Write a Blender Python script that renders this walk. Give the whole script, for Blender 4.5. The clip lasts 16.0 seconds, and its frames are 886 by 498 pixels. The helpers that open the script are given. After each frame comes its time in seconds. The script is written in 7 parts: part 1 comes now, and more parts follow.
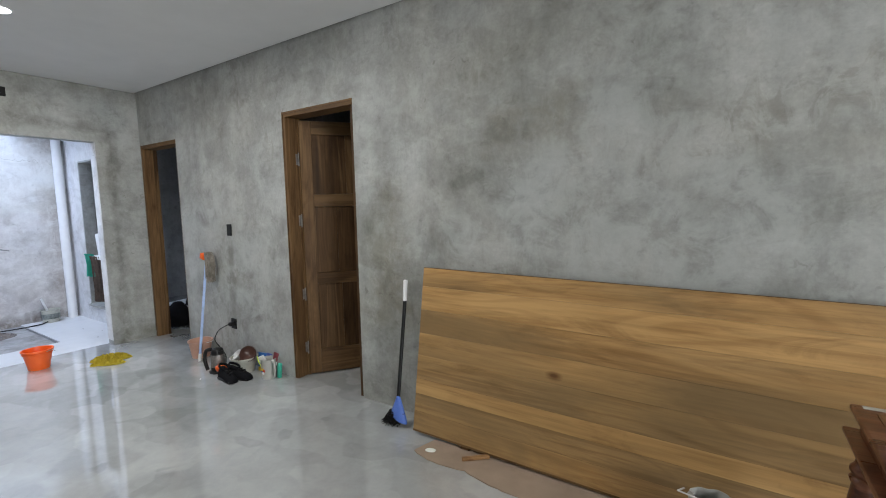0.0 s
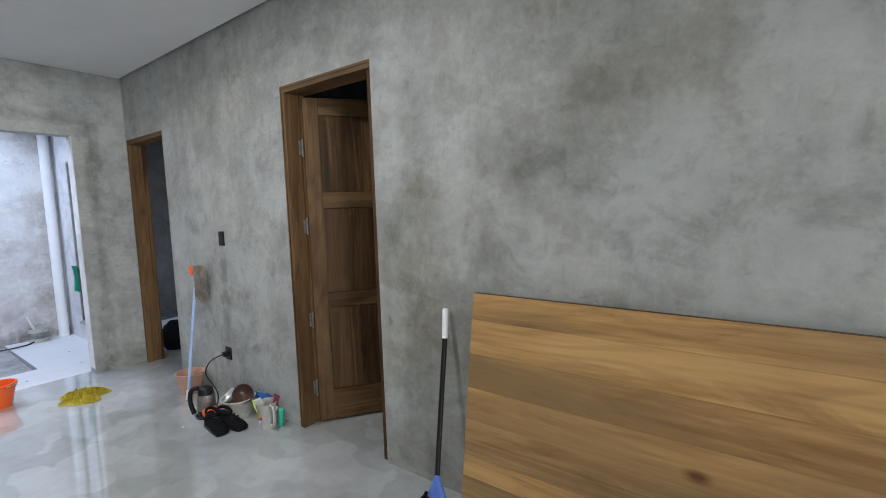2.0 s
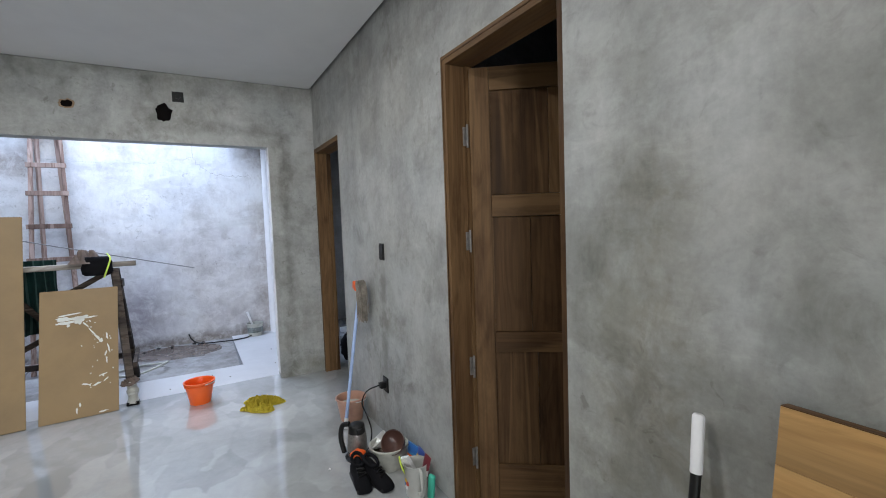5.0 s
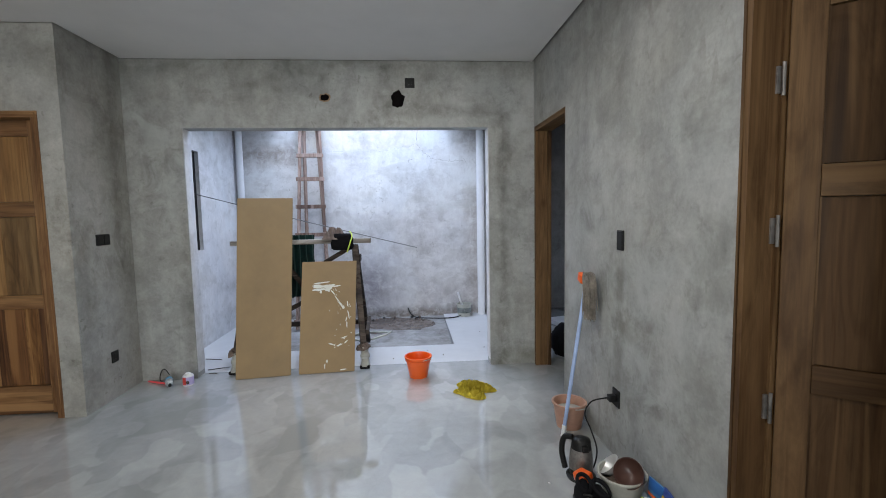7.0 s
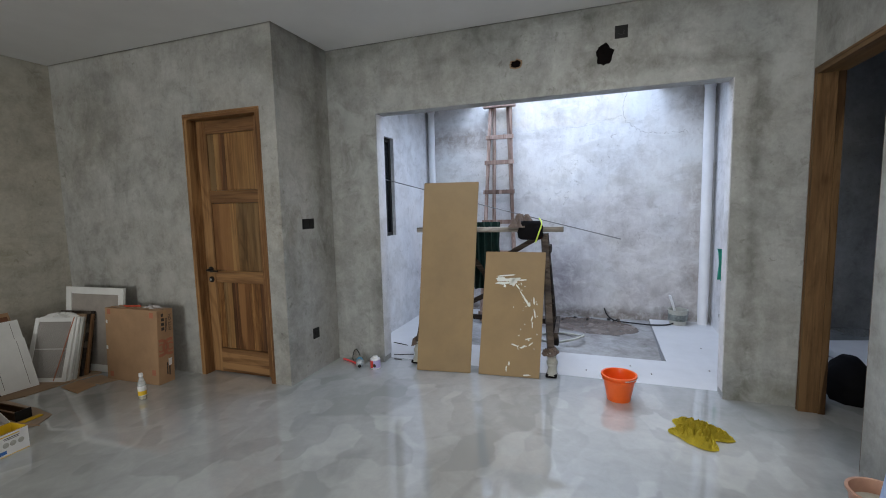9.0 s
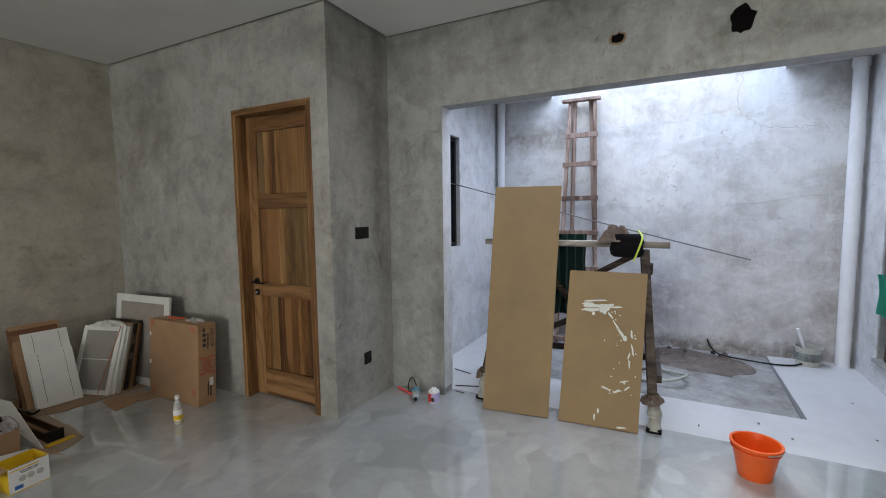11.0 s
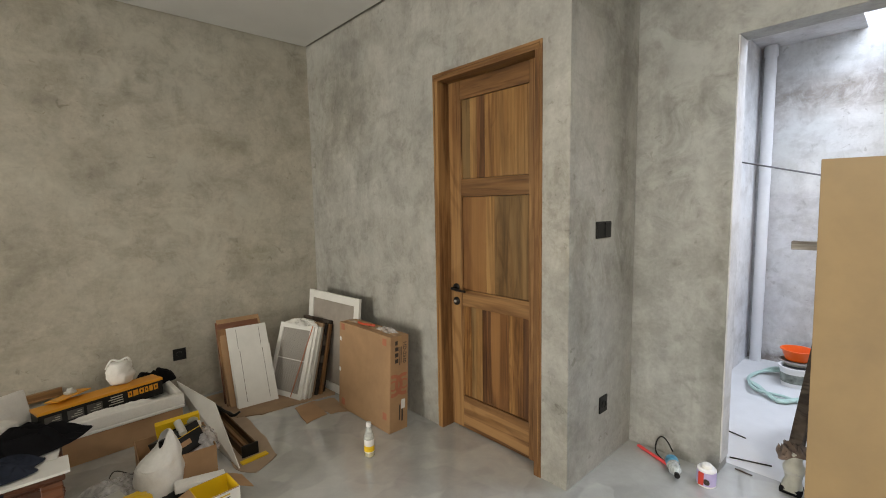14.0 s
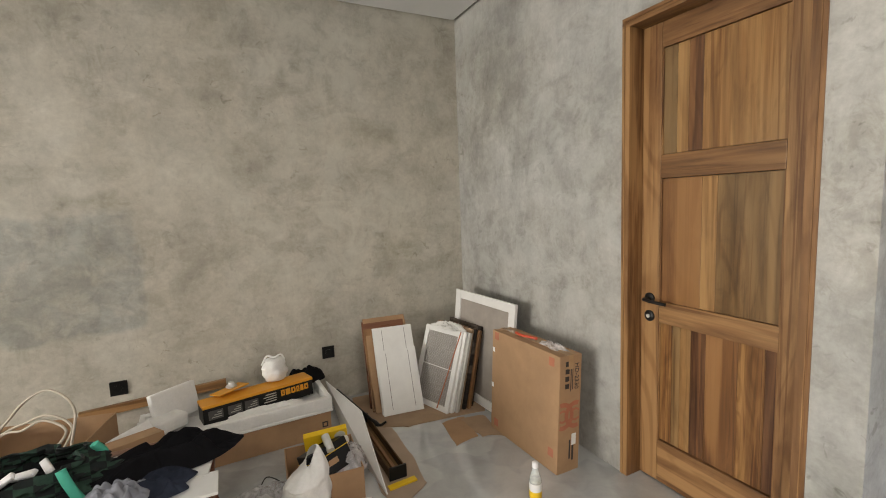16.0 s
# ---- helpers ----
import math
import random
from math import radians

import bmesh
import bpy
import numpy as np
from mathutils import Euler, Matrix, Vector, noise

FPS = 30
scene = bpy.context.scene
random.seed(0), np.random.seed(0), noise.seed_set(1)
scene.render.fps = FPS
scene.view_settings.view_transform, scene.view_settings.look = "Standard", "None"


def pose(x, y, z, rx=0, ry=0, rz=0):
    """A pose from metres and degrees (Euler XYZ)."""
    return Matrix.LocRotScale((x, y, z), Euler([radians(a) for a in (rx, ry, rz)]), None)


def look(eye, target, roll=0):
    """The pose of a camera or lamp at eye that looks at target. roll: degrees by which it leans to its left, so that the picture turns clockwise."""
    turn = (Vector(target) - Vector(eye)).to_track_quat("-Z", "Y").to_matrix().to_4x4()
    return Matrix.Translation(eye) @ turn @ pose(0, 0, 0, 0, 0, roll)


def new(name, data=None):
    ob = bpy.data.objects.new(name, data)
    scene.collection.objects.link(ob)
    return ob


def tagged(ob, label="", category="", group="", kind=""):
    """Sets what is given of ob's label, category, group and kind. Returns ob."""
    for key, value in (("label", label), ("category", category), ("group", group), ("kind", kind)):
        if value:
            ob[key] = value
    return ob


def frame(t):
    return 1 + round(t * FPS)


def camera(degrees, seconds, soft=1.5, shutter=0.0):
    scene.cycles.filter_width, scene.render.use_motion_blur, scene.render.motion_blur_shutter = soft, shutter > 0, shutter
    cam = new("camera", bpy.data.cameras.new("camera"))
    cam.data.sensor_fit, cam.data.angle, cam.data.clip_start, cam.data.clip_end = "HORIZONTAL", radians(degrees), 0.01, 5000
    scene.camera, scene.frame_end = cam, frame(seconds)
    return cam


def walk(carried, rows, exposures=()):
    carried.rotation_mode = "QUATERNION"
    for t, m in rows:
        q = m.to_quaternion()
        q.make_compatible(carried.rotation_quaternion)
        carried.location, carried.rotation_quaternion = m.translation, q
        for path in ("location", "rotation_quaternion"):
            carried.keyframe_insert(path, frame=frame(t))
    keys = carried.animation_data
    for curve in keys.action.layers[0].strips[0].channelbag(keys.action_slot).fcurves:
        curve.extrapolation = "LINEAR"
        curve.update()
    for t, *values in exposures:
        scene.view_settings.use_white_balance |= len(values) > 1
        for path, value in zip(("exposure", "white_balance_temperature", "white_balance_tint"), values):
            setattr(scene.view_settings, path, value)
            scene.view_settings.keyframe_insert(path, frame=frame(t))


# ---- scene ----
cam = camera(90.2, 16.0, soft=1.0)
PATH = [
    (0, (-0.117, 0.067, 1.455), (-1.213, 1.728, 1.258), -1.2),
    (0.5, (-0.275, 0.255, 1.434), (-1.426, 1.882, 1.26), -1.8),
    (1, (-0.422, 0.41, 1.429), (-1.575, 2.036, 1.264), -1.9),
    (1.5, (-0.615, 0.603, 1.442), (-1.741, 2.247, 1.266), -1.7),
    (2, (-0.733, 0.705, 1.437), (-1.907, 2.314, 1.255), -1.9),
    (2.5, (-0.784, 0.833, 1.437), (-2.055, 2.369, 1.279), -2.0),
    (3, (-0.822, 0.983, 1.437), (-2.19, 2.434, 1.286), -2.2),
    (3.2, (-0.854, 1.016, 1.421), (-2.246, 2.446, 1.282), -2.0),
    (5.3, (-1.422, 1.369, 1.452), (-3.22, 2.236, 1.32), -1.9),
    (5.5, (-1.454, 1.376, 1.444), (-3.29, 2.155, 1.306), -1.8),
    (6, (-1.483, 1.397, 1.419), (-3.396, 1.962, 1.273), -1.6),
    (6.5, (-1.571, 1.366, 1.425), (-3.529, 1.747, 1.278), -1.2),
    (7, (-1.753, 1.27, 1.435), (-3.74, 1.428, 1.271), -1.1),
    (7.5, (-1.903, 1.237, 1.405), (-3.885, 1.042, 1.222), -1.1),
    (8, (-2.054, 1.268, 1.39), (-3.969, 0.728, 1.184), -1.2),
    (8.2, (-2.117, 1.29, 1.409), (-3.997, 0.646, 1.182), -1.3),
    (10.3, (-2.603, 1.001, 1.408), (-4.467, 0.298, 1.236), -1.5),
    (10.5, (-2.676, 0.993, 1.423), (-4.505, 0.203, 1.253), -1.4),
    (11, (-2.809, 0.907, 1.422), (-4.578, -0.012, 1.253), -0.7),
    (11.5, (-2.934, 0.737, 1.429), (-4.665, -0.251, 1.259), -0.1),
    (12, (-2.971, 0.571, 1.423), (-4.572, -0.614, 1.243), 0.2),
    (12.5, (-2.981, 0.463, 1.417), (-4.374, -0.96, 1.233), 0.0),
    (13, (-3.101, 0.293, 1.415), (-4.321, -1.281, 1.236), -0.5),
    (13.5, (-3.206, 0.186, 1.419), (-4.466, -1.355, 1.228), -0.8),
    (14, (-3.247, 0.003, 1.414), (-4.599, -1.457, 1.217), -1.0),
    (14.5, (-3.247, -0.164, 1.406), (-4.534, -1.683, 1.218), -1.2),
    (15, (-3.246, -0.281, 1.4), (-4.351, -1.94, 1.237), -1.6),
    (15.5, (-3.311, -0.407, 1.411), (-4.245, -2.167, 1.241), -1.8),
    (16, (-3.367, -0.518, 1.391), (-4.246, -2.302, 1.181), -2.1),
]
EXPOSURES = [(0, 0.04, 6150, 9), (3, 0.04, 5950, 10), (5.5, -0.12, 6100, 10), (8, -0.28, 6250, 9), (11, -0.36, 6450, 9), (12, -0.34, 6750, 8), (12.5, 0.06, 6900, 7), (13.0, 0.4, 7100, 7), (13.5, 0.52, 7200, 8), (14.5, 0.38, 7250, 10), (15, 0.46, 7200, 11), (15.5, 0.8, 7000, 11), (16, 0.84, 6900, 12)]
walk(cam, [(t, look(eye, target, roll)) for t, eye, target, roll in PATH], EXPOSURES)


# ---- world, sun, large lights ----
world = bpy.data.worlds.new("sky")
scene.world = world
world.use_nodes = True
wn = world.node_tree.nodes
sky = wn.new("ShaderNodeTexSky")
sky.sky_type, sky.sun_disc = "NISHITA", False
sky.sun_elevation, sky.sun_rotation = radians(62), radians(250)
world.node_tree.links.new(sky.outputs[0], wn["Background"].inputs[0])
wn["Background"].inputs[1].default_value = 0.15

sun_data = bpy.data.lights.new("sun", "SUN")
sun_data.energy, sun_data.angle, sun_data.color = 1.0, radians(14), (1.0, 0.95, 0.88)
sun = new("sun", sun_data)
sun.matrix_world = look((0, 0, 20), (4.4, 1.6, 11.2))


def area_light(name, x, y, z, target, w, h, watts, colour):
    data = bpy.data.lights.new(name, "AREA")
    data.shape, data.size, data.size_y, data.energy, data.color = "RECTANGLE", w, h, watts, colour
    ob = new(name, data)
    ob.matrix_world = look((x, y, z), target)
    return ob


XB = 5.6
# daylight through the wide front window, behind the start of the walk
area_light("window_daylight", XB - 0.1, -0.6, 1.45, (XB - 4.1, -0.6, 0.6), 3.3, 1.9, 300, (1.0, 0.975, 0.93))
# the sky above the courtyard, over its open roof
area_light("courtyard_skylight", -6.9, 0.72, 3.3, (-6.9, 0.72, 0), 1.95, 2.05, 112, (0.68, 0.785, 1.0))
# a ceiling downlight, and a second unseen one added to fill the room
DOWNLIGHT_AND_FILL = ((-4.1, 0.98), (-2.55, 0.98))
for lx, ly in DOWNLIGHT_AND_FILL:
    lamp_data = bpy.data.lights.new("downlight_lamp", "AREA")
    lamp_data.shape, lamp_data.size, lamp_data.energy, lamp_data.color = "DISK", 0.13, 25, (1.0, 0.95, 0.88)
    new("downlight_lamp", lamp_data).matrix_world = look((lx, ly, 2.745), (lx, ly, 0))


# ---- materials ----
def shader(name, rough=0.6, metal=0.0, colour=(0.5, 0.5, 0.5), spec=0.5):
    m = bpy.data.materials.new(name)
    m.use_nodes = True
    nt = m.node_tree
    b = nt.nodes["Principled BSDF"]
    b.inputs["Base Color"].default_value = (*colour, 1)
    b.inputs["Roughness"].default_value, b.inputs["Metallic"].default_value = rough, metal
    b.inputs["Specular IOR Level"].default_value = spec
    return m, nt, b


def coords(nt, scale=(1, 1, 1), rot=(0, 0, 0), shift=0.0):
    tc, mp = nt.nodes.new("ShaderNodeTexCoord"), nt.nodes.new("ShaderNodeMapping")
    mp.inputs["Scale"].default_value, mp.inputs["Rotation"].default_value = scale, rot
    nt.links.new(tc.outputs["Object"], mp.inputs[0])
    if shift:
        oi, mul = nt.nodes.new("ShaderNodeObjectInfo"), nt.nodes.new("ShaderNodeMath")
        mul.operation = "MULTIPLY"
        mul.inputs[1].default_value = shift
        nt.links.new(oi.outputs["Random"], mul.inputs[0])
        nt.links.new(mul.outputs[0], mp.inputs["Location"])
    return mp.outputs[0]


def tex_noise(nt, vec, scale, detail=6, rough=0.6, distort=0.0):
    n = nt.nodes.new("ShaderNodeTexNoise")
    n.inputs["Scale"].default_value, n.inputs["Detail"].default_value = scale, detail
    n.inputs["Roughness"].default_value, n.inputs["Distortion"].default_value = rough, distort
    nt.links.new(vec, n.inputs["Vector"])
    return n.outputs["Fac"]


def ramp(nt, fac, *stops):
    r = nt.nodes.new("ShaderNodeValToRGB")
    e = r.color_ramp.elements
    while len(e) < len(stops):
        e.new(0.5)
    for el, (p, c) in zip(e, stops):
        el.position, el.color = p, (*c, 1) if len(c) == 3 else (c[0], c[0], c[0], 1)
    nt.links.new(fac, r.inputs[0])
    return r.outputs[0]


def blend(nt, mode, fac, a, b):
    n = nt.nodes.new("ShaderNodeMix")
    n.data_type, n.blend_type = "RGBA", mode
    for socket, v in ((n.inputs[0], fac), (n.inputs[6], a), (n.inputs[7], b)):
        if isinstance(v, (int, float)):
            socket.default_value = v
        elif isinstance(v, tuple):
            socket.default_value = (*v, 1)
        else:
            nt.links.new(v, socket)
    return n.outputs[2]


def maths(nt, op, a, b=0.0):
    n = nt.nodes.new("ShaderNodeMath")
    n.operation = op
    for socket, v in zip(n.inputs, (a, b)):
        if isinstance(v, (int, float)):
            socket.default_value = v
        else:
            nt.links.new(v, socket)
    return n.outputs[0]


def bump(nt, b, height, strength=0.2, distance=0.01):
    n = nt.nodes.new("ShaderNodeBump")
    n.inputs["Strength"].default_value, n.inputs["Distance"].default_value = strength, distance
    nt.links.new(height, n.inputs["Height"])
    nt.links.new(n.outputs[0], b.inputs["Normal"])


def mat_cement(name, light, mid, dark, rough=0.55, seed=0.0, streak=0.5, blotch=0.5, patches=()):
    """Hand-trowelled cement plaster: clouds, vertical streaks, small dark blotches, trowel marks."""
    m, nt, b = shader(name, rough, spec=0.4)
    v = coords(nt)
    off = nt.nodes.new("ShaderNodeVectorMath")
    off.inputs[1].default_value = (seed, seed * 0.7, seed * 1.3)
    nt.links.new(v, off.inputs[0])
    v = off.outputs[0]
    cloud = tex_noise(nt, v, 0.9, 8, 0.62, 0.5)
    mid_n = tex_noise(nt, v, 3.4, 9, 0.68, 0.35)
    fine = tex_noise(nt, v, 22, 6, 0.65, 0.2)
    sv = coords(nt, (5.0, 5.0, 0.55))
    streaks = tex_noise(nt, sv, 1.0, 5, 0.6, 0.3)
    base = maths(nt, "ADD", maths(nt, "MULTIPLY", cloud, 0.38), maths(nt, "MULTIPLY", mid_n, 0.62))
    col = ramp(nt, base, (0.34, dark), (0.5, mid), (0.66, light))
    bl = tex_noise(nt, v, 1.7, 7, 0.7, 1.2)
    spots = tex_noise(nt, v, 6.5, 6, 0.7, 0.6)
    bl = maths(nt, "MULTIPLY", ramp(nt, bl, (0.5, (0.0,)), (0.68, (1.0,))), ramp(nt, spots, (0.46, (0.0,)), (0.68, (1.0,))))
    col = blend(nt, "MULTIPLY", maths(nt, "MULTIPLY", bl, blotch), col, (0.45, 0.46, 0.42))
    col = blend(nt, "MULTIPLY", streak, col, ramp(nt, streaks, (0.3, (0.66,)), (0.55, (1.0,)), (0.75, (1.12,))))
    col = blend(nt, "OVERLAY", 0.18, col, ramp(nt, fine, (0.3, (0.28,)), (0.7, (0.72,))))
    col = blend(nt, "OVERLAY", 0.1, col, ramp(nt, tex_noise(nt, v, 55, 4, 0.6, 0.1), (0.35, (0.28,)), (0.65, (0.72,))))
    # short upright float strokes, sharper than the clouds
    strokes = tex_noise(nt, coords(nt, (13.0, 13.0, 4.2), (0.12, 0.1, 0.0)), 1.0, 6, 0.66, 0.9)
    col = blend(nt, "MULTIPLY", ramp(nt, strokes, (0.54, (0.0,)), (0.62, (0.24,)), (0.74, (0.4,))), col, (0.78, 0.77, 0.74))
    col = blend(nt, "SCREEN", ramp(nt, strokes, (0.3, (0.06,)), (0.42, (0.0,))), col, light)
    # trowel smears: soft-edged darker and paler passes, some warm, some cool
    sm1 = tex_noise(nt, coords(nt, (1.0, 1.0, 1.7), (0.35, 0.3, 0.2)), 2.6, 7, 0.6, 0.7)
    sm2 = tex_noise(nt, coords(nt, (1.3, 1.3, 0.8), (0.2, -0.4, 0.3)), 2.0, 6, 0.58, 0.6)
    col = blend(nt, "MULTIPLY", ramp(nt, sm1, (0.5, (0.0,)), (0.56, (0.34,)), (0.66, (0.5,))), col, (0.74, 0.73, 0.7))
    col = blend(nt, "SCREEN", ramp(nt, sm2, (0.52, (0.0,)), (0.58, (0.07,)), (0.7, (0.13,))), col, light)
    col = blend(nt, "MULTIPLY", ramp(nt, tex_noise(nt, v, 1.3, 3, 0.5, 0.8), (0.42, (0.0,)), (0.6, (0.5,))), col, (0.95, 0.985, 1.03))
    chips = maths(nt, "MULTIPLY", ramp(nt, tex_noise(nt, v, 17, 4, 0.55, 0.9), (0.63, (0.0,)), (0.7, (1.0,))), ramp(nt, tex_noise(nt, v, 1.1, 3, 0.5, 0.4), (0.5, (0.0,)), (0.62, (1.0,))))
    col = blend(nt, "MULTIPLY", maths(nt, "MULTIPLY", chips, 0.6), col, (0.5, 0.48, 0.44))
    scuff = tex_noise(nt, coords(nt, (1.0, 1.0, 1.6), (0.5, 0.3, 0.2)), 4.5, 8, 0.72, 0.8)
    col = blend(nt, "SCREEN", ramp(nt, scuff, (0.56, (0.0,)), (0.74, (0.2,))), col, light)
    marks = tex_noise(nt, v, 11, 5, 0.6, 1.0)
    col = blend(nt, "MULTIPLY", ramp(nt, marks, (0.6, (0.0,)), (0.72, (0.5,))), col, (0.62, 0.62, 0.6))
    # clusters of small dark dabs, drawn out by the trowel, and pale lime bloom between them
    dab_where = ramp(nt, tex_noise(nt, v, 0.95, 4, 0.6, 0.6), (0.52, (0.0,)), (0.64, (1.0,)))
    dabs = ramp(nt, tex_noise(nt, coords(nt, (1.0, 1.0, 0.62), (0.25, 0.5, 0.4)), 8.5, 7, 0.66, 1.1), (0.5, (0.0,)), (0.6, (1.0,)))
    col = blend(nt, "MULTIPLY", maths(nt, "MULTIPLY", maths(nt, "MULTIPLY", dab_where, dabs), 0.55 * blotch + 0.1), col, (0.6, 0.575, 0.52))
    bloom = maths(nt, "MULTIPLY", ramp(nt, tex_noise(nt, v, 0.7, 4, 0.55, 0.9), (0.48, (0.0,)), (0.62, (1.0,))), ramp(nt, tex_noise(nt, v, 5.0, 7, 0.68, 0.7), (0.44, (0.0,)), (0.58, (0.5,))))
    col = blend(nt, "MIX", bloom, col, tuple(c * k for c, k in zip(light, (0.98, 1.02, 1.04))))
    # plaster repairs, stains, darker areas and painted sun warmth, each a box with a ragged edge: centre, half size,
    # tone, softness
    tc = nt.nodes.new("ShaderNodeTexCoord")
    wob = maths(nt, "MULTIPLY", maths(nt, "SUBTRACT", tex_noise(nt, v, 4.0, 4, 0.55, 0.3), 0.5), 0.2)
    mottle = ramp(nt, tex_noise(nt, v, 7.5, 7, 0.7, 0.6), (0.36, (0.3,)), (0.56, (1.0,)))
    for centre, half, tone, soft in patches:
        rel = nt.nodes.new("ShaderNodeVectorMath")
        rel.operation, rel.inputs[1].default_value = "SUBTRACT", centre
        nt.links.new(tc.outputs["Object"], rel.inputs[0])
        ab = nt.nodes.new("ShaderNodeVectorMath")
        ab.operation = "ABSOLUTE"
        nt.links.new(rel.outputs[0], ab.inputs[0])
        sub = nt.nodes.new("ShaderNodeVectorMath")
        sub.operation, sub.inputs[1].default_value = "SUBTRACT", half
        nt.links.new(ab.outputs[0], sub.inputs[0])
        xyz = nt.nodes.new("ShaderNodeSeparateXYZ")
        nt.links.new(sub.outputs[0], xyz.inputs[0])
        far = maths(nt, "ADD", maths(nt, "MAXIMUM", maths(nt, "MAXIMUM", xyz.outputs[0], xyz.outputs[1]), xyz.outputs[2]), wob)
        mr = nt.nodes.new("ShaderNodeMapRange")
        mr.inputs["From Min"].default_value, mr.inputs["From Max"].default_value = soft * 0.5, -soft * 0.5
        nt.links.new(far, mr.inputs["Value"])
        col = blend(nt, "MULTIPLY", maths(nt, "MULTIPLY", mr.outputs[0], mottle), col, tone)
    nt.links.new(col, b.inputs["Base Color"])
    nt.links.new(ramp(nt, mid_n, (0.3, (rough - 0.12,)), (0.7, (rough + 0.12,))), b.inputs["Roughness"])
    bump(nt, b, maths(nt, "ADD", mid_n, maths(nt, "MULTIPLY", fine, 0.15)), 0.18, 0.012)
    return m


def mat_plain(name, colour, rough=0.5, metal=0.0, vary=0.12, scale=14.0, relief=0.08, spec=0.5):
    """One paint or plastic, with faint grime at two scales."""
    m, nt, b = shader(name, rough, metal, colour, spec)
    v = coords(nt)
    n1, n2 = tex_noise(nt, v, scale, 5, 0.6), tex_noise(nt, v, scale * 0.17 + 1, 4, 0.6, 0.5)
    lo = tuple(c * (1 - vary * 1.6) for c in colour)
    hi = tuple(min(1, c * (1 + vary)) for c in colour)
    col = ramp(nt, maths(nt, "ADD", maths(nt, "MULTIPLY", n1, 0.4), maths(nt, "MULTIPLY", n2, 0.6)), (0.3, lo), (0.6, hi))
    nt.links.new(col, b.inputs["Base Color"])
    nt.links.new(ramp(nt, n2, (0.3, (max(0, rough - 0.08),)), (0.7, (min(1, rough + 0.1),))), b.inputs["Roughness"])
    if relief:
        bump(nt, b, n1, relief, 0.004)
    return m


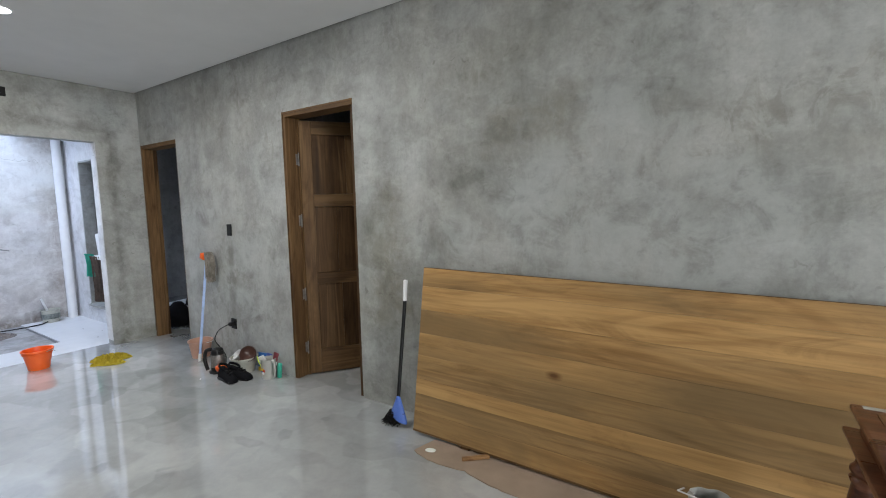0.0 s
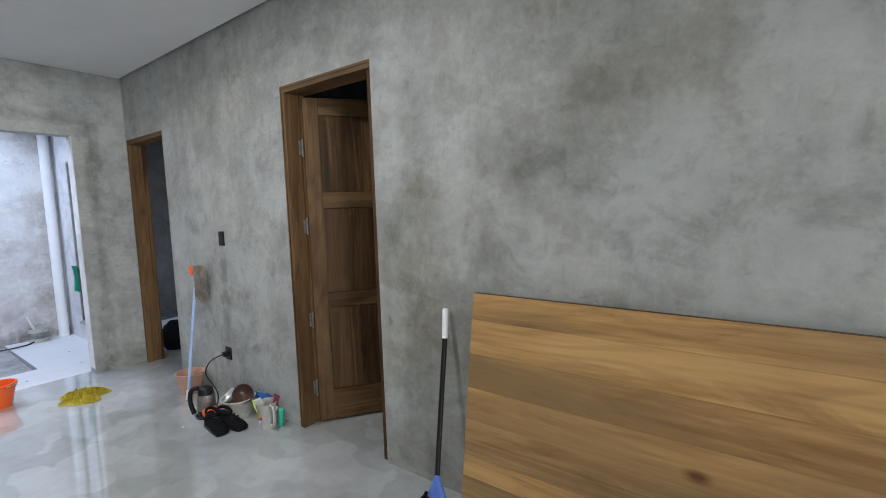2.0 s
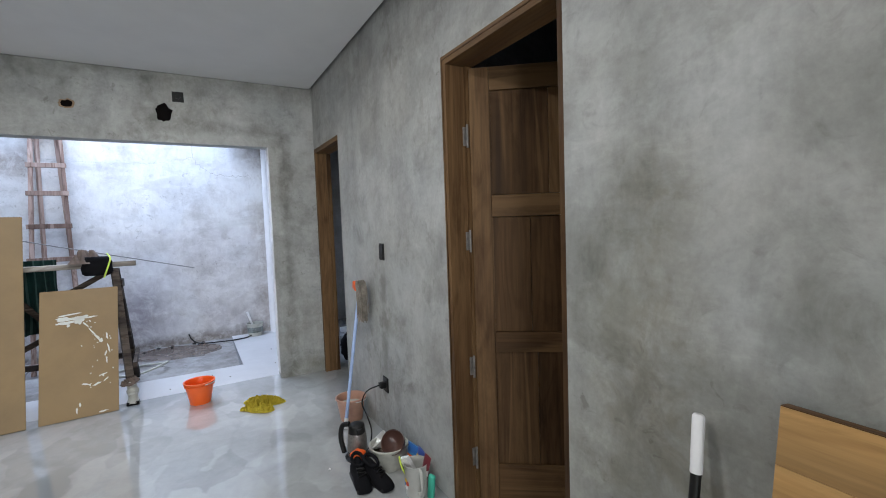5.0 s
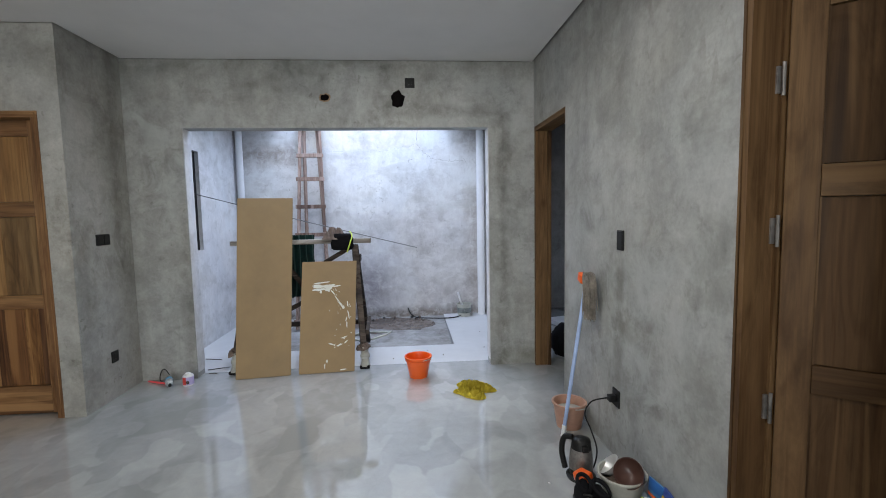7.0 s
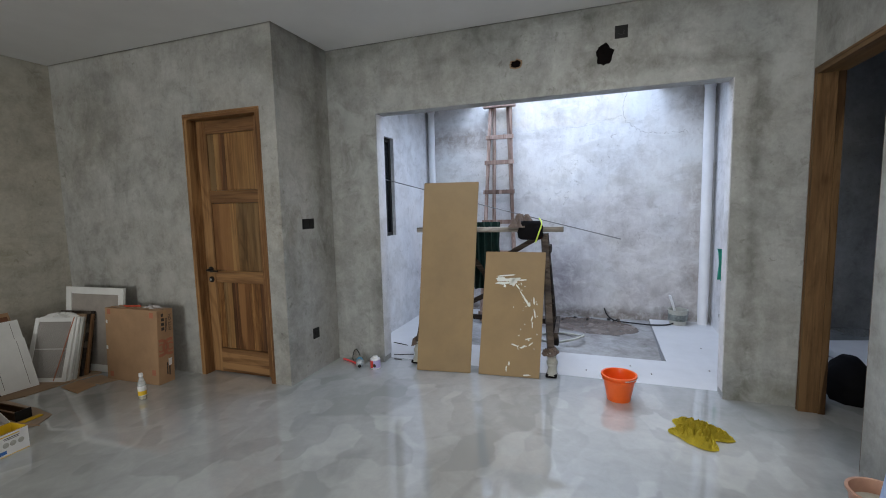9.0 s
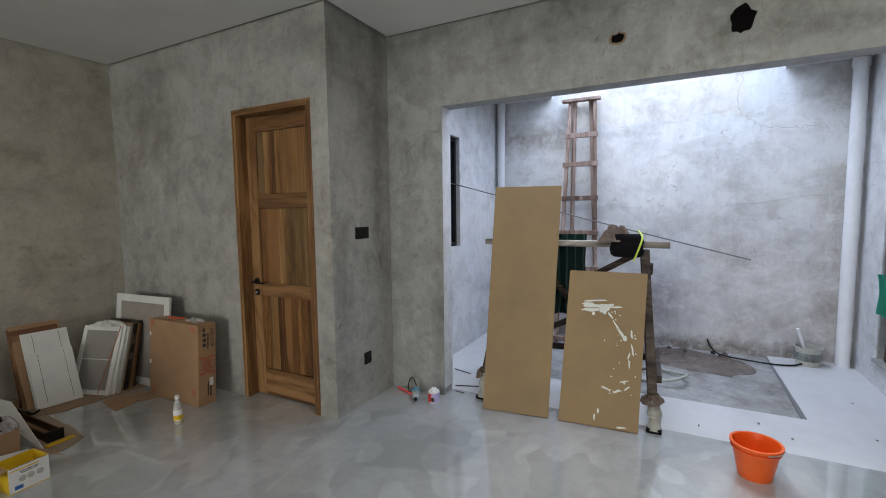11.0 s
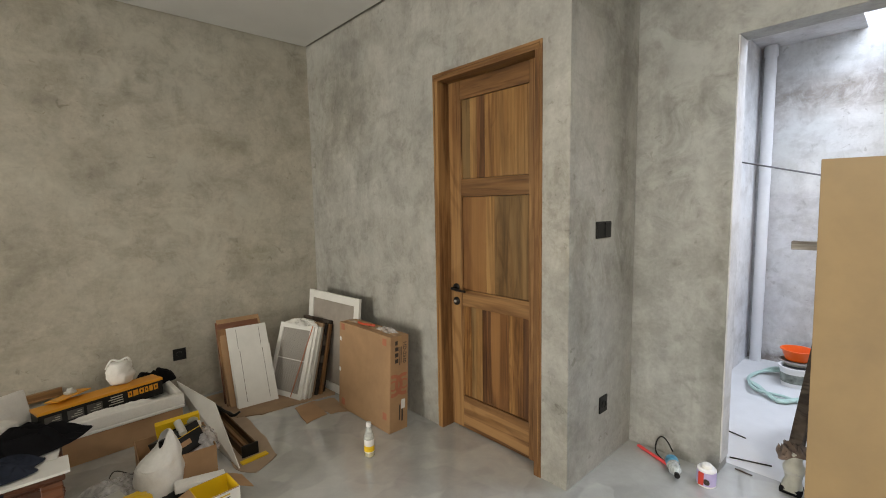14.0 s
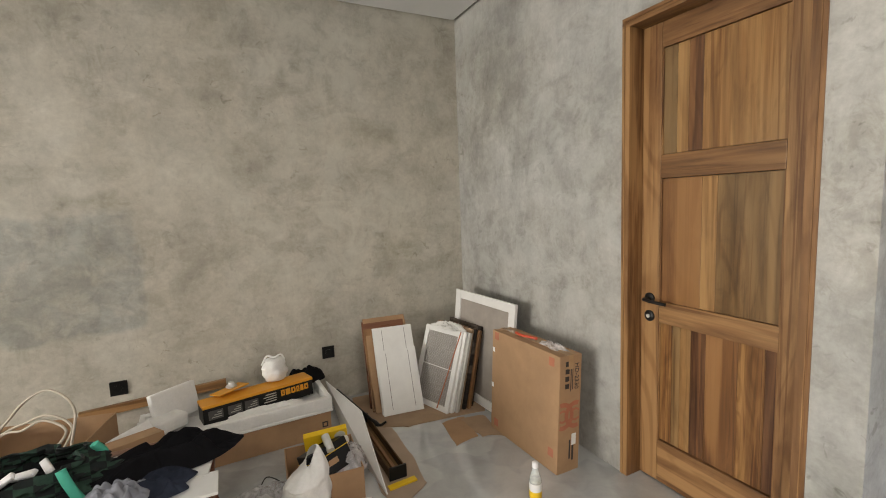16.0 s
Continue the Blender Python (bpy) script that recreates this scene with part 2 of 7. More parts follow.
def mat_wood(name, axis, dark, mid, light, rough=0.45, rnd=0.35, fine=1.0, knots=0.0, olive=0.0, spec=0.4, vein=0.75, figure=0.5):
    """Teak: long grain along one axis, streaks, pores; each board takes a tone of its own."""
    m, nt, b = shader(name, rough, spec=spec)
    long_scale = [9.0, 9.0, 9.0]
    long_scale[axis] = 0.7
    v = coords(nt, tuple(long_scale), shift=37.0)
    g1 = tex_noise(nt, v, 1.0 * fine, 7, 0.62, 1.4)
    fs = [70.0, 70.0, 70.0]
    fs[axis] = 3.0
    g2 = tex_noise(nt, coords(nt, tuple(fs), shift=11.0), 1.0, 4, 0.6, 0.3)
    ws = [2.0, 2.0, 2.0]
    ws[axis] = 0.5
    g3 = tex_noise(nt, coords(nt, tuple(ws), shift=19.0), 1.5, 4, 0.5, 2.2)
    oi = nt.nodes.new("ShaderNodeObjectInfo")
    tone = maths(nt, "MULTIPLY", maths(nt, "SUBTRACT", oi.outputs["Random"], 0.5), rnd)
    val = maths(nt, "ADD", maths(nt, "ADD", maths(nt, "MULTIPLY", g1, 0.6), maths(nt, "MULTIPLY", g3, 0.4)), tone)
    col = ramp(nt, val, (0.28, dark), (0.5, mid), (0.72, light))
    col = blend(nt, "MULTIPLY", 0.55, col, ramp(nt, g2, (0.3, (0.6,)), (0.6, (1.05,))))
    smudge = tex_noise(nt, coords(nt, tuple(ws), shift=7.0), 3.2, 7, 0.7, 1.0)
    col = blend(nt, "MULTIPLY", ramp(nt, smudge, (0.52, (0.0,)), (0.7, (0.75,))), col, (0.5, 0.46, 0.42))
    ls = [24.0, 24.0, 24.0]
    ls[axis] = 0.55
    lines = tex_noise(nt, coords(nt, tuple(ls), shift=31.0), 0.8 * fine, 4, 0.55, 1.8)
    col = blend(nt, "MULTIPLY", ramp(nt, lines, (0.54, (0.0,)), (0.62, (vein,))), col, (0.5, 0.4, 0.33))
    sap = [5.0, 5.0, 5.0]
    sap[axis] = 0.3
    pale = tex_noise(nt, coords(nt, tuple(sap), shift=43.0), 1.0, 4, 0.5, 1.5)
    col = blend(nt, "MIX", ramp(nt, pale, (0.55, (0.0,)), (0.6, (0.7,))), col, light)
    # flame figure: contour bands of a long soft noise
    fv = [2.4, 2.4, 2.4]
    fv[axis] = 0.42
    soft_n = tex_noise(nt, coords(nt, tuple(fv), shift=53.0), 1.3 * fine, 2, 0.45, 0.5)
    bands = maths(nt, "SINE", maths(nt, "MULTIPLY", soft_n, 95.0))
    where = ramp(nt, tex_noise(nt, coords(nt, tuple(ws), shift=61.0), 1.0, 3, 0.5, 0.5), (0.4, (0.0,)), (0.6, (figure,)))
    col = blend(nt, "MULTIPLY", maths(nt, "MULTIPLY", ramp(nt, bands, (0.1, (0.0,)), (0.9, (1.0,))), where), col, (0.55, 0.46, 0.38))
    if olive:
        col = blend(nt, "MIX", maths(nt, "MULTIPLY", ramp(nt, tex_noise(nt, coords(nt, tuple(ws), shift=23.0), 1.2, 5, 0.6, 0.8), (0.4, (0.0,)), (0.62, (1.0,))), olive), col, (0.2, 0.135, 0.065))
    if knots:
        ks = [2.6, 2.6, 2.6]
        ks[axis] = 1.3
        vo = nt.nodes.new("ShaderNodeTexVoronoi")
        vo.inputs["Scale"].default_value = 1.15
        nt.links.new(coords(nt, tuple(ks), shift=5.0), vo.inputs["Vector"])
        ring = maths(nt, "ADD", vo.outputs["Distance"], maths(nt, "MULTIPLY", maths(nt, "SUBTRACT", g1, 0.5), 0.1))
        col = blend(nt, "MULTIPLY", maths(nt, "MULTIPLY", ramp(nt, ring, (0.025, (1.0,)), (0.085, (0.0,))), knots), col, (0.3, 0.2, 0.13))
    nt.links.new(col, b.inputs["Base Color"])
    nt.links.new(ramp(nt, g1, (0.3, (rough - 0.1,)), (0.7, (rough + 0.12,))), b.inputs["Roughness"])
    bump(nt, b, g2, 0.15, 0.003)
    return m


def mat_clear(name, colour, rough, cover):
    """Thin clear plastic: mostly see-through, with a milky, glossy film."""
    m, nt, b = shader(name, rough, 0, colour)
    film = tex_noise(nt, coords(nt), 18.0, 5, 0.65, 0.8)
    nt.links.new(ramp(nt, film, (0.35, (cover * 0.6,)), (0.65, (min(1.0, cover * 1.5),))), b.inputs["Alpha"])
    bump(nt, b, film, 0.4, 0.006)
    return m


def mat_glow(name, colour, strength):
    m, nt, b = shader(name, 0.4, 0, colour)
    b.inputs["Emission Color"].default_value, b.inputs["Emission Strength"].default_value = (*colour, 1), strength
    return m


def mat_floor(name):
    """Polished cement screed: overlapping trowelled patches under a clear gloss."""
    m, nt, b = shader(name, 0.14, spec=0.6)
    v = coords(nt, (1.0, 1.35, 1), (0, 0, radians(28)))
    wob = nt.nodes.new("ShaderNodeTexNoise")
    wob.inputs["Scale"].default_value, wob.inputs["Detail"].default_value = 1.6, 4
    nt.links.new(v, wob.inputs["Vector"])
    mixv = nt.nodes.new("ShaderNodeMix")
    mixv.data_type, mixv.blend_type = "RGBA", "LINEAR_LIGHT"
    mixv.inputs[0].default_value = 0.14
    nt.links.new(v, mixv.inputs[6]), nt.links.new(wob.outputs["Color"], mixv.inputs[7])
    pieces = []
    for k, s in enumerate((1.9, 3.1)):
        vo = nt.nodes.new("ShaderNodeTexVoronoi")
        vo.feature, vo.distance = "SMOOTH_F1", "MANHATTAN" if k else "EUCLIDEAN"
        vo.inputs["Scale"].default_value, vo.inputs["Smoothness"].default_value = s, 0.2
        nt.links.new(mixv.outputs[2], vo.inputs["Vector"])
        sep = nt.nodes.new("ShaderNodeSeparateColor")
        nt.links.new(vo.outputs["Color"], sep.inputs[0])
        pieces.append(sep.outputs[k])
    cloud = tex_noise(nt, coords(nt), 0.8, 6, 0.6, 0.6)
    fine = tex_noise(nt, coords(nt), 9, 8, 0.7, 0.5)
    val = maths(nt, "ADD", maths(nt, "MULTIPLY", pieces[0], 0.17), maths(nt, "MULTIPLY", pieces[1], 0.16))
    val = maths(nt, "ADD", val, maths(nt, "ADD", maths(nt, "MULTIPLY", cloud, 0.34), maths(nt, "MULTIPLY", fine, 0.26)))
    col = ramp(nt, val, (0.34, (0.31, 0.323, 0.323)), (0.52, (0.425, 0.44, 0.44)), (0.72, (0.56, 0.57, 0.57)))
    nt.links.new(col, b.inputs["Base Color"])
    nt.links.new(ramp(nt, fine, (0.3, (0.02,)), (0.7, (0.07,))), b.inputs["Roughness"])
    b.inputs["Coat Weight"].default_value, b.inputs["Coat Roughness"].default_value, b.inputs["Coat IOR"].default_value = 1.0, 0.02, 1.6
    bump(nt, b, cloud, 0.02, 0.02)
    return m


CEMENT = ((0.45, 0.452, 0.432), (0.345, 0.347, 0.328), (0.225, 0.227, 0.214))
WARM = ((0.58, 0.545, 0.465), (0.478, 0.446, 0.375), (0.355, 0.329, 0.275))
DIM = (0.66, 0.66, 0.64)
M_WALL = mat_cement("polished_cement_wall", *CEMENT, 0.5, 0.0, 0.35, 0.7)
M_WALL_N = mat_cement("polished_cement_wall_north", *CEMENT, 0.48, 0.0, 0.4, 0.75, [
    ((-4.1, 2.44, 0.8), (0.035, 0.2, 0.42), (0.72, 0.72, 0.68), 0.05), ((-3.93, 2.44, 0.8), (0.15, 0.2, 0.05), (0.72, 0.7, 0.66), 0.08),
    ((-2.26, 2.44, 0.95), (0.12, 0.2, 0.4), (0.74, 0.73, 0.68), 0.25), ((-2.12, 2.44, 1.15), (0.05, 0.2, 0.4), (0.66, 0.6, 0.5), 0.35), ((-1.9, 2.44, 0.75), (0.16, 0.2, 0.1), (0.76, 0.72, 0.64), 0.25), ((-1.1, 2.44, 1.9), (0.25, 0.2, 0.12), (0.84, 0.8, 0.74), 0.2), ((-4.95, 2.44, 0.55), (0.07, 0.2, 0.5), (0.8, 0.79, 0.76), 0.12), ((-1.2, 2.44, 2.3), (0.9, 0.2, 0.25), (0.84, 0.84, 0.82), 0.5),
    ((-3.6, 2.44, 2.5), (1.0, 0.2, 0.2), (0.78, 0.78, 0.78), 0.4)])
M_WALL_W = mat_cement("polished_cement_wall_west", *CEMENT, 0.52, 4.0, 0.45, 0.6, [
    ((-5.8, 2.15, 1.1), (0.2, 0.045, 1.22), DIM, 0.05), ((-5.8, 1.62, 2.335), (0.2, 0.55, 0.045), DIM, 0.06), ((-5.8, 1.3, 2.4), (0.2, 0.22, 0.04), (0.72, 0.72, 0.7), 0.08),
    ((-5.8, 1.1, 2.64), (0.2, 0.06, 0.1), (0.72, 0.72, 0.7), 0.06), ((-5.8, 0.57, 2.56), (0.2, 0.04, 0.1), (0.76, 0.76, 0.74), 0.05), ((-5.8, 2.3, 0.1), (0.2, 0.2, 0.08), (0.75, 0.74, 0.68), 0.1),
    # a strip left of the opening, then a darker band along the wall top
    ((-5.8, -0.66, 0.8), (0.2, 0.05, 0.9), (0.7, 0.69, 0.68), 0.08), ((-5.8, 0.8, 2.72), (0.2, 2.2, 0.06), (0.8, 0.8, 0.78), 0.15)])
M_WALL_S = mat_cement("polished_cement_wall_south", *WARM, 0.5, 7.7, 0.15, 0.4, [
    ((-2.2, -3.636, 1.04), (0.7, 0.2, 0.35), (0.72, 0.76, 0.8), 0.04), ((-3.86, -3.636, 2.32), (0.03, 0.2, 0.03), (0.5, 0.49, 0.45), 0.05), ((-3.78, -3.636, 2.27), (0.02, 0.2, 0.08), (0.66, 0.65, 0.62), 0.06),
    ((-2.68, -3.636, 1.47), (0.12, 0.2, 0.03), (0.7, 0.69, 0.64), 0.06), ((-4.55, -3.636, 1.02), (0.12, 0.2, 0.1), (0.76, 0.75, 0.7), 0.12), ((-4.35, -3.636, 1.9), (0.18, 0.2, 0.06), (0.78, 0.77, 0.73), 0.1)])
M_WALL_C = mat_cement("polished_cement_wall_bedroom", (0.48, 0.472, 0.438), (0.378, 0.37, 0.34), (0.245, 0.24, 0.222), 0.5, 2.2, 0.3, 0.65, [
    ((-5.07, -3.3, 2.2), (0.2, 0.35, 0.35), (0.78, 0.77, 0.74), 0.4), ((-5.2, -1.1, 1.0), (0.05, 0.2, 0.4), (0.74, 0.73, 0.7), 0.1), ((-5.6, -1.1, 1.9), (0.05, 0.2, 0.9), (0.7, 0.7, 0.68), 0.1)])
M_YARD = mat_cement("raw_yard_plaster", (0.76, 0.75, 0.73), (0.66, 0.65, 0.64), (0.48, 0.46, 0.45), 0.85, 3.1, 0.22, 0.12, [
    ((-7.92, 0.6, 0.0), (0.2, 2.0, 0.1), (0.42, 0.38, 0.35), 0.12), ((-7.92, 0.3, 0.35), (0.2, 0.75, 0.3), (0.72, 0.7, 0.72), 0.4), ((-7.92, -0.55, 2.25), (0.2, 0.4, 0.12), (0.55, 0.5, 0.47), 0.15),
    # last entry: warm daylight on the wall top, put into the plaster colour
    ((-7.92, 1.0, 0.75), (0.2, 2.2, 0.72), (0.9, 0.89, 0.91), 0.03), ((-7.92, 2.2, 0.9), (0.2, 0.1, 0.9), (0.72, 0.68, 0.64), 0.2), ((-7.92, 0.75, 0.45), (0.2, 0.12, 0.3), (0.7, 0.67, 0.69), 0.3), ((-7.92, 1.75, 0.3), (0.2, 0.3, 0.12), (0.76, 0.74, 0.74), 0.25), ((-7.92, 2.15, 2.45), (0.2, 0.2, 0.15), (0.7, 0.66, 0.62), 0.2), ((-7.92, 0.7, 2.6), (0.2, 0.8, 0.28), (1.0, 0.95, 0.86), 0.08)])
M_YARD_SIDE = mat_cement("white_yard_render", (0.74, 0.73, 0.73), (0.66, 0.65, 0.65), (0.52, 0.51, 0.51), 0.8, 6.3, 0.2, 0.2)
M_SLAB = mat_cement("rough_concrete_slab", (0.42, 0.41, 0.4), (0.3, 0.29, 0.28), (0.14, 0.12, 0.11), 0.8, 9.0, 0.0, 0.9)
M_FLOOR = mat_floor("polished_screed")
M_YARDFLOOR = mat_plain("white_cement_floor", (0.58, 0.58, 0.585), 0.4, vary=0.06, scale=7)
M_CEIL = mat_plain("white_ceiling_board", (0.7, 0.7, 0.695), 0.85, vary=0.03, scale=4, relief=0.03)
M_DARK = mat_plain("dark_void", (0.03, 0.03, 0.03), 0.9)
M_ROOM = mat_cement("bare_room_plaster", (0.5, 0.5, 0.5), (0.42, 0.42, 0.42), (0.3, 0.3, 0.3), 0.7, 12.0, 0.3, 0.4)
TEAK = ((0.08, 0.036, 0.015), (0.225, 0.113, 0.044), (0.375, 0.212, 0.088))
# darker brown teak, with the side doors' dimness taken into the colour
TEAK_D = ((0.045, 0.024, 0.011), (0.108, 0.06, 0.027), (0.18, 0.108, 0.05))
M_TEAK = [mat_wood("teak_grain_" + "xyz"[a], a, *TEAK, 0.45, 0.1) for a in range(3)]
PLANK_TONES = {
    "golden": mat_wood("golden_teak_plank", 2, (0.16, 0.078, 0.026), (0.3, 0.155, 0.054), (0.42, 0.24, 0.09), 0.42, 0.12, 1.0, 0.7, 0.3),
    "olive": mat_wood("olive_teak_plank", 2, (0.1, 0.055, 0.022), (0.2, 0.115, 0.045), (0.3, 0.18, 0.075), 0.42, 0.12, 1.2, 0.8, 0.6),
    "russet": mat_wood("russet_teak_plank", 2, (0.1, 0.04, 0.014), (0.2, 0.088, 0.03), (0.3, 0.15, 0.055), 0.42, 0.1, 1.3, 0.5, 0.1),
    "dark": mat_wood("dark_brown_teak_plank", 2, (0.05, 0.02, 0.009), (0.115, 0.05, 0.02), (0.22, 0.105, 0.04), 0.42, 0.1, 1.5, 0.6, 0.0),
    "streaked": mat_wood("streaked_teak_plank", 2, (0.055, 0.022, 0.009), (0.24, 0.115, 0.038), (0.45, 0.25, 0.085), 0.42, 0.1, 1.9, 0.5, 0.0, 0.4, 0.95)}
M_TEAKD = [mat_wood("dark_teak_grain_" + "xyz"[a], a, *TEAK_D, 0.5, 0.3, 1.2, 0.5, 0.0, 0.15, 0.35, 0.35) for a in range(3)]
M_TOP = mat_wood("oiled_table_teak", 0, (0.29, 0.165, 0.062), (0.45, 0.265, 0.1), (0.54, 0.335, 0.136), 0.42, 0.13, 0.9, 0.95, 0.7, 0.4, 0.26, 0.32)
M_TOP_DARK = mat_wood("grey_olive_table_teak", 0, (0.25, 0.155, 0.065), (0.39, 0.24, 0.098), (0.5, 0.31, 0.127), 0.42, 0.1, 0.9, 0.8, 0.6, 0.4, 0.5)
M_TOP_PALE = mat_wood("honey_table_teak", 0, (0.36, 0.205, 0.075), (0.46, 0.275, 0.105), (0.53, 0.33, 0.135), 0.42, 0.08, 0.9, 0.3, 0.0, 0.4, 0.2, 0.2)
M_OLDWOOD = mat_wood("weathered_scaffold_timber", 1, (0.015, 0.012, 0.01), (0.04, 0.03, 0.024), (0.13, 0.105, 0.085), 0.85, 0.3)
M_LADDER = mat_wood("grey_ladder_timber", 2, (0.14, 0.09, 0.07), (0.27, 0.18, 0.145), (0.44, 0.33, 0.28), 0.85, 0.4)
M_SPLASHED = mat_wood("paint_splashed_timber", 1, (0.1, 0.085, 0.07), (0.34, 0.31, 0.27), (0.6, 0.58, 0.54), 0.8, 0.2, 1.6)
M_CARVED = mat_wood("red_stained_carved_wood", 0, (0.045, 0.016, 0.009), (0.125, 0.045, 0.022), (0.23, 0.095, 0.048), 0.32, 0.15)
M_BLACK = mat_plain("black_plastic", (0.01, 0.01, 0.01), 0.4, spec=0.25)
M_BLACKCLOTH = mat_plain("black_cloth", (0.008, 0.008, 0.0095), 0.95, relief=0.3, scale=40, spec=0.1)
M_STEEL = mat_plain("brushed_steel", (0.72, 0.72, 0.7), 0.42, 0.6)
M_PVC = mat_plain("white_pvc", (0.76, 0.76, 0.77), 0.4, vary=0.05)
M_WHITE = mat_plain("white_board", (0.72, 0.72, 0.7), 0.5, vary=0.05)
M_FOAM = mat_plain("white_foam", (0.76, 0.76, 0.74), 0.9, vary=0.05, scale=80, relief=0.3)
M_CARD = mat_plain("brown_cardboard", (0.36, 0.22, 0.12), 0.85, vary=0.12, scale=9)
M_CARD_D = mat_plain("worn_cardboard", (0.28, 0.19, 0.12), 0.9, vary=0.2, scale=7)
M_CARD_GREY = mat_plain("greyed_cardboard", (0.33, 0.25, 0.185), 0.9, vary=0.14, scale=6)
M_MDF = mat_plain("brown_fibreboard", (0.29, 0.2, 0.1), 0.7, vary=0.1, scale=5)
M_ORANGE = mat_plain("orange_plastic", (0.85, 0.13, 0.015), 0.35, vary=0.05)
M_PINK = mat_plain("dusty_pink_plastic", (0.5, 0.29, 0.21), 0.5, vary=0.15)
M_YELLOW = mat_plain("yellow_print", (0.72, 0.47, 0.015), 0.5, vary=0.05)
M_STOVE = mat_plain("orange_print", (0.72, 0.31, 0.02), 0.45, vary=0.06)
M_CLOTH_Y = mat_plain("yellow_floor_cloth", (0.6, 0.48, 0.05), 0.95, vary=0.12, scale=60, relief=0.2, spec=0.1)
M_MUG = mat_plain("translucent_plastic", (0.45, 0.45, 0.42), 0.35)
M_GREYBKT = mat_plain("grey_paint_tub", (0.42, 0.42, 0.37), 0.55, vary=0.25)
M_BLUE = mat_plain("blue_plastic", (0.1, 0.19, 0.6), 0.4)
M_SKY = mat_plain("pale_blue_handle", (0.35, 0.46, 0.72), 0.4)
M_MOP = mat_plain("dirty_cotton", (0.2, 0.178, 0.15), 0.95, vary=0.4, scale=50, relief=0.4)
M_RED = mat_plain("red_print", (0.5, 0.04, 0.025), 0.5)
M_PINKRED = mat_plain("bright_pink_tool", (0.8, 0.08, 0.09), 0.5)
M_REDTOOL = mat_plain("dull_red_grip", (0.5, 0.07, 0.03), 0.5)
M_GREENCLOTH = mat_plain("dark_green_cloth", (0.008, 0.034, 0.03), 0.95, vary=0.4, scale=20, relief=0.3)
M_TEAL = mat_plain("teal_webbing", (0.06, 0.42, 0.3), 0.8)
M_DENIM = mat_plain("blue_denim", (0.022, 0.027, 0.041), 0.95, vary=0.4, scale=30, relief=0.3, spec=0.1)
M_HOSE = mat_plain("pale_green_hose", (0.36, 0.5, 0.46), 0.35)
M_WRAP = mat_clear("clear_wrap", (0.72, 0.71, 0.72), 0.25, 0.42)
M_BOTTLE = mat_clear("clear_bottle_plastic", (0.7, 0.74, 0.74), 0.12, 0.5)
M_PURPLE = mat_plain("lilac_label", (0.46, 0.4, 0.66), 0.5)
M_INK = mat_plain("dark_ink", (0.04, 0.03, 0.025), 0.7, relief=0)
M_INKRED = mat_plain("brick_red_ink", (0.4, 0.14, 0.075), 0.7, relief=0)
M_GREY = mat_plain("grey_fabric_mesh", (0.3, 0.28, 0.26), 0.9, vary=0.12, scale=120, relief=0.4)
M_PAINT = mat_plain("spilt_white_paint", (0.75, 0.76, 0.7), 0.6, vary=0.05)
M_BROWNCLOTH = mat_plain("brown_cloth", (0.13, 0.095, 0.075), 0.95, vary=0.3, scale=30, relief=0.4)
M_NEON = mat_plain("neon_band", (0.6, 0.75, 0.1), 0.6)
M_PIPE = mat_plain("blue_print", (0.03, 0.13, 0.4), 0.5)
M_WINDOWGLASS = mat_plain("dark_window_glass", (0.015, 0.017, 0.02), 0.08)


# ---- mesh helpers ----
def mesh_of(name, bm, material, smooth=False):
    me = bpy.data.meshes.new(name)
    bmesh.ops.recalc_face_normals(bm, faces=bm.faces)
    bm.to_mesh(me)
    bm.free()
    for mt in material if isinstance(material, (list, tuple)) else [material]:
        me.materials.append(mt)
    if smooth:
        me.shade_smooth()
        me.set_sharp_from_angle(angle=radians(62))
    return me


def part(name, bm, material, parent=None, label="", smooth=False, m=None):
    ob = new(name, mesh_of(name, bm, material, smooth))
    if parent is not None:
        ob.parent = parent
    if m is not None:
        ob.matrix_basis = m
    if label:
        ob["label"] = label
    return ob


def thing(name, label, category, m=None, group="", kind=""):
    ob = new(name)
    ob.empty_display_size = 0.05
    if m is not None:
        ob.matrix_world = m
    return tagged(ob, label, category, group, kind)


def add_box(bm, x0, x1, y0, y1, z0, z1, bevel=0.0, m=None):
    vs = [bm.verts.new((x, y, z)) for z in (z0, z1) for x, y in ((x0, y0), (x1, y0), (x1, y1), (x0, y1))]
    fs = [bm.faces.new([vs[i] for i in f]) for f in ((3, 2, 1, 0), (4, 5, 6, 7), (0, 1, 5, 4), (1, 2, 6, 5), (2, 3, 7, 6), (3, 0, 4, 7))]
    if bevel:
        edges = {e for f in fs for e in f.edges}
        out = bmesh.ops.bevel(bm, geom=list(edges), offset=bevel, segments=2, affect="EDGES", profile=0.6)
        vs = list({v for f in out["faces"] for v in f.verts} | {v for v in vs if v.is_valid})
    if m is not None:
        bmesh.ops.transform(bm, matrix=m, verts=[v for v in vs if v.is_valid])
    return vs


def boxm(*args, **kw):
    bm = bmesh.new()
    add_box(bm, *args, **kw)
    return bm


def boxes(*rows, bevel=0.0):
    bm = bmesh.new()
    for r in rows:
        add_box(bm, *r, bevel=bevel)
    return bm


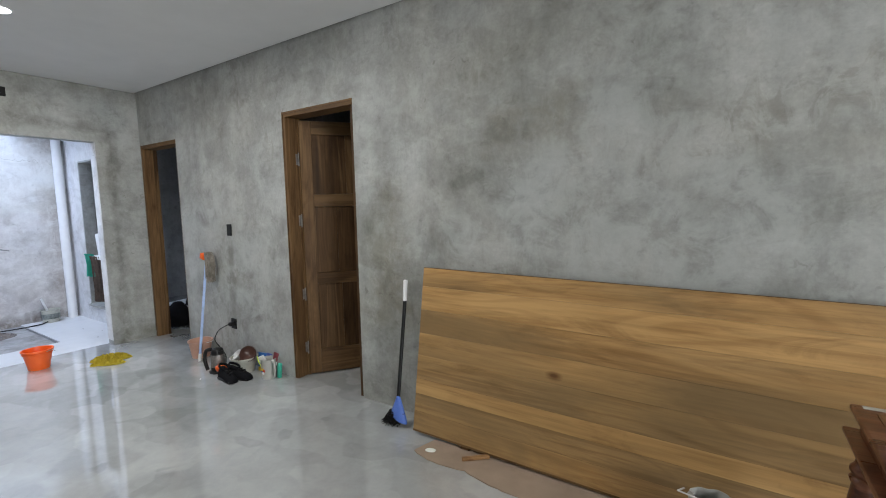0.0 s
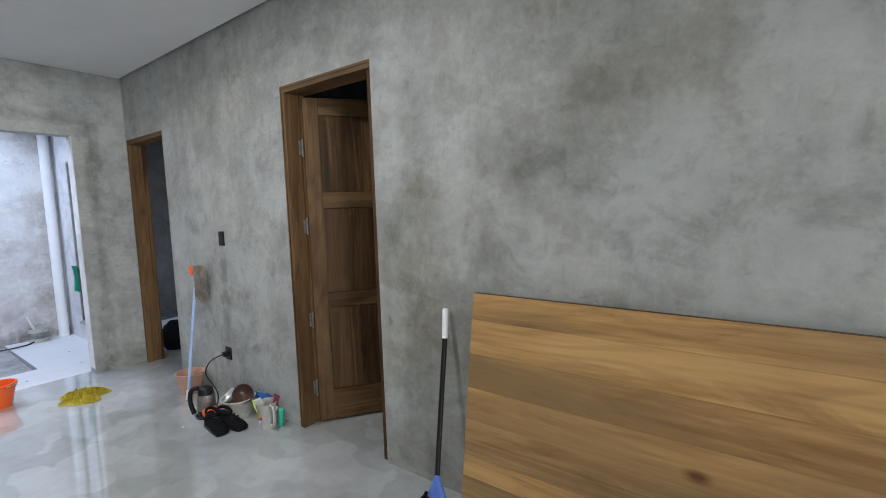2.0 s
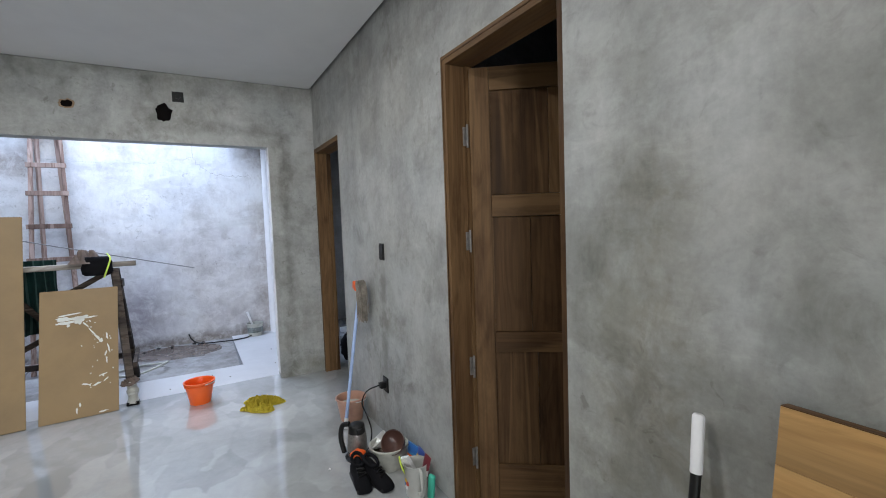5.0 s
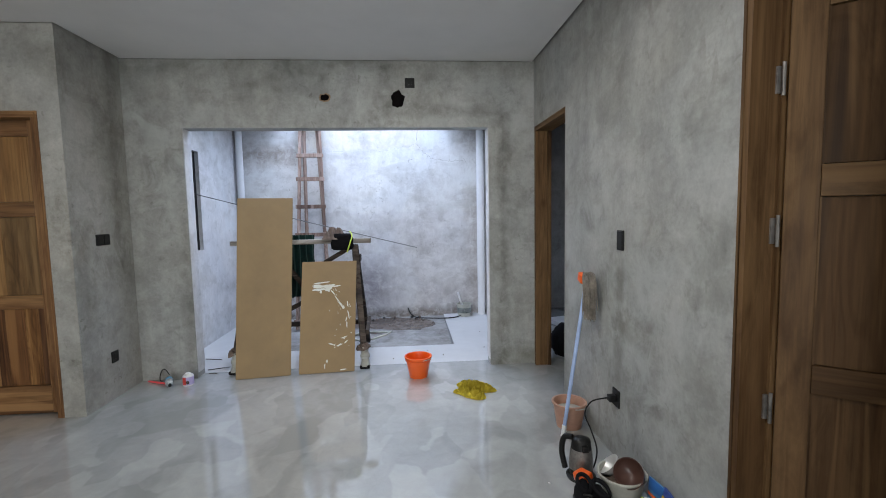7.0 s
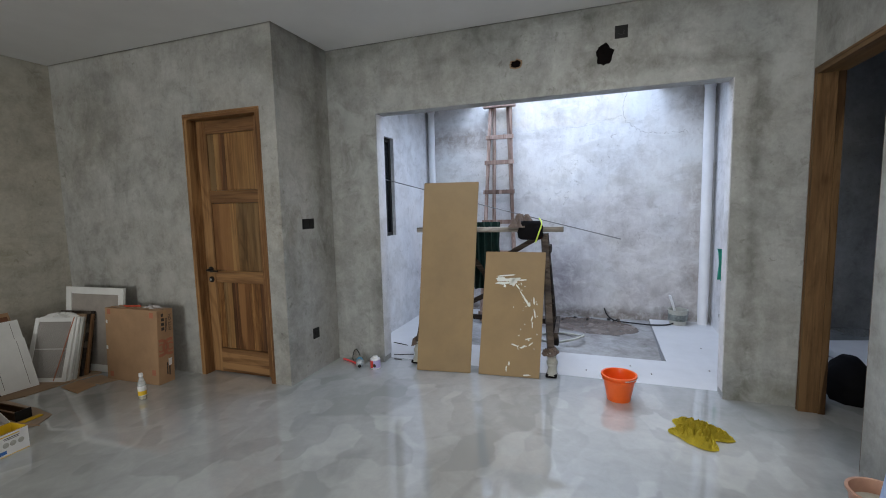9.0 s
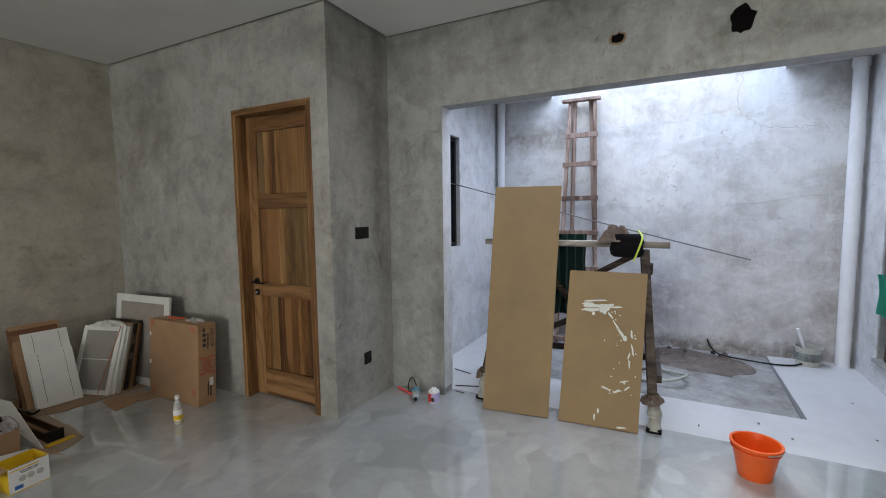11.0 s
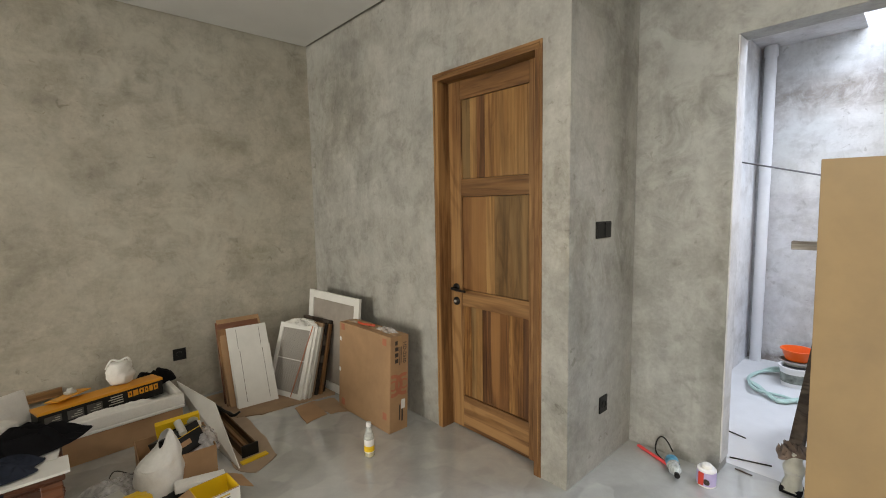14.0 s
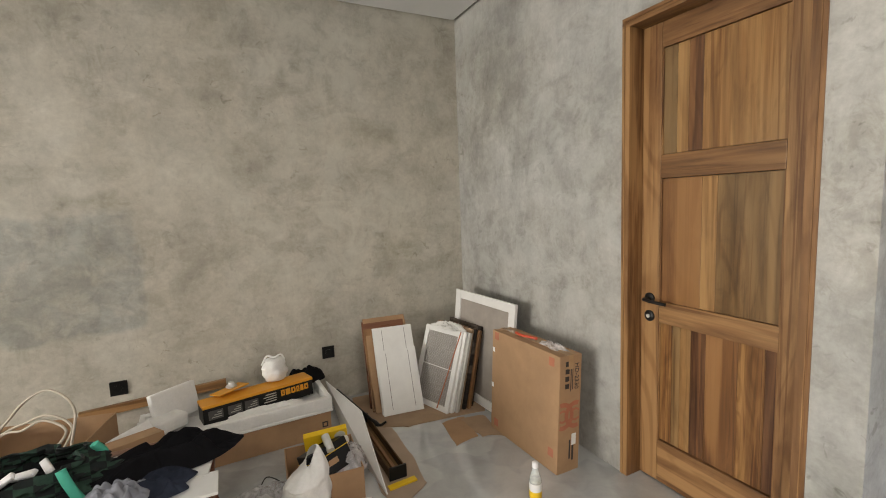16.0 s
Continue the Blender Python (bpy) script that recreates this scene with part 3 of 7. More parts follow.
def add_lathe(bm, profile, n=24, centre=(0, 0), cap=True):
    rings = []
    for r, z in profile:
        rings.append([bm.verts.new((centre[0] + r * math.cos(math.tau * i / n), centre[1] + r * math.sin(math.tau * i / n), z)) for i in range(n)])
    for a, b in zip(rings, rings[1:]):
        for i in range(n):
            bm.faces.new((a[i], a[(i + 1) % n], b[(i + 1) % n], b[i]))
    if cap:
        bm.faces.new(rings[0][::-1])
        bm.faces.new(rings[-1])
    return rings


def lathe(profile, n=24, cap=True):
    bm = bmesh.new()
    add_lathe(bm, profile, n, cap=cap)
    return bm


def add_tube(bm, pts, r, n=8, ends=True):
    """A round tube along points; r is one radius or one for each point."""
    pts = [Vector(p) for p in pts]
    rings, side = [], None
    for i, p in enumerate(pts):
        d = (pts[min(i + 1, len(pts) - 1)] - pts[max(i - 1, 0)]).normalized()
        if side is None:
            side = d.cross(Vector((0, 0, 1)) if abs(d.z) < 0.9 else Vector((1, 0, 0))).normalized()
        side = (side - d * side.dot(d)).normalized()
        up = d.cross(side)
        rr = r[i] if isinstance(r, (list, tuple)) else r
        rings.append([bm.verts.new(p + rr * (math.cos(math.tau * k / n) * side + math.sin(math.tau * k / n) * up)) for k in range(n)])
    for a, b in zip(rings, rings[1:]):
        for k in range(n):
            bm.faces.new((a[k], a[(k + 1) % n], b[(k + 1) % n], b[k]))
    if ends:
        bm.faces.new(rings[0][::-1])
        bm.faces.new(rings[-1])


def tube(pts, r, n=8):
    bm = bmesh.new()
    add_tube(bm, pts, r, n)
    return bm


def smooth_line(pts, steps=6):
    """Catmull-Rom through the points."""
    p = [Vector(q) for q in pts]
    p = [2 * p[0] - p[1]] + p + [2 * p[-1] - p[-2]]
    out = []
    for i in range(1, len(p) - 2):
        for k in range(steps):
            t = k / steps
            a, b, c, d = p[i - 1:i + 3]
            out.append(0.5 * ((2 * b) + (c - a) * t + (2 * a - 5 * b + 4 * c - d) * t * t + (3 * b - a - 3 * c + d) * t ** 3))
    return out + [p[-2]]


def add_beam(bm, a, b, w, h, bevel=0.003):
    """A sawn timber from a to b."""
    a, b = Vector(a), Vector(b)
    d = b - a
    m = Matrix.Translation((a + b) / 2) @ d.to_track_quat("X", "Z").to_matrix().to_4x4()
    add_box(bm, -d.length / 2, d.length / 2, -w / 2, w / 2, -h / 2, h / 2, bevel, m)


def beam(a, b, w, h, bevel=0.003):
    bm = bmesh.new()
    add_beam(bm, a, b, w, h, bevel)
    return bm


def cloth_heap(sx, sy, h, seed, n=34, ragged=0.3, folds=1.0, thick=0.0):
    """A crumpled cloth lying as a low heap: folds by ridged noise, ragged outline."""
    bm = bmesh.new()
    grid = {}
    for i in range(n + 1):
        for j in range(n + 1):
            u, v = 2 * i / n - 1, 2 * j / n - 1
            a = math.atan2(v, u)
            sq = max(abs(u), abs(v)) / max(1e-6, math.hypot(u, v))
            edge = 1 + ragged * noise.noise((math.cos(a) * 1.3 + seed, math.sin(a) * 1.3, seed))
            x, y = u * sq ** 0.7 * sx * edge, v * sq ** 0.7 * sy * edge
            r = min(1.0, math.hypot(u, v))
            f = math.sin(5.5 * noise.noise((u * 1.1 * folds + seed, v * 1.6 * folds, seed * 1.7)) + 3 * u * math.sin(seed) + 2 * v)
            g = math.sin(7.0 * noise.noise((u * 2.4 * folds, v * 2.4 * folds + seed, 3.3 + seed)))
            z = h * (max(0, 1 - max(abs(u), abs(v)) ** 3) * (0.55 + 0.28 * f + 0.17 * g)) + 0.004
            grid[i, j] = bm.verts.new((x, y, max(0.003, z)))
    for i in range(n):
        for j in range(n):
            bm.faces.new((grid[i, j], grid[i + 1, j], grid[i + 1, j + 1], grid[i, j + 1]))
    if thick:
        bmesh.ops.solidify(bm, geom=bm.faces[:], thickness=thick)
    return bm


def bag_mesh(sx, sy, h, seed, n=28, rings=16, neck=0.35, crumple=0.1):
    """A soft bag standing upright, gathered at its neck, with creases."""
    bm = bmesh.new()
    rows = []
    for k in range(rings + 1):
        t = k / rings
        w = (0.86 + 0.25 * math.sin(math.pi * min(1, t * 1.3))) if t < 0.6 else 1.08 - (1.08 - neck) * ((t - 0.6) / 0.4) ** 1.2
        row = []
        for i in range(n):
            a = math.tau * i / n
            c = 1 + crumple * (noise.noise((math.cos(a) * 2 + seed, math.sin(a) * 2, t * 4 + seed)) + 0.7 * noise.noise((math.cos(a) * 6, math.sin(a) * 6 + seed, t * 9)))
            row.append(bm.verts.new((sx * w * c * math.cos(a), sy * w * c * math.sin(a), h * t)))
        rows.append(row)
    for a, b in zip(rows, rows[1:]):
        for i in range(n):
            bm.faces.new((a[i], a[(i + 1) % n], b[(i + 1) % n], b[i]))
    bm.faces.new(rows[0][::-1])
    bm.faces.new(rows[-1])
    return bm


def pail_mesh(r0, r1, h, wall=0.004, rim=0.008, n=36):
    """An open bucket: outside, rolled rim, inside, floor."""
    prof = [(r0, 0), (r0 + (r1 - r0) * 0.97, h * 0.94), (r1 + rim, h * 0.945), (r1 + rim, h), (r1 - wall, h), (r0 - wall + (r1 - r0) * 0.02, 0.006)]
    return lathe(prof, n)


def words(name, body, size, material, parent, m, depth=0.0006):
    cu = bpy.data.curves.new(name, "FONT")
    cu.body, cu.size, cu.extrude = body, size, depth
    cu.align_x, cu.align_y = "CENTER", "CENTER"
    tmp = bpy.data.objects.new(name + "_curve", cu)
    me = bpy.data.meshes.new_from_object(tmp)
    bpy.data.objects.remove(tmp)
    bpy.data.curves.remove(cu)
    me.materials.clear()
    me.materials.append(material)
    ob = new(name, me)
    ob.parent, ob.matrix_basis = parent, m
    return ob


def setting(name, bm, material, label, category, smooth=False):
    return tagged(part(name, bm, material, None, "", smooth), label, category, "", "structure")


# ---- structure: the large room ----
XE, YR, YC, XC, YF, ZC = -5.76, 2.44, -1.10, -5.07, -3.636, 2.765
HT = 3.05
DA, DB, DC = (-3.235, -2.44, 2.235), (-5.735, -4.965, 2.19), (-2.03, -1.25, 2.187)
OP = (-0.63, 2.02, 2.195)
YARD = (-7.92, -0.99, 2.37)

setting("floor", boxes((-5.9, XB + 0.1, -3.8, YR, -0.12, 0.0), (-8.1, XB + 0.1, YR, 4.9, -0.12, 0.0)), M_FLOOR, "polished grey trowelled cement floor with a wet shine", "floor")
setting("wall_north", boxes(
    (DA[1], XB, YR, 2.58, 0, HT), (DB[1], DA[0], YR, 2.58, 0, HT), (-5.76, DB[0], YR, 2.58, 0, HT),
    (DA[0], DA[1], YR, 2.58, DA[2], HT), (DB[0], DB[1], YR, 2.58, DB[2], HT)), M_WALL_N, "mottled grey polished cement wall with two doorways", "wall")
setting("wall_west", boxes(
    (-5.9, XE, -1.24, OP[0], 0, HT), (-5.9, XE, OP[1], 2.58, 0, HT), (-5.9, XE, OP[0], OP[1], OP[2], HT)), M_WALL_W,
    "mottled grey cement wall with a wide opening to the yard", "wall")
setting("opening_reveal", boxes((-5.9, XE - 0.012, OP[0], OP[0] + 0.005, 0.05, OP[2]), (-5.9, XE - 0.012, OP[1] - 0.005, OP[1], 0.05, OP[2])), M_YARD_SIDE, "pale plaster reveals of the yard opening", "reveal")
setting("wall_return", boxes((XE, XC - 0.14, YC - 0.14, YC, 0, HT)), M_WALL_C, "short mottled grey cement return wall", "wall")
setting("wall_bedroom", boxes(
    (XC - 0.14, XC, DC[1], YC, 0, HT), (XC - 0.14, XC, -3.78, DC[0], 0, HT), (XC - 0.14, XC, DC[0], DC[1], DC[2], HT)), M_WALL_C,
    "mottled grey polished cement wall with a teak door", "wall")
setting("wall_south", boxes((XC, XB + 0.14, YF - 0.14, YF, 0, HT)), M_WALL_S, "mottled beige-grey polished cement wall with dark blotches", "wall")
setting("wall_east", boxes(
    (XB, XB + 0.14, YF, -2.3, 0, HT), (XB, XB + 0.14, 1.1, 2.58, 0, HT), (XB, XB + 0.14, -2.3, 1.1, 0, 0.45), (XB, XB + 0.14, -2.3, 1.1, 2.45, HT)), M_WALL,
    "grey cement front wall with a wide window", "wall")
G = 0.022
setting("ceiling", boxes((XE + G, XB - G, YC + G, YR - G, ZC, ZC + 0.02), (XC + G, XB - G, YF + G, YC + G, ZC, ZC + 0.02)), M_CEIL,
        "plain white plasterboard ceiling with a shadow gap", "ceiling")
setting("ceiling_void", boxes((-8.1, XB + 0.3, 2.38, 5.0, HT, HT + 0.1), (-5.9, XB + 0.3, -3.9, 2.38, HT, HT + 0.1), (-8.1, -5.9, -3.9, -0.99, HT, HT + 0.1)), M_DARK,
        "dark roof slab above the ceiling", "ceiling")

# side rooms seen through the doorways
setting("wall_side_rooms", boxes(
    (-8.1, XB, 4.5, 4.64, 0, HT), (-3.95, -3.83, 2.58, 4.5, 0, HT), (-0.6, -0.48, 2.58, 4.5, 0, HT), (-8.22, -8.06, 2.51, 4.5, 0, HT)), M_ROOM,
    "bare grey plaster walls of the unlit side rooms", "wall")
setting("wall_bedroom_inside", boxes((-8.1, -8.0, -3.9, -1.1, 0, HT), (-8.1, XC - 0.14, -3.9, -3.78, 0, HT)), M_ROOM, "bare grey plaster of the closed bedroom", "wall")

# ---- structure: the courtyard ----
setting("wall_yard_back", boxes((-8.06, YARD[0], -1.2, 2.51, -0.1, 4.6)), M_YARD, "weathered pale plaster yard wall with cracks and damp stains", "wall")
setting("wall_yard_north", boxes(
    (YARD[0], -7.42, YARD[2], 2.51, 0, HT), (-6.05, -5.9, YARD[2], 2.44, 0, HT), (-7.42, -6.05, YARD[2], 2.51, 0, 0.2), (-7.42, -6.05, YARD[2], 2.51, 2.13, HT)),
    M_YARD_SIDE, "white rendered yard wall with a window opening", "wall")
setting("wall_yard_south", boxes(
    (YARD[0], -6.84, -1.13, YARD[1], 0, HT), (-6.1, -5.9, -1.13, YARD[1], 0, HT), (-6.84, -6.1, -1.13, YARD[1], 0, 1.075), (-6.84, -6.1, -1.13, YARD[1], 2.15, HT)),
    M_YARD_SIDE, "white rendered yard wall with a narrow window", "wall")
setting("eaves", boxes((YARD[0], -5.9, 1.78, YARD[2], 2.68, 2.8), (YARD[0], -5.9, YARD[1], -0.34, 2.68, 2.8)), M_YARD_SIDE, "white concrete eaves over the yard edges", "eaves")
setting("yard_floor", boxes((YARD[0], -5.9, 1.75, YR, -0.1, 0.0), (-6.46, -5.9, -1.0, 1.75, -0.1, 0.0), (YARD[0], -6.46, -1.0, -0.25, -0.1, 0.0)), M_YARDFLOOR,
        "freshly coated white cement yard floor", "floor")
setting("yard_slab", boxes((YARD[0], -6.46, -0.25, 1.75, -0.1, -0.018)), M_SLAB, "rough damp grey concrete slab set in the yard", "floor")
setting("ground", boxes((-60, 60, -60, 60, -0.5, -0.14)), M_SLAB, "bare ground round the house", "ground")

tagged(part("window_1", boxes((-6.84, -6.80, -1.08, -1.03, 1.075, 2.15), (-6.14, -6.1, -1.08, -1.03, 1.075, 2.15), (-6.8, -6.14, -1.08, -1.03, 2.11, 2.15), (-6.8, -6.14, -1.08, -1.03, 1.075, 1.115)), M_BLACK),
       "dark framed narrow window in the yard wall", "window", "", "structure")
part("pane", boxm(-6.8, -6.14, -1.06, -1.05, 1.115, 2.11), M_WINDOWGLASS, bpy.data.objects["window_1"])
setting("window_2", boxes((-7.42, -7.4, YARD[2] + 0.004, 2.51, 0.2, 2.13), (-7.4, -6.05, YARD[2] + 0.004, 2.51, 2.11, 2.13), (-7.4, -6.05, YARD[2] - 0.03, 2.51, 0.2, 0.225)), M_WALL,
        "grey cement reveal of the unglazed yard window", "window")


# ---- doors ----
def door_leaf(parent, w, h, planks, mats, m):
    """A framed teak leaf in its own frame: x across from the hinge side, z up, y = 0 the shown face, depth to +y."""
    st, t = 0.095, 0.036
    rails = [(0.0, 0.21), (0.785, 0.1), (1.455, 0.105), (h - 0.11, 0.11)]
    parent = part("leaf", boxes((0, st, 0, t, 0, h), (w - st, w, 0, t, 0, h), bevel=0.003), mats[2], parent, "", False, m)
    for z, r in rails:
        part("rail", boxm(st + 0.001, w - st - 0.001, 0.0015, t, z, z + r, bevel=0.003), mats[0], parent)
    for (z, r), (z2, _), cuts in zip(rails, rails[1:], planks):
        x0, total = st + 0.003, sum(c for c, _ in cuts)
        for c, tone in cuts:
            x1 = x0 + (w - 2 * st - 0.006) * c / total
            part("panel_plank", boxm(x0, x1 - 0.0012, 0.012, t - 0.01, z + r + 0.002, z2 - 0.002, bevel=0.0015), PLANK_TONES[tone] if tone else mats[2], parent)
            x0 = x1
        for a, b in ((st, st + 0.006), (w - st - 0.006, w - st)):
            part("bead", boxm(a, b, 0.005, 0.012, z + r, z2), mats[2], parent)
    return parent


def lever(parent, x, z):
    part("handle", lathe([(0.026, 0), (0.026, 0.007), (0.022, 0.01)], 20), M_BLACK, parent, "black lever handle", True, pose(x, 0, z, 90, 0, 0))
    part("lever", tube(smooth_line([(0, -0.0, 0), (0, -0.045, 0), (0.02, -0.052, -0.001), (0.06, -0.052, -0.004), (0.115, -0.047, -0.006)], 5), 0.008), M_BLACK, parent, "black lever", True, pose(x, 0, z))
    lock = part("lock_rose", lathe([(0.026, 0), (0.026, 0.007), (0.022, 0.01)], 20), M_BLACK, parent, "round black lock rose", True, pose(x, 0, z - 0.085, 90, 0, 0))
    part("key_cylinder", lathe([(0.009, 0.01), (0.009, 0.016)], 12), M_STEEL, parent, "", False, lock.matrix_basis)


def door_frame(parent, w, h, mats, depth=0.14, jamb=0.042, sunk=-0.004):
    """Two jambs and a head, standing 3 mm proud, with a rebate groove."""
    for x0, x1, y in ((0, jamb, -0.004), (w - jamb, w, sunk)):
        part("jamb", boxes((x0, x1, y, depth, 0, h - jamb)), mats[2], parent)
    part("head", boxes((0, w, -0.004, depth, h - jamb, h)), mats[0], parent)
    part("stop", boxes((jamb, jamb + 0.012, 0.1, 0.135, 0, h - jamb), (w - jamb - 0.012, w - jamb, 0.1, 0.135, 0, h - jamb)), mats[2], parent)
    for x in (0.014, w - 0.018)[:1 if sunk > 0 else 2]:
        part("moulding", boxes((x, x + 0.004, -0.0075, -0.004, 0, h - 0.012)), mats[2], parent)
    part("moulding", boxes((0.014, w - 0.014, -0.0075, -0.004, h - 0.018, h - 0.014)), mats[0], parent)


# each door: local x along the wall, local -y towards the room
d3 = thing("door_3", "closed teak door of mixed-tone planks with a black lever handle", "door", pose(XC, DC[0], 0, 0, 0, 90), kind="structure")
door_frame(d3, DC[1] - DC[0], DC[2], M_TEAK)
leaf = door_leaf(d3, DC[1] - DC[0] - 0.088, DC[2] - 0.053, (
    ((1.6, "streaked"), (1.0, "olive"), (1.3, "golden"), (1.7, "dark"), (3.4, "russet"), (2.6, "streaked"), (1.1, "dark")),
    ((4.0, "russet"), (1.4, "golden"), (5.2, "olive")), ((1.6, "olive"), (1.3, "golden"), (1.5, "dark"), (7.6, "golden"))), M_TEAK, pose(0.044, 0.085, 0.008))
lever(leaf, 0.05, 0.895)

d1 = thing("door_1", "half-open dark teak panel door in its frame", "door", pose(DA[0], YR, 0), kind="structure")
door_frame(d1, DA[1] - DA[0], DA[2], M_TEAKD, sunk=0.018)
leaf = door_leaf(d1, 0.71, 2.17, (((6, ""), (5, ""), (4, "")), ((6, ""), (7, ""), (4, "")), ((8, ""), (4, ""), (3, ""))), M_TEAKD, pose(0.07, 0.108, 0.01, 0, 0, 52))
M_HINGE = mat_plain("zinc_hinge", (0.22, 0.21, 0.2), 0.45, 0.6, vary=0.3, scale=60)
for z in (0.25, 0.72, 1.35, 1.86):
    hinge = part("hinge", boxes((0.042, 0.05, 0.084, 0.1, z - 0.045, z + 0.045), bevel=0.001), M_HINGE, d1, "bright steel butt hinge")
    part("hinge_pin", lathe([(0.006, z - 0.055), (0.006, z + 0.055)], 10), M_HINGE, hinge, m=pose(0.062, 0.098, 0))
d2 = thing("door_2", "empty teak door frame of the dark side room", "door", pose(DB[0], YR, 0), kind="structure")
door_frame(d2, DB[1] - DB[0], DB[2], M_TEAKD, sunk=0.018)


# ---- switches, sockets, holes ----
def wall_plate(name, label, m, w, h, double=False, plug=False):
    """A black plate on a wall: local -y faces the room."""
    t = thing(name, label, name.split("_")[-1], m, "wall plates")
    part("plate", boxm(-w / 2, w / 2, -0.008, 0.0, -h / 2, h / 2, bevel=0.002), M_BLACK, t)
    if name == "wall_switch":
        n = 2 if double else 1
        for k in range(n):
            cx = (k - (n - 1) / 2) * w / n
            part("rocker", boxm(cx - w / n / 2 + 0.006, cx + w / n / 2 - 0.006, -0.012, -0.008, -h / 2 + 0.006, h / 2 - 0.006, bevel=0.001), M_BLACK, t)
    else:
        part("well", lathe([(0.022, 0), (0.022, 0.003), (0.018, 0.003), (0.017, 0.0005)], 20), M_BLACK, t, "", True, pose(0, -0.008, 0, 90, 0, 0))
    return t


wall_plate("wall_switch", "black switch plate on the cement wall", pose(-4.09, YR, 1.265), 0.07, 0.11)
socket_r = wall_plate("wall_socket", "black socket with a kettle cable plugged in", pose(-4.117, YR, 0.36), 0.08, 0.1)
wall_plate("wall_switch", "black double switch plate on the return wall", pose(-5.39, YC, 1.275, 0, 0, 180), 0.15, 0.085, True)
wall_plate("wall_socket", "black socket low on the return wall", pose(-5.42, YC, 0.335, 0, 0, 180), 0.08, 0.09)
wall_plate("wall_socket", "black socket above the pile of goods", pose(-3.96, YF, 0.36, 0, 0, 180), 0.085, 0.085)
wall_plate("wall_socket", "black socket on the beige-grey wall", pose(-2.735, YF, 0.37, 0, 0, 180), 0.088, 0.085)
wall_plate("wall_socket", "black socket high above the yard opening", pose(XE, 1.322, 2.578, 0, 0, 90), 0.085, 0.085)


# near black, in place of the darkness inside the holes
M_HOLE_SHADE = mat_plain("hole_shade_black", (0.006, 0.005, 0.005), 0.98, spec=0.05)


def wall_hole(label, m, rx, rz, seed, mat):
    """A chiselled hole: a flat near-black face painted as its shade, with a broken rim."""
    t = thing("wall_hole", label, "hole", m)
    bm = bmesh.new()
    rows = []
    for k, (s, y) in enumerate(((1.15, -0.003), (1.0, -0.009), (0.82, -0.004), (0.7, -0.002))):
        rows.append([bm.verts.new((s * rx * math.cos(a) * (1 + 0.42 * noise.noise((math.cos(a) * 2.1, math.sin(a) * 2.1, seed))), y,
                                   s * rz * math.sin(a) * (1 + 0.42 * noise.noise((math.cos(a) * 2.1 + 4, math.sin(a) * 2.1, seed))))) for a in [math.tau * i / 22 for i in range(22)]])
    for a, b in zip(rows, rows[1:]):
        for i in range(22):
            bm.faces.new((a[i], a[(i + 1) % 22], b[(i + 1) % 22], b[i]))
    part("rim", bm, mat, t, "", True)
    bm = bmesh.new()
    bm.faces.new([bm.verts.new((v[0], v[1], v[2])) for v in [(0.95 * rx * math.cos(a) * (1 + 0.42 * noise.noise((math.cos(a) * 2.1, math.sin(a) * 2.1, seed))), -0.0045,
                  0.95 * rz * math.sin(a) * (1 + 0.42 * noise.noise((math.cos(a) * 2.1 + 4, math.sin(a) * 2.1, seed)))) for a in [math.tau * i / 22 for i in range(22)]]])
    part("hollow", bm, M_HOLE_SHADE, t)


wall_hole("dark chiselled hole above the yard opening", pose(XE, 1.214, 2.44, 0, 0, 90), 0.05, 0.065, 2.0, M_HOLE_SHADE)
wall_hole("small chiselled brown hole above the yard opening", pose(XE, 0.583, 2.453, 0, 0, 90), 0.045, 0.03, 5.0, M_CARD_D)

M_DIFFUSER = mat_glow("lamp_diffuser", (1.0, 0.97, 0.93), 9.0)
# the second fitting is invented along with its fill lamp
for lx, ly in DOWNLIGHT_AND_FILL:
    dl = thing("downlight", "round white recessed ceiling downlight, switched on, the second an added fill", "ceiling light", pose(lx, ly, ZC), "downlights")
    part("ring", lathe([(0.088, 0), (0.088, -0.005), (0.08, -0.008), (0.074, -0.004)], 36, cap=False), M_PVC, dl, "", True)
    part("diffuser", lathe([(0.074, -0.0045), (0.03, -0.005), (0.002, -0.005)], 36, cap=False), M_DIFFUSER, dl, "glowing round diffuser")

# ---- teak table top leaning on the wall ----
TL, TH = 2.75, 1.04
tabletop = thing("table_top", "large unfinished teak table top leaning on the wall", "table top", pose(-1.785, 2.205, 0.03, -8.2, 0.5, 0.0))
cuts = (0.0, 0.125, 0.235, 0.33, 0.48, 0.62, 0.77, 0.92, TH - 0.002)
for (a, b), wood in zip(zip(cuts, cuts[1:]), (M_TOP, M_TOP_DARK, M_TOP_PALE, M_TOP_DARK, M_TOP, M_TOP, M_TOP, M_TOP)):
    part("board", boxm(0, TL, 0, 0.032, a + 0.0003, b - 0.0003, bevel=0.0008), wood, tabletop)
# dark strips on both edges; the lower one paints the shadow line beneath
part("edge_strip", boxm(-0.0005, TL + 0.0005, 0.0005, 0.0325, TH - 0.002, TH), M_TEAKD[0], tabletop, "thin dark edge strip, the lower one a painted shadow line")
part("edge_strip", boxm(-0.0005, TL + 0.0005, -0.0006, 0.0325, -0.004, 0.007), M_TEAKD[0], tabletop, "thin dark edge strip, the lower one a painted shadow line")
for x in (0.35, 2.2):
    part("spacer", boxm(x, x + 0.06, 0.006, 0.03, -0.024, -0.004), M_TEAKD[0], tabletop)
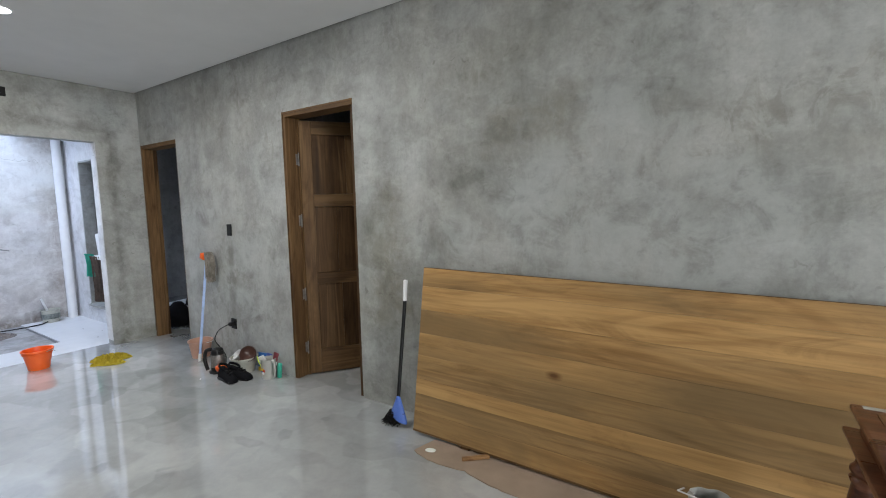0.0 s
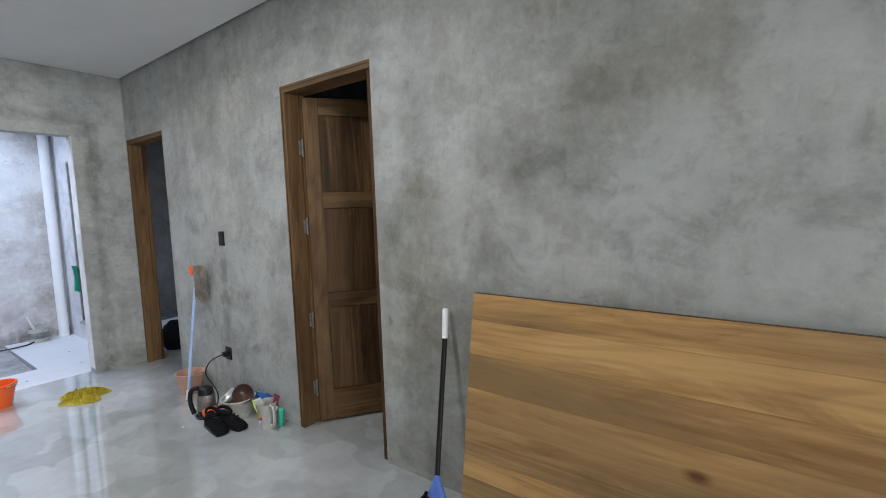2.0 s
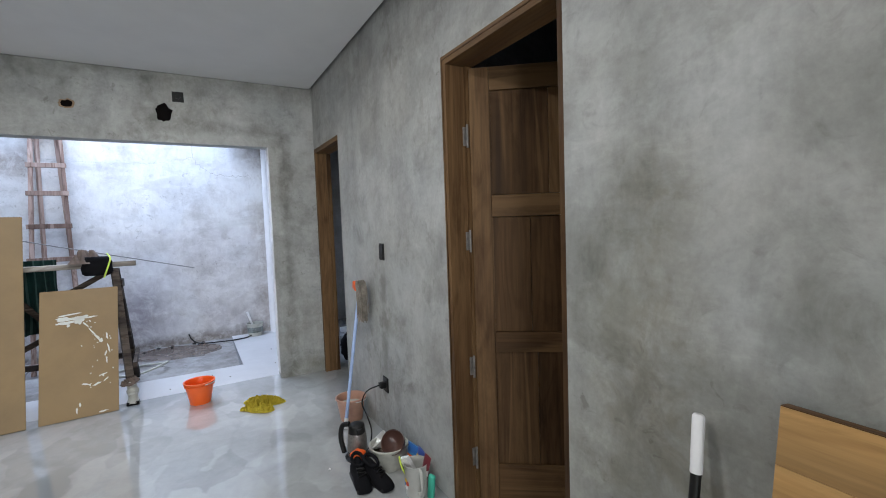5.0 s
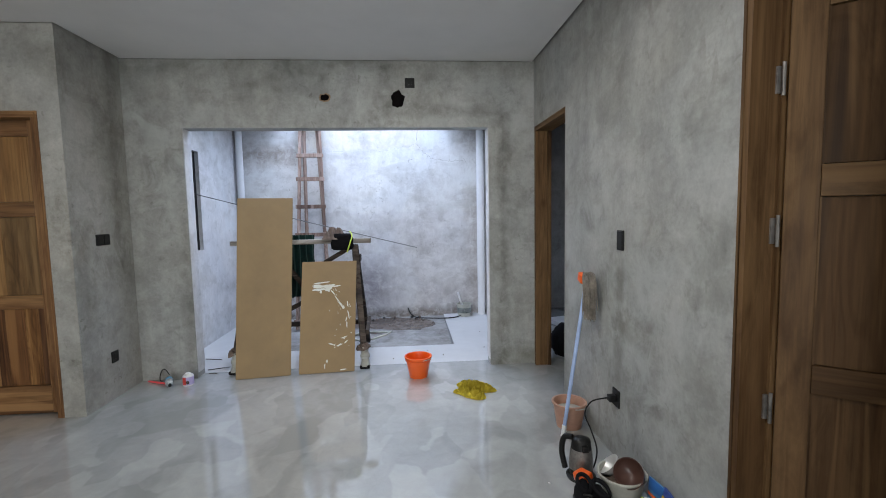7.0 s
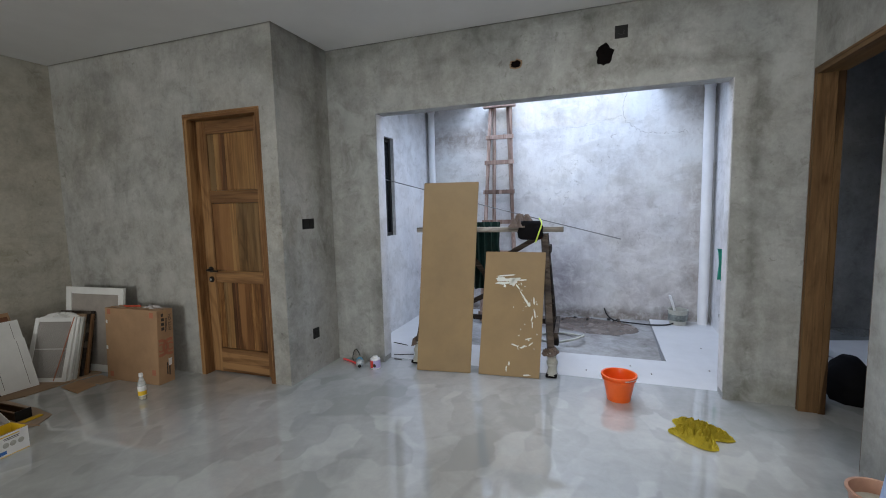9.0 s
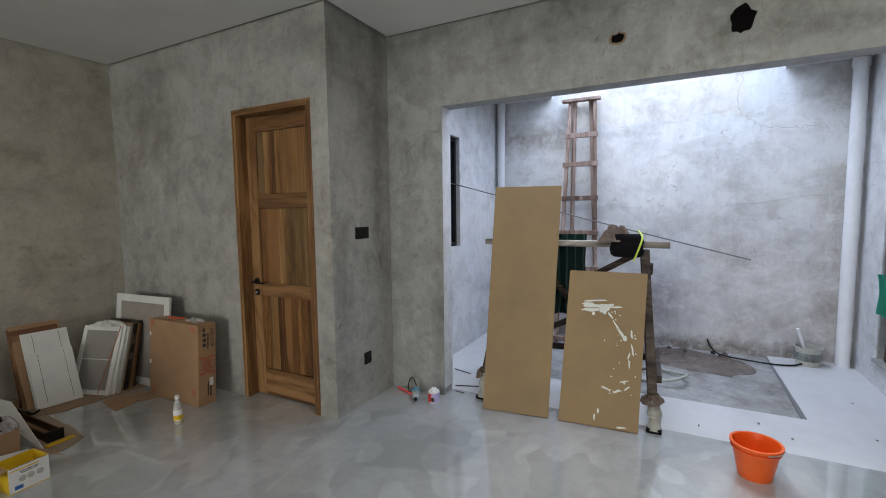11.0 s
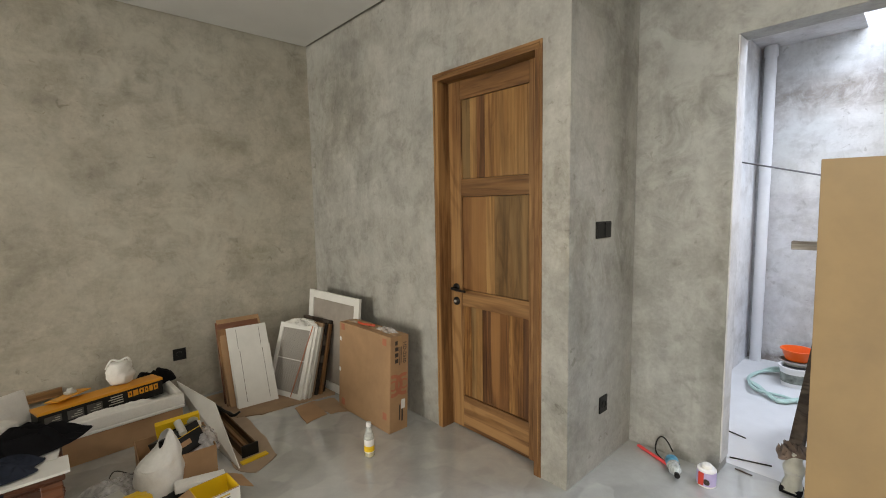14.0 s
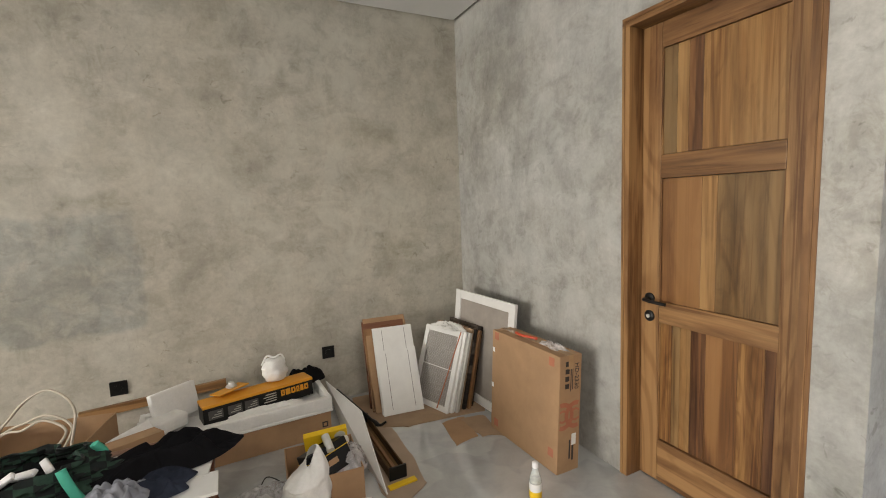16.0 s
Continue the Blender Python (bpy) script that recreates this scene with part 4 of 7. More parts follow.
for z in cuts[1:4]:
    part("glue_seam", boxm(0.001, TL - 0.001, 0.0004, 0.003, z - 0.0004, z + 0.0004), M_TEAKD[0], tabletop)
for x in (0.3, 2.2):
    part("batten", boxm(x, x + 0.06, 0.032, 0.058, 0.1, 0.9), M_TOP, tabletop)


def flat_sheet(name, label, category, outline, z, material, t=0.004, waves=0.0, cut=0.03, parent=None):
    """A thin sheet on the floor with a torn outline, from its few corners."""
    pts = []
    for (x0, y0), (x1, y1) in zip(outline, outline[1:] + outline[:1]):
        n = max(2, int(math.hypot(x1 - x0, y1 - y0) / cut))
        for k in range(n):
            u = k / n
            w = waves * noise.noise((x0 + (x1 - x0) * u * 1.0 + 3.1, (y0 + (y1 - y0) * u) * 9, 1.7)) if k else 0
            pts.append((x0 + (x1 - x0) * u + w * 0.5, y0 + (y1 - y0) * u + w))
    bm = bmesh.new()
    lo = [bm.verts.new((x, y, z)) for x, y in pts]
    hi = [bm.verts.new((x, y, z + t)) for x, y in pts]
    bm.faces.new(hi), bm.faces.new(lo[::-1])
    for i in range(len(pts)):
        j = (i + 1) % len(pts)
        bm.faces.new((lo[i], lo[j], hi[j], hi[i]))
    ob = part(name, bm, material, parent)
    return tagged(ob, label, category) if parent is None else ob


flat_sheet("cardboard_sheet", "flattened worn brown cardboard under the table top", "cardboard", [(-1.66, 2.05), (-1.5, 2.01), (-1.3, 2.03), (-1.08, 1.985), (-0.9, 1.985), (-0.6, 1.96), (0.3, 1.96), (0.3, 2.3), (-1.62, 2.21)], 0.001, M_CARD_GREY, 0.005, 0.02)
stick = tagged(part("wooden_stick", beam((-1.36, 2.1, 0.016), (-1.24, 2.205, 0.016), 0.022, 0.018), M_TEAK[0]), "short offcut of teak on the cardboard", "stick")
tagged(part("paper_scrap", cloth_heap(0.035, 0.018, 0.012, 4.0, 10), M_PAINT, None, "", True, pose(-1.57, 2.09, 0.006, 0, 0, 20)), "crumpled paper scrap on the cardboard", "scrap")

# broom
br = thing("broom", "broom with black handle, white grip and blue head", "broom")
bx, by = -1.945, 2.255
part("handle", tube([(bx + 0.005, by - 0.005, 0.17), (bx - 0.02, 2.385, 0.82)], 0.0125, 12), M_BLACK, br, "", True)
part("grip", tube([(bx - 0.02, 2.385, 0.815), (bx - 0.026, 2.405, 0.95), (bx - 0.026, 2.406, 0.955)], [0.0145, 0.0145, 0.011], 12), M_PVC, br, "white plastic grip", True)
bm = bmesh.new()
rows = []
for z, w, d in ((0.2, 0.016, 0.014), (0.17, 0.03, 0.02), (0.12, 0.055, 0.026), (0.08, 0.075, 0.028), (0.05, 0.08, 0.028)):
    rows.append([bm.verts.new((bx + 0.02 + w * math.cos(a) * 0.8, by - 0.02 + d * math.sin(a), z - 0.25 * w * math.cos(a))) for a in [math.tau * i / 20 for i in range(20)]])
for a, b in zip(rows, rows[1:]):
    for i in range(20):
        bm.faces.new((a[i], a[(i + 1) % 20], b[(i + 1) % 20], b[i]))
bm.faces.new(rows[0]), bm.faces.new(rows[-1][::-1])
part("head", bm, M_BLUE, br, "blue plastic broom head", True)
rng = random.Random(5)
bm = bmesh.new()
for k in range(150):
    a, r = rng.uniform(0, math.tau), math.sqrt(rng.random())
    px, py = bx + 0.005 + 0.065 * r * math.cos(a), by - 0.02 + 0.026 * r * math.sin(a)
    add_tube(bm, [(px, py, 0.1), (px - 0.03 + rng.uniform(-0.02, 0.02), py + rng.uniform(-0.02, 0.015), 0.04), (px - 0.05 + rng.uniform(-0.03, 0.02), py + rng.uniform(-0.03, 0.02), rng.uniform(0.004, 0.02))], 0.0022, 4)
tagged(part("bristle_tuft", bm, M_BLACK, br, "black bristle tuft"), kind="stuff")

# carved side table and drawstring bag by the table top
ct = thing("side_table", "red-brown carved wooden side table with turned legs", "table", pose(0.235, 1.13, 0))
part("tabletop", boxm(0, 0.55, 0, 0.9, 0.735, 0.757, bevel=0.01), M_CARVED, ct, "", True)
part("worn_border", boxes((0.03, 0.52, 0.862, 0.885, 0.7566, 0.7582)), M_MUG, ct, "pale worn border")
part("tabletop_panel", boxm(0.055, 0.49, 0.06, 0.83, 0.7566, 0.759), M_TEAK[1], ct, "orange-brown inset panel")
part("apron", boxm(0.026, 0.524, 0.026, 0.874, 0.668, 0.735, bevel=0.006), M_CARVED, ct)
part("moulding", boxm(-0.012, 0.562, -0.012, 0.912, 0.65, 0.668, bevel=0.006), M_CARVED, ct, "", True)
for x in (0.05, 0.5):
    part("lower_rail", boxm(x - 0.012, x + 0.012, 0.09, 0.81, 0.58, 0.65, bevel=0.006), M_CARVED, ct)
for x in (0.04, 0.51):
    for y in (0.05, 0.85):
        part("leg", lathe([(0.018, 0), (0.026, 0.05), (0.02, 0.1), (0.034, 0.3), (0.038, 0.44), (0.03, 0.5), (0.036, 0.51), (0.038, 0.522), (0.028, 0.53), (0.038, 0.545), (0.038, 0.555), (0.026, 0.572), (0.02, 0.6), (0.03, 0.62), (0.032, 0.65)], 20), M_CARVED, ct, "", True, pose(x, y, 0))
db = thing("drawstring_bag", "open white mesh drawstring bag against the table top", "bag", pose(-0.15, 2.06, 0.006))
bm = bag_mesh(0.08, 0.055, 0.25, 8.0, 36, 16, 1.0, 0.2)
bmesh.ops.delete(bm, geom=[f for f in bm.faces if len(f.verts) > 4 and f.calc_center_median().z > 0.1], context="FACES")
bmesh.ops.solidify(bm, geom=bm.faces[:], thickness=0.002)
part("sack", bm, M_MUG, db, "", True)
part("drawstring", tube(smooth_line([(-0.1, 0.02, 0.24), (-0.12, 0.0, 0.235), (-0.11, -0.03, 0.25), (-0.03, -0.065, 0.262), (0.06, -0.055, 0.25), (0.11, -0.03, 0.235)], 5), 0.0035, 6), M_FOAM, db)

# ---- the corner of household things by the right wall ----
mop = thing("mop", "string mop upside down with a pale blue handle", "mop")
part("handle", tube([(-4.385, 2.225, 0.03), (-4.45, 2.395, 1.0)], 0.012, 12), M_SKY, mop, "", True)
part("cap", tube([(-4.382, 2.22, 0.004), (-4.388, 2.233, 0.075)], 0.015, 12), M_PVC, mop, "white end cap", True)
part("clamp", boxm(-0.035, 0.03, -0.02, 0.02, -0.03, 0.025, bevel=0.008), M_ORANGE, mop, "orange plastic clamp", True, pose(-4.465, 2.375, 1.005, 0, 20, 0))
rng = random.Random(9)
bm = bmesh.new()
for k in range(110):
    w, d = rng.uniform(0.015, 0.12), rng.uniform(-0.03, 0.025)
    end = rng.uniform(-0.25, -0.17)
    add_tube(bm, smooth_line([(-4.44, 2.39, 1.005), (-4.435 + 0.6 * w, 2.385 + d, 1.035 + rng.uniform(-0.025, 0.012)), (-4.44 + w, 2.385 + d, 0.97), (-4.445 + w + rng.uniform(-0.02, 0.02), 2.39 + d, 1.0 + end)], 3), rng.uniform(0.003, 0.005), 5)
tagged(part("yarn_head", bm, M_MOP, mop, "dirty grey-brown cotton yarn"), kind="stuff")

pb = thing("bucket", "dusty pink plastic bucket with a handle", "bucket", pose(-4.53, 2.315, 0), "buckets")
part("pail", pail_mesh(0.08, 0.106, 0.168), M_PINK, pb, "", True)
part("water", lathe([(0.094, 0.11), (0.001, 0.111)], 24, cap=False), M_GREYBKT, pb)
part("bail", tube([(0.116 * math.cos(a), 0.116 * math.sin(a), 0.157 - 0.01 * math.sin(a)) for a in [math.pi * i / 14 for i in range(15)]], 0.003, 6), M_STEEL, pb)

ket = thing("kettle", "black and steel electric kettle with its cable", "kettle", pose(-3.965, 2.17, 0))
part("base", lathe([(0.075, 0), (0.078, 0.012), (0.066, 0.022)], 28), M_BLACK, ket, "", True)
part("body", lathe([(0.06, 0.022), (0.062, 0.05), (0.057, 0.13), (0.05, 0.19), (0.047, 0.2)], 28), M_BLACK, ket, "", True)
part("steel_band", lathe([(0.0632, 0.055), (0.0592, 0.125), (0.0545, 0.165)], 28, cap=False), M_HINGE, ket, "brushed steel band", True)
part("lid", lathe([(0.05, 0.2), (0.046, 0.212), (0.02, 0.222), (0.001, 0.223)], 28, cap=False), M_BLACK, ket, "", True)
part("grip", tube(smooth_line([(-0.02, -0.04, 0.215), (-0.05, -0.075, 0.2), (-0.06, -0.085, 0.12), (-0.05, -0.07, 0.03)], 6), 0.016, 10), M_BLACK, ket, "", True)
part("spout", boxm(0.03, 0.066, -0.018, 0.018, 0.165, 0.2, bevel=0.008), M_BLACK, ket, "", True)
cab = thing("power_cable", "dark cable from the socket to the kettle", "cable")
part("lead", tube(smooth_line([(-4.117, 2.425, 0.36), (-4.12, 2.37, 0.36), (-4.19, 2.32, 0.31), (-4.23, 2.3, 0.22), (-4.16, 2.31, 0.15), (-4.06, 2.3, 0.09), (-4.03, 2.27, 0.012), (-3.99, 2.22, 0.008)], 6), 0.0045, 6), M_BLACK, cab, "", True)
part("plug", boxm(-0.022, 0.022, -0.045, -0.004, -0.018, 0.018, bevel=0.006), M_BLACK, cab, "", True, pose(-4.117, YR - 0.006, 0.36))
orb = thing("snap_box", "black tub with a bright orange lid", "box", pose(-3.85, 2.15, 0, 0, 0, 24) @ Matrix.Scale(0.78, 4))
part("tub", boxm(-0.05, 0.05, -0.04, 0.04, 0, 0.075, bevel=0.012), M_BLACK, orb, "", True)
part("lid", boxm(-0.055, 0.05, -0.045, 0.045, 0.06, 0.125, bevel=0.02), M_ORANGE, orb, "orange lid", True, pose(0, 0, 0.0, 8, -6, 0))

bas = thing("basin", "grey plastic tub full of dishes and rags", "tub", pose(-3.77, 2.3, 0))
part("tub", pail_mesh(0.082, 0.112, 0.135, 0.004, 0.007), M_GREYBKT, bas, "", True)
bowl = tagged(part("cooking_pot", lathe([(0.001, 0.0), (0.05, 0.004), (0.066, 0.03), (0.072, 0.07), (0.069, 0.07), (0.062, 0.03), (0.001, 0.01)], 28, cap=False), mat_plain("brown_enamel", (0.09, 0.045, 0.035), 0.35), None, "", True, pose(-3.735, 2.34, 0.14, 60, 10, 35)), "brown enamel pot tipped in the tub", "pot")
dish = tagged(part("bowl", lathe([(0.001, 0.0), (0.03, 0.002), (0.055, 0.03), (0.062, 0.05), (0.058, 0.05), (0.03, 0.008)], 24, cap=False), M_STEEL, None, "", True, pose(-3.81, 2.285, 0.115, 40, -20, 0)), "steel bowl tipped in the tub", "bowl")
tagged(part("rag", cloth_heap(0.075, 0.075, 0.05, 12.0, 24), M_BROWNCLOTH, None, "", True, pose(-3.78, 2.305, 0.09)), "brown rag in the grey tub", "rag")


def packet(label, m, w, d, h, mat, bands):
    """A soft food packet standing up: pillow body with crimped seams and printed bands."""
    t = thing("food_packet", label, "packet", m, "food packets")
    bm = bmesh.new()
    rows = []
    for k in range(13):
        u = k / 12
        th = d * math.sin(math.pi * min(max(u, 0.02), 0.98)) ** 0.55
        rows.append([bm.verts.new((w * c + 0.004 * noise.noise((c * 3, u * 7, h * 40)), th * s, h * u)) for c, s in ((-0.5, 0), (-0.32, 0.4), (0, 0.5), (0.32, 0.4), (0.5, 0), (0.32, -0.4), (0, -0.5), (-0.32, -0.4))])
    for a, b in zip(rows, rows[1:]):
        for i in range(8):
            bm.faces.new((a[i], a[(i + 1) % 8], b[(i + 1) % 8], b[i]))
    bm.faces.new(rows[0][::-1]), bm.faces.new(rows[-1])
    for f in bm.faces:
        z = f.calc_center_median().z / h
        f.material_index = next((i + 1 for i, (a, b, _) in enumerate(bands) if a < z < b), 0)
    part("pouch", bm, [mat] + [b[2] for b in bands], t, "", True)


packet("blue and yellow food packet beside the tub", pose(-3.62, 2.385, 0, -5, 0, 8), 0.12, 0.05, 0.165, mat_plain("blue_foil", (0.06, 0.2, 0.42), 0.3), [(0.0, 0.25, M_YELLOW), (0.55, 0.68, M_ORANGE), (0.75, 1.0, M_PIPE)])
packet("blue food packet behind the jug", pose(-3.54, 2.39, 0, -5, 0, -6), 0.1, 0.05, 0.17, mat_plain("deep_blue_foil", (0.04, 0.08, 0.3), 0.3), [(0.45, 0.6, M_ORANGE), (0.7, 0.82, M_YELLOW)])
packet("dark red sachet leaning in the jug", pose(-3.41, 2.35, 0.09, -5, 14, 10), 0.055, 0.022, 0.13, mat_plain("dark_red_foil", (0.16, 0.03, 0.04), 0.35), [(0.2, 0.4, M_WHITE)])

jug = thing("jug", "translucent plastic jug with flower print and handle", "jug", pose(-3.43, 2.315, 0))
part("body", lathe([(0.052, 0), (0.056, 0.01), (0.064, 0.17), (0.068, 0.175), (0.064, 0.175), (0.053, 0.014), (0.001, 0.013)], 28, cap=False), M_MUG, jug, "", True)
part("foot", lathe([(0.05, 0.002), (0.001, 0.002)], 28, cap=False), M_MUG, jug)
part("handle", tube(smooth_line([(0.062, -0.01, 0.165), (0.105, -0.02, 0.16), (0.112, -0.02, 0.09), (0.095, -0.018, 0.04), (0.056, -0.01, 0.035)], 6), 0.009, 8), M_MUG, jug, "", True)
for k, (a, z, c) in enumerate(((-1.75, 0.07, M_PIPE), (-1.5, 0.06, M_PVC), (-1.6, 0.09, M_YELLOW), (-1.35, 0.08, M_RED))):
    part("flower_print", lathe([(0.014, 0), (0.012, 0.001), (0.001, 0.0012)], 7, cap=False), c, jug, "", False, pose(0.0605 * math.cos(a), 0.0605 * math.sin(a), z, 90, 0, math.degrees(a) + 90))
tagged(part("food_box", boxm(-0.026, 0.026, -0.012, 0.012, 0, 0.125, bevel=0.002), M_WHITE, None, "", False, pose(-3.445, 2.315, 0.085, 14, -22, 30)), "white carton standing in the jug", "box")


def shoe(m):
    """A low trainer: sole, upper with an open collar, laces."""
    t = thing("shoe", "black worn trainer on the floor", "shoe", m, "pair of shoes")
    bm = bmesh.new()
    rows = []
    prof = ((-0.12, 0.036, 0.0, 0.075), (-0.1, 0.038, 0.0, 0.085), (-0.05, 0.036, 0, 0.08), (0.0, 0.037, 0, 0.07), (0.05, 0.043, 0, 0.056), (0.1, 0.044, 0, 0.046), (0.13, 0.036, 0, 0.036), (0.148, 0.018, 0.004, 0.024))
    for x, w, z0, z1 in prof:
        rows.append([bm.verts.new((x, w * s, z0 + (z1 - z0) * q)) for s, q in ((-0.9, 0), (-1, 0.3), (-0.95, 0.6), (-0.6, 0.95), (0, 1.05), (0.6, 0.95), (0.95, 0.6), (1, 0.3), (0.9, 0))])
    for a, b in zip(rows, rows[1:]):
        for i in range(8):
            bm.faces.new((a[i], a[i + 1], b[i + 1], b[i]))
        bm.faces.new((a[8], a[0], b[0], b[8]))
    bm.faces.new(rows[0]), bm.faces.new(rows[-1][::-1])
    for v in bm.verts:
        v.co += Vector((0, 0, 0.006 * noise.noise(v.co * 25))) if v.co.z > 0.02 else Vector()
    part("upper", bm, M_BLACKCLOTH, t, "", True)
    part("sole", boxes((-0.125, 0.13, -0.042, 0.042, -0.001, 0.018), bevel=0.008), M_BLACK, t, "", True)
    part("collar", tube([(-0.06 + 0.058 * math.cos(a), 0.032 * math.sin(a), 0.088 - 0.012 * math.cos(a)) for a in [math.tau * i / 18 for i in range(19)]], 0.009, 8), M_BLACKCLOTH, t, "padded collar", True)
    part("lace", tube(smooth_line([(0.01, -0.02, 0.073), (0.02, 0.022, 0.07), (0.04, -0.022, 0.066), (0.055, 0.024, 0.062), (0.075, -0.02, 0.056)], 4), 0.0035, 6), M_BLACK, t)


shoe(pose(-3.69, 2.09, 0.001, 0, 0, -6) @ Matrix.Diagonal((0.85, 1.0, 1.25, 1)))
shoe(pose(-3.64, 2.17, 0.001, 0, 0, 14) @ Matrix.Diagonal((0.85, 1.0, 1.25, 1)))
tagged(part("toothbrush", tube(smooth_line([(-3.46, 2.27, 0.1), (-3.47, 2.25, 0.15), (-3.475, 2.24, 0.205)], 5), 0.005, 6), M_NEON, None, "", True), "yellow-green toothbrush standing in the jug", "toothbrush")
tagged(part("shampoo_tube", boxm(-0.018, 0.018, -0.012, 0.012, 0, 0.13, bevel=0.008), M_TEAL, None, "", True, pose(-3.355, 2.36, 0.0, 0, 6, 20)), "small teal tube beside the jug", "tube")
for k, (x, y) in enumerate(((-3.92, 1.98), (-2.6, 0.2))):
    tagged(part("crumb", lathe([(0.001, 0), (0.006, 0.001), (0.007, 0.005), (0.003, 0.008), (0.001, 0.008)], 10, cap=False), M_PVC, None, "", True, pose(x, y, 0.0)), "small white bit of debris on the floor", "debris")

# ---- middle of the floor ----
ob_ = thing("bucket", "bright orange plastic bucket", "bucket", pose(-5.56, 1.335, 0), "buckets")
part("pail", pail_mesh(0.078, 0.113, 0.185), M_ORANGE, ob_, "", True)
part("rim_band", lathe([(0.106, 0.15), (0.115, 0.15), (0.116, 0.158), (0.108, 0.158)], 36, cap=False), M_ORANGE, ob_, "", True)
part("bail", tube([(0.122 * math.cos(a), 0.122 * math.sin(a), 0.172) for a in [math.pi * (0.1 + i / 14) for i in range(15)]], 0.003, 6), M_STEEL, ob_)
tagged(part("floor_cloth", cloth_heap(0.16, 0.13, 0.075, 3.0, 80, 0.9, 3.6, 0.003), M_CLOTH_Y, None, "", True, pose(-5.17, 1.78, 0.0, 0, 0, 60)), "crumpled yellow floor cloth", "cloth")


# ---- yard: trestle, boards, ladder ----
def trestle_frame(parent, y, y_top, mat):
    part("leg", beam((-5.9, y, 0.12), (-6.2, y_top, 1.13), 0.055, 0.04), mat, parent)
    part("leg", beam((-6.62, y - 0.03, 0.02), (-6.25, y_top, 1.13), 0.055, 0.04), mat, parent)
    part("tie", beam((-5.97, y + 0.03, 0.3), (-6.56, y, 0.3), 0.03, 0.05), mat, parent)
    part("wedge", beam((-6.17, y_top + 0.04, 1.0), (-6.3, y_top + 0.04, 1.0), 0.03, 0.07), mat, parent)
    foot = part("foot_wrap", tube(smooth_line([(-5.84, y + 0.01, 0.004), (-5.86, y + 0.012, 0.06), (-5.885, y + 0.008, 0.13), (-5.9, y, 0.18)], 4), [0.05, 0.046, 0.042, 0.038, 0.034, 0.036, 0.044, 0.046, 0.036, 0.034, 0.04, 0.044, 0.03], 12), M_GREYBKT, parent, "dirty cloth wrapped round the foot", True)
    part("tape", lathe([(0.038, 0), (0.041, 0.012), (0.038, 0.04)], 14, cap=False), M_MUG, foot, "pale tape", True, pose(-5.872, y + 0.01, 0.08))
    part("toe", boxm(-0.05, 0.03, -0.045, 0.045, 0.0, 0.03, bevel=0.012), M_BLACKCLOTH, parent, "", True, pose(-5.83, y + 0.01, 0))
    part("rag_knot", cloth_heap(0.07, 0.065, 0.06, y * 3 + 7, 20, 0.6, 2.0), M_BROWNCLOTH, parent, "", True, pose(-5.9, y, 0.17, 20, 0, 30))


tr = thing("trestle", "rough dark timber trestle with cloth-wrapped feet", "trestle")
trestle_frame(tr, 0.83, 0.74, M_OLDWOOD)
trestle_frame(tr, -0.35, -0.25, M_OLDWOOD)
part("beam", beam((-6.2, -0.45, 1.172), (-6.22, 0.9, 1.172), 0.06, 0.045, 0.004), M_SPLASHED, tr, "paint-splashed cross beam")
part("brace", beam((-6.24, -0.1, 1.14), (-6.26, 0.3, 0.62), 0.03, 0.045), M_OLDWOOD, tr)
part("brace", beam((-6.24, 0.68, 1.1), (-6.26, 0.25, 0.85), 0.03, 0.045), M_OLDWOOD, tr)
part("brace", beam((-6.3, 0.4, 0.66), (-6.3, -0.3, 0.3), 0.03, 0.045), M_OLDWOOD, tr)
part("lower_rail", beam((-6.5, -0.4, 0.28), (-6.5, 0.8, 0.28), 0.03, 0.05), M_OLDWOOD, tr)


def leaning_board(label, base_l, base_r, top_l, top_r, t=0.016):
    """A sheet of board: four corners, with thickness backwards."""
    o = thing("fibreboard_sheet", label, "board", None, "leaning boards")
    bm = bmesh.new()
    q = [Vector(c) for c in (base_l, base_r, top_r, top_l)]
    nrm = (q[1] - q[0]).cross(q[3] - q[0]).normalized()
    if nrm.x < 0:
        nrm = -nrm
    a, b = [bm.verts.new(c) for c in q], [bm.verts.new(c - nrm * t) for c in q]
    bm.faces.new(a), bm.faces.new(b[::-1])
    for i in range(4):
        bm.faces.new((a[i], b[i], b[(i + 1) % 4], a[(i + 1) % 4]))
    bmesh.ops.bevel(bm, geom=[e for e in bm.edges], offset=0.003, segments=2, affect="EDGES")
    part("sheet", bm, M_MDF, o, "", True)
    return o, q, nrm


leaning_board("tall brown fibreboard sheet leaning on the trestle", (-5.664, -0.27, 0.004), (-5.717, 0.19, 0.004), (-6.14, -0.345, 1.61), (-6.176, 0.165, 1.605))
b2, q, nrm = leaning_board("short brown fibreboard sheet with spilt white paint", (-5.722, 0.258, 0.004), (-5.753, 0.752, 0.004), (-6.0, 0.27, 0.995), (-6.045, 0.772, 0.99))
ux, uz = q[1] - q[0], q[3] - q[0]


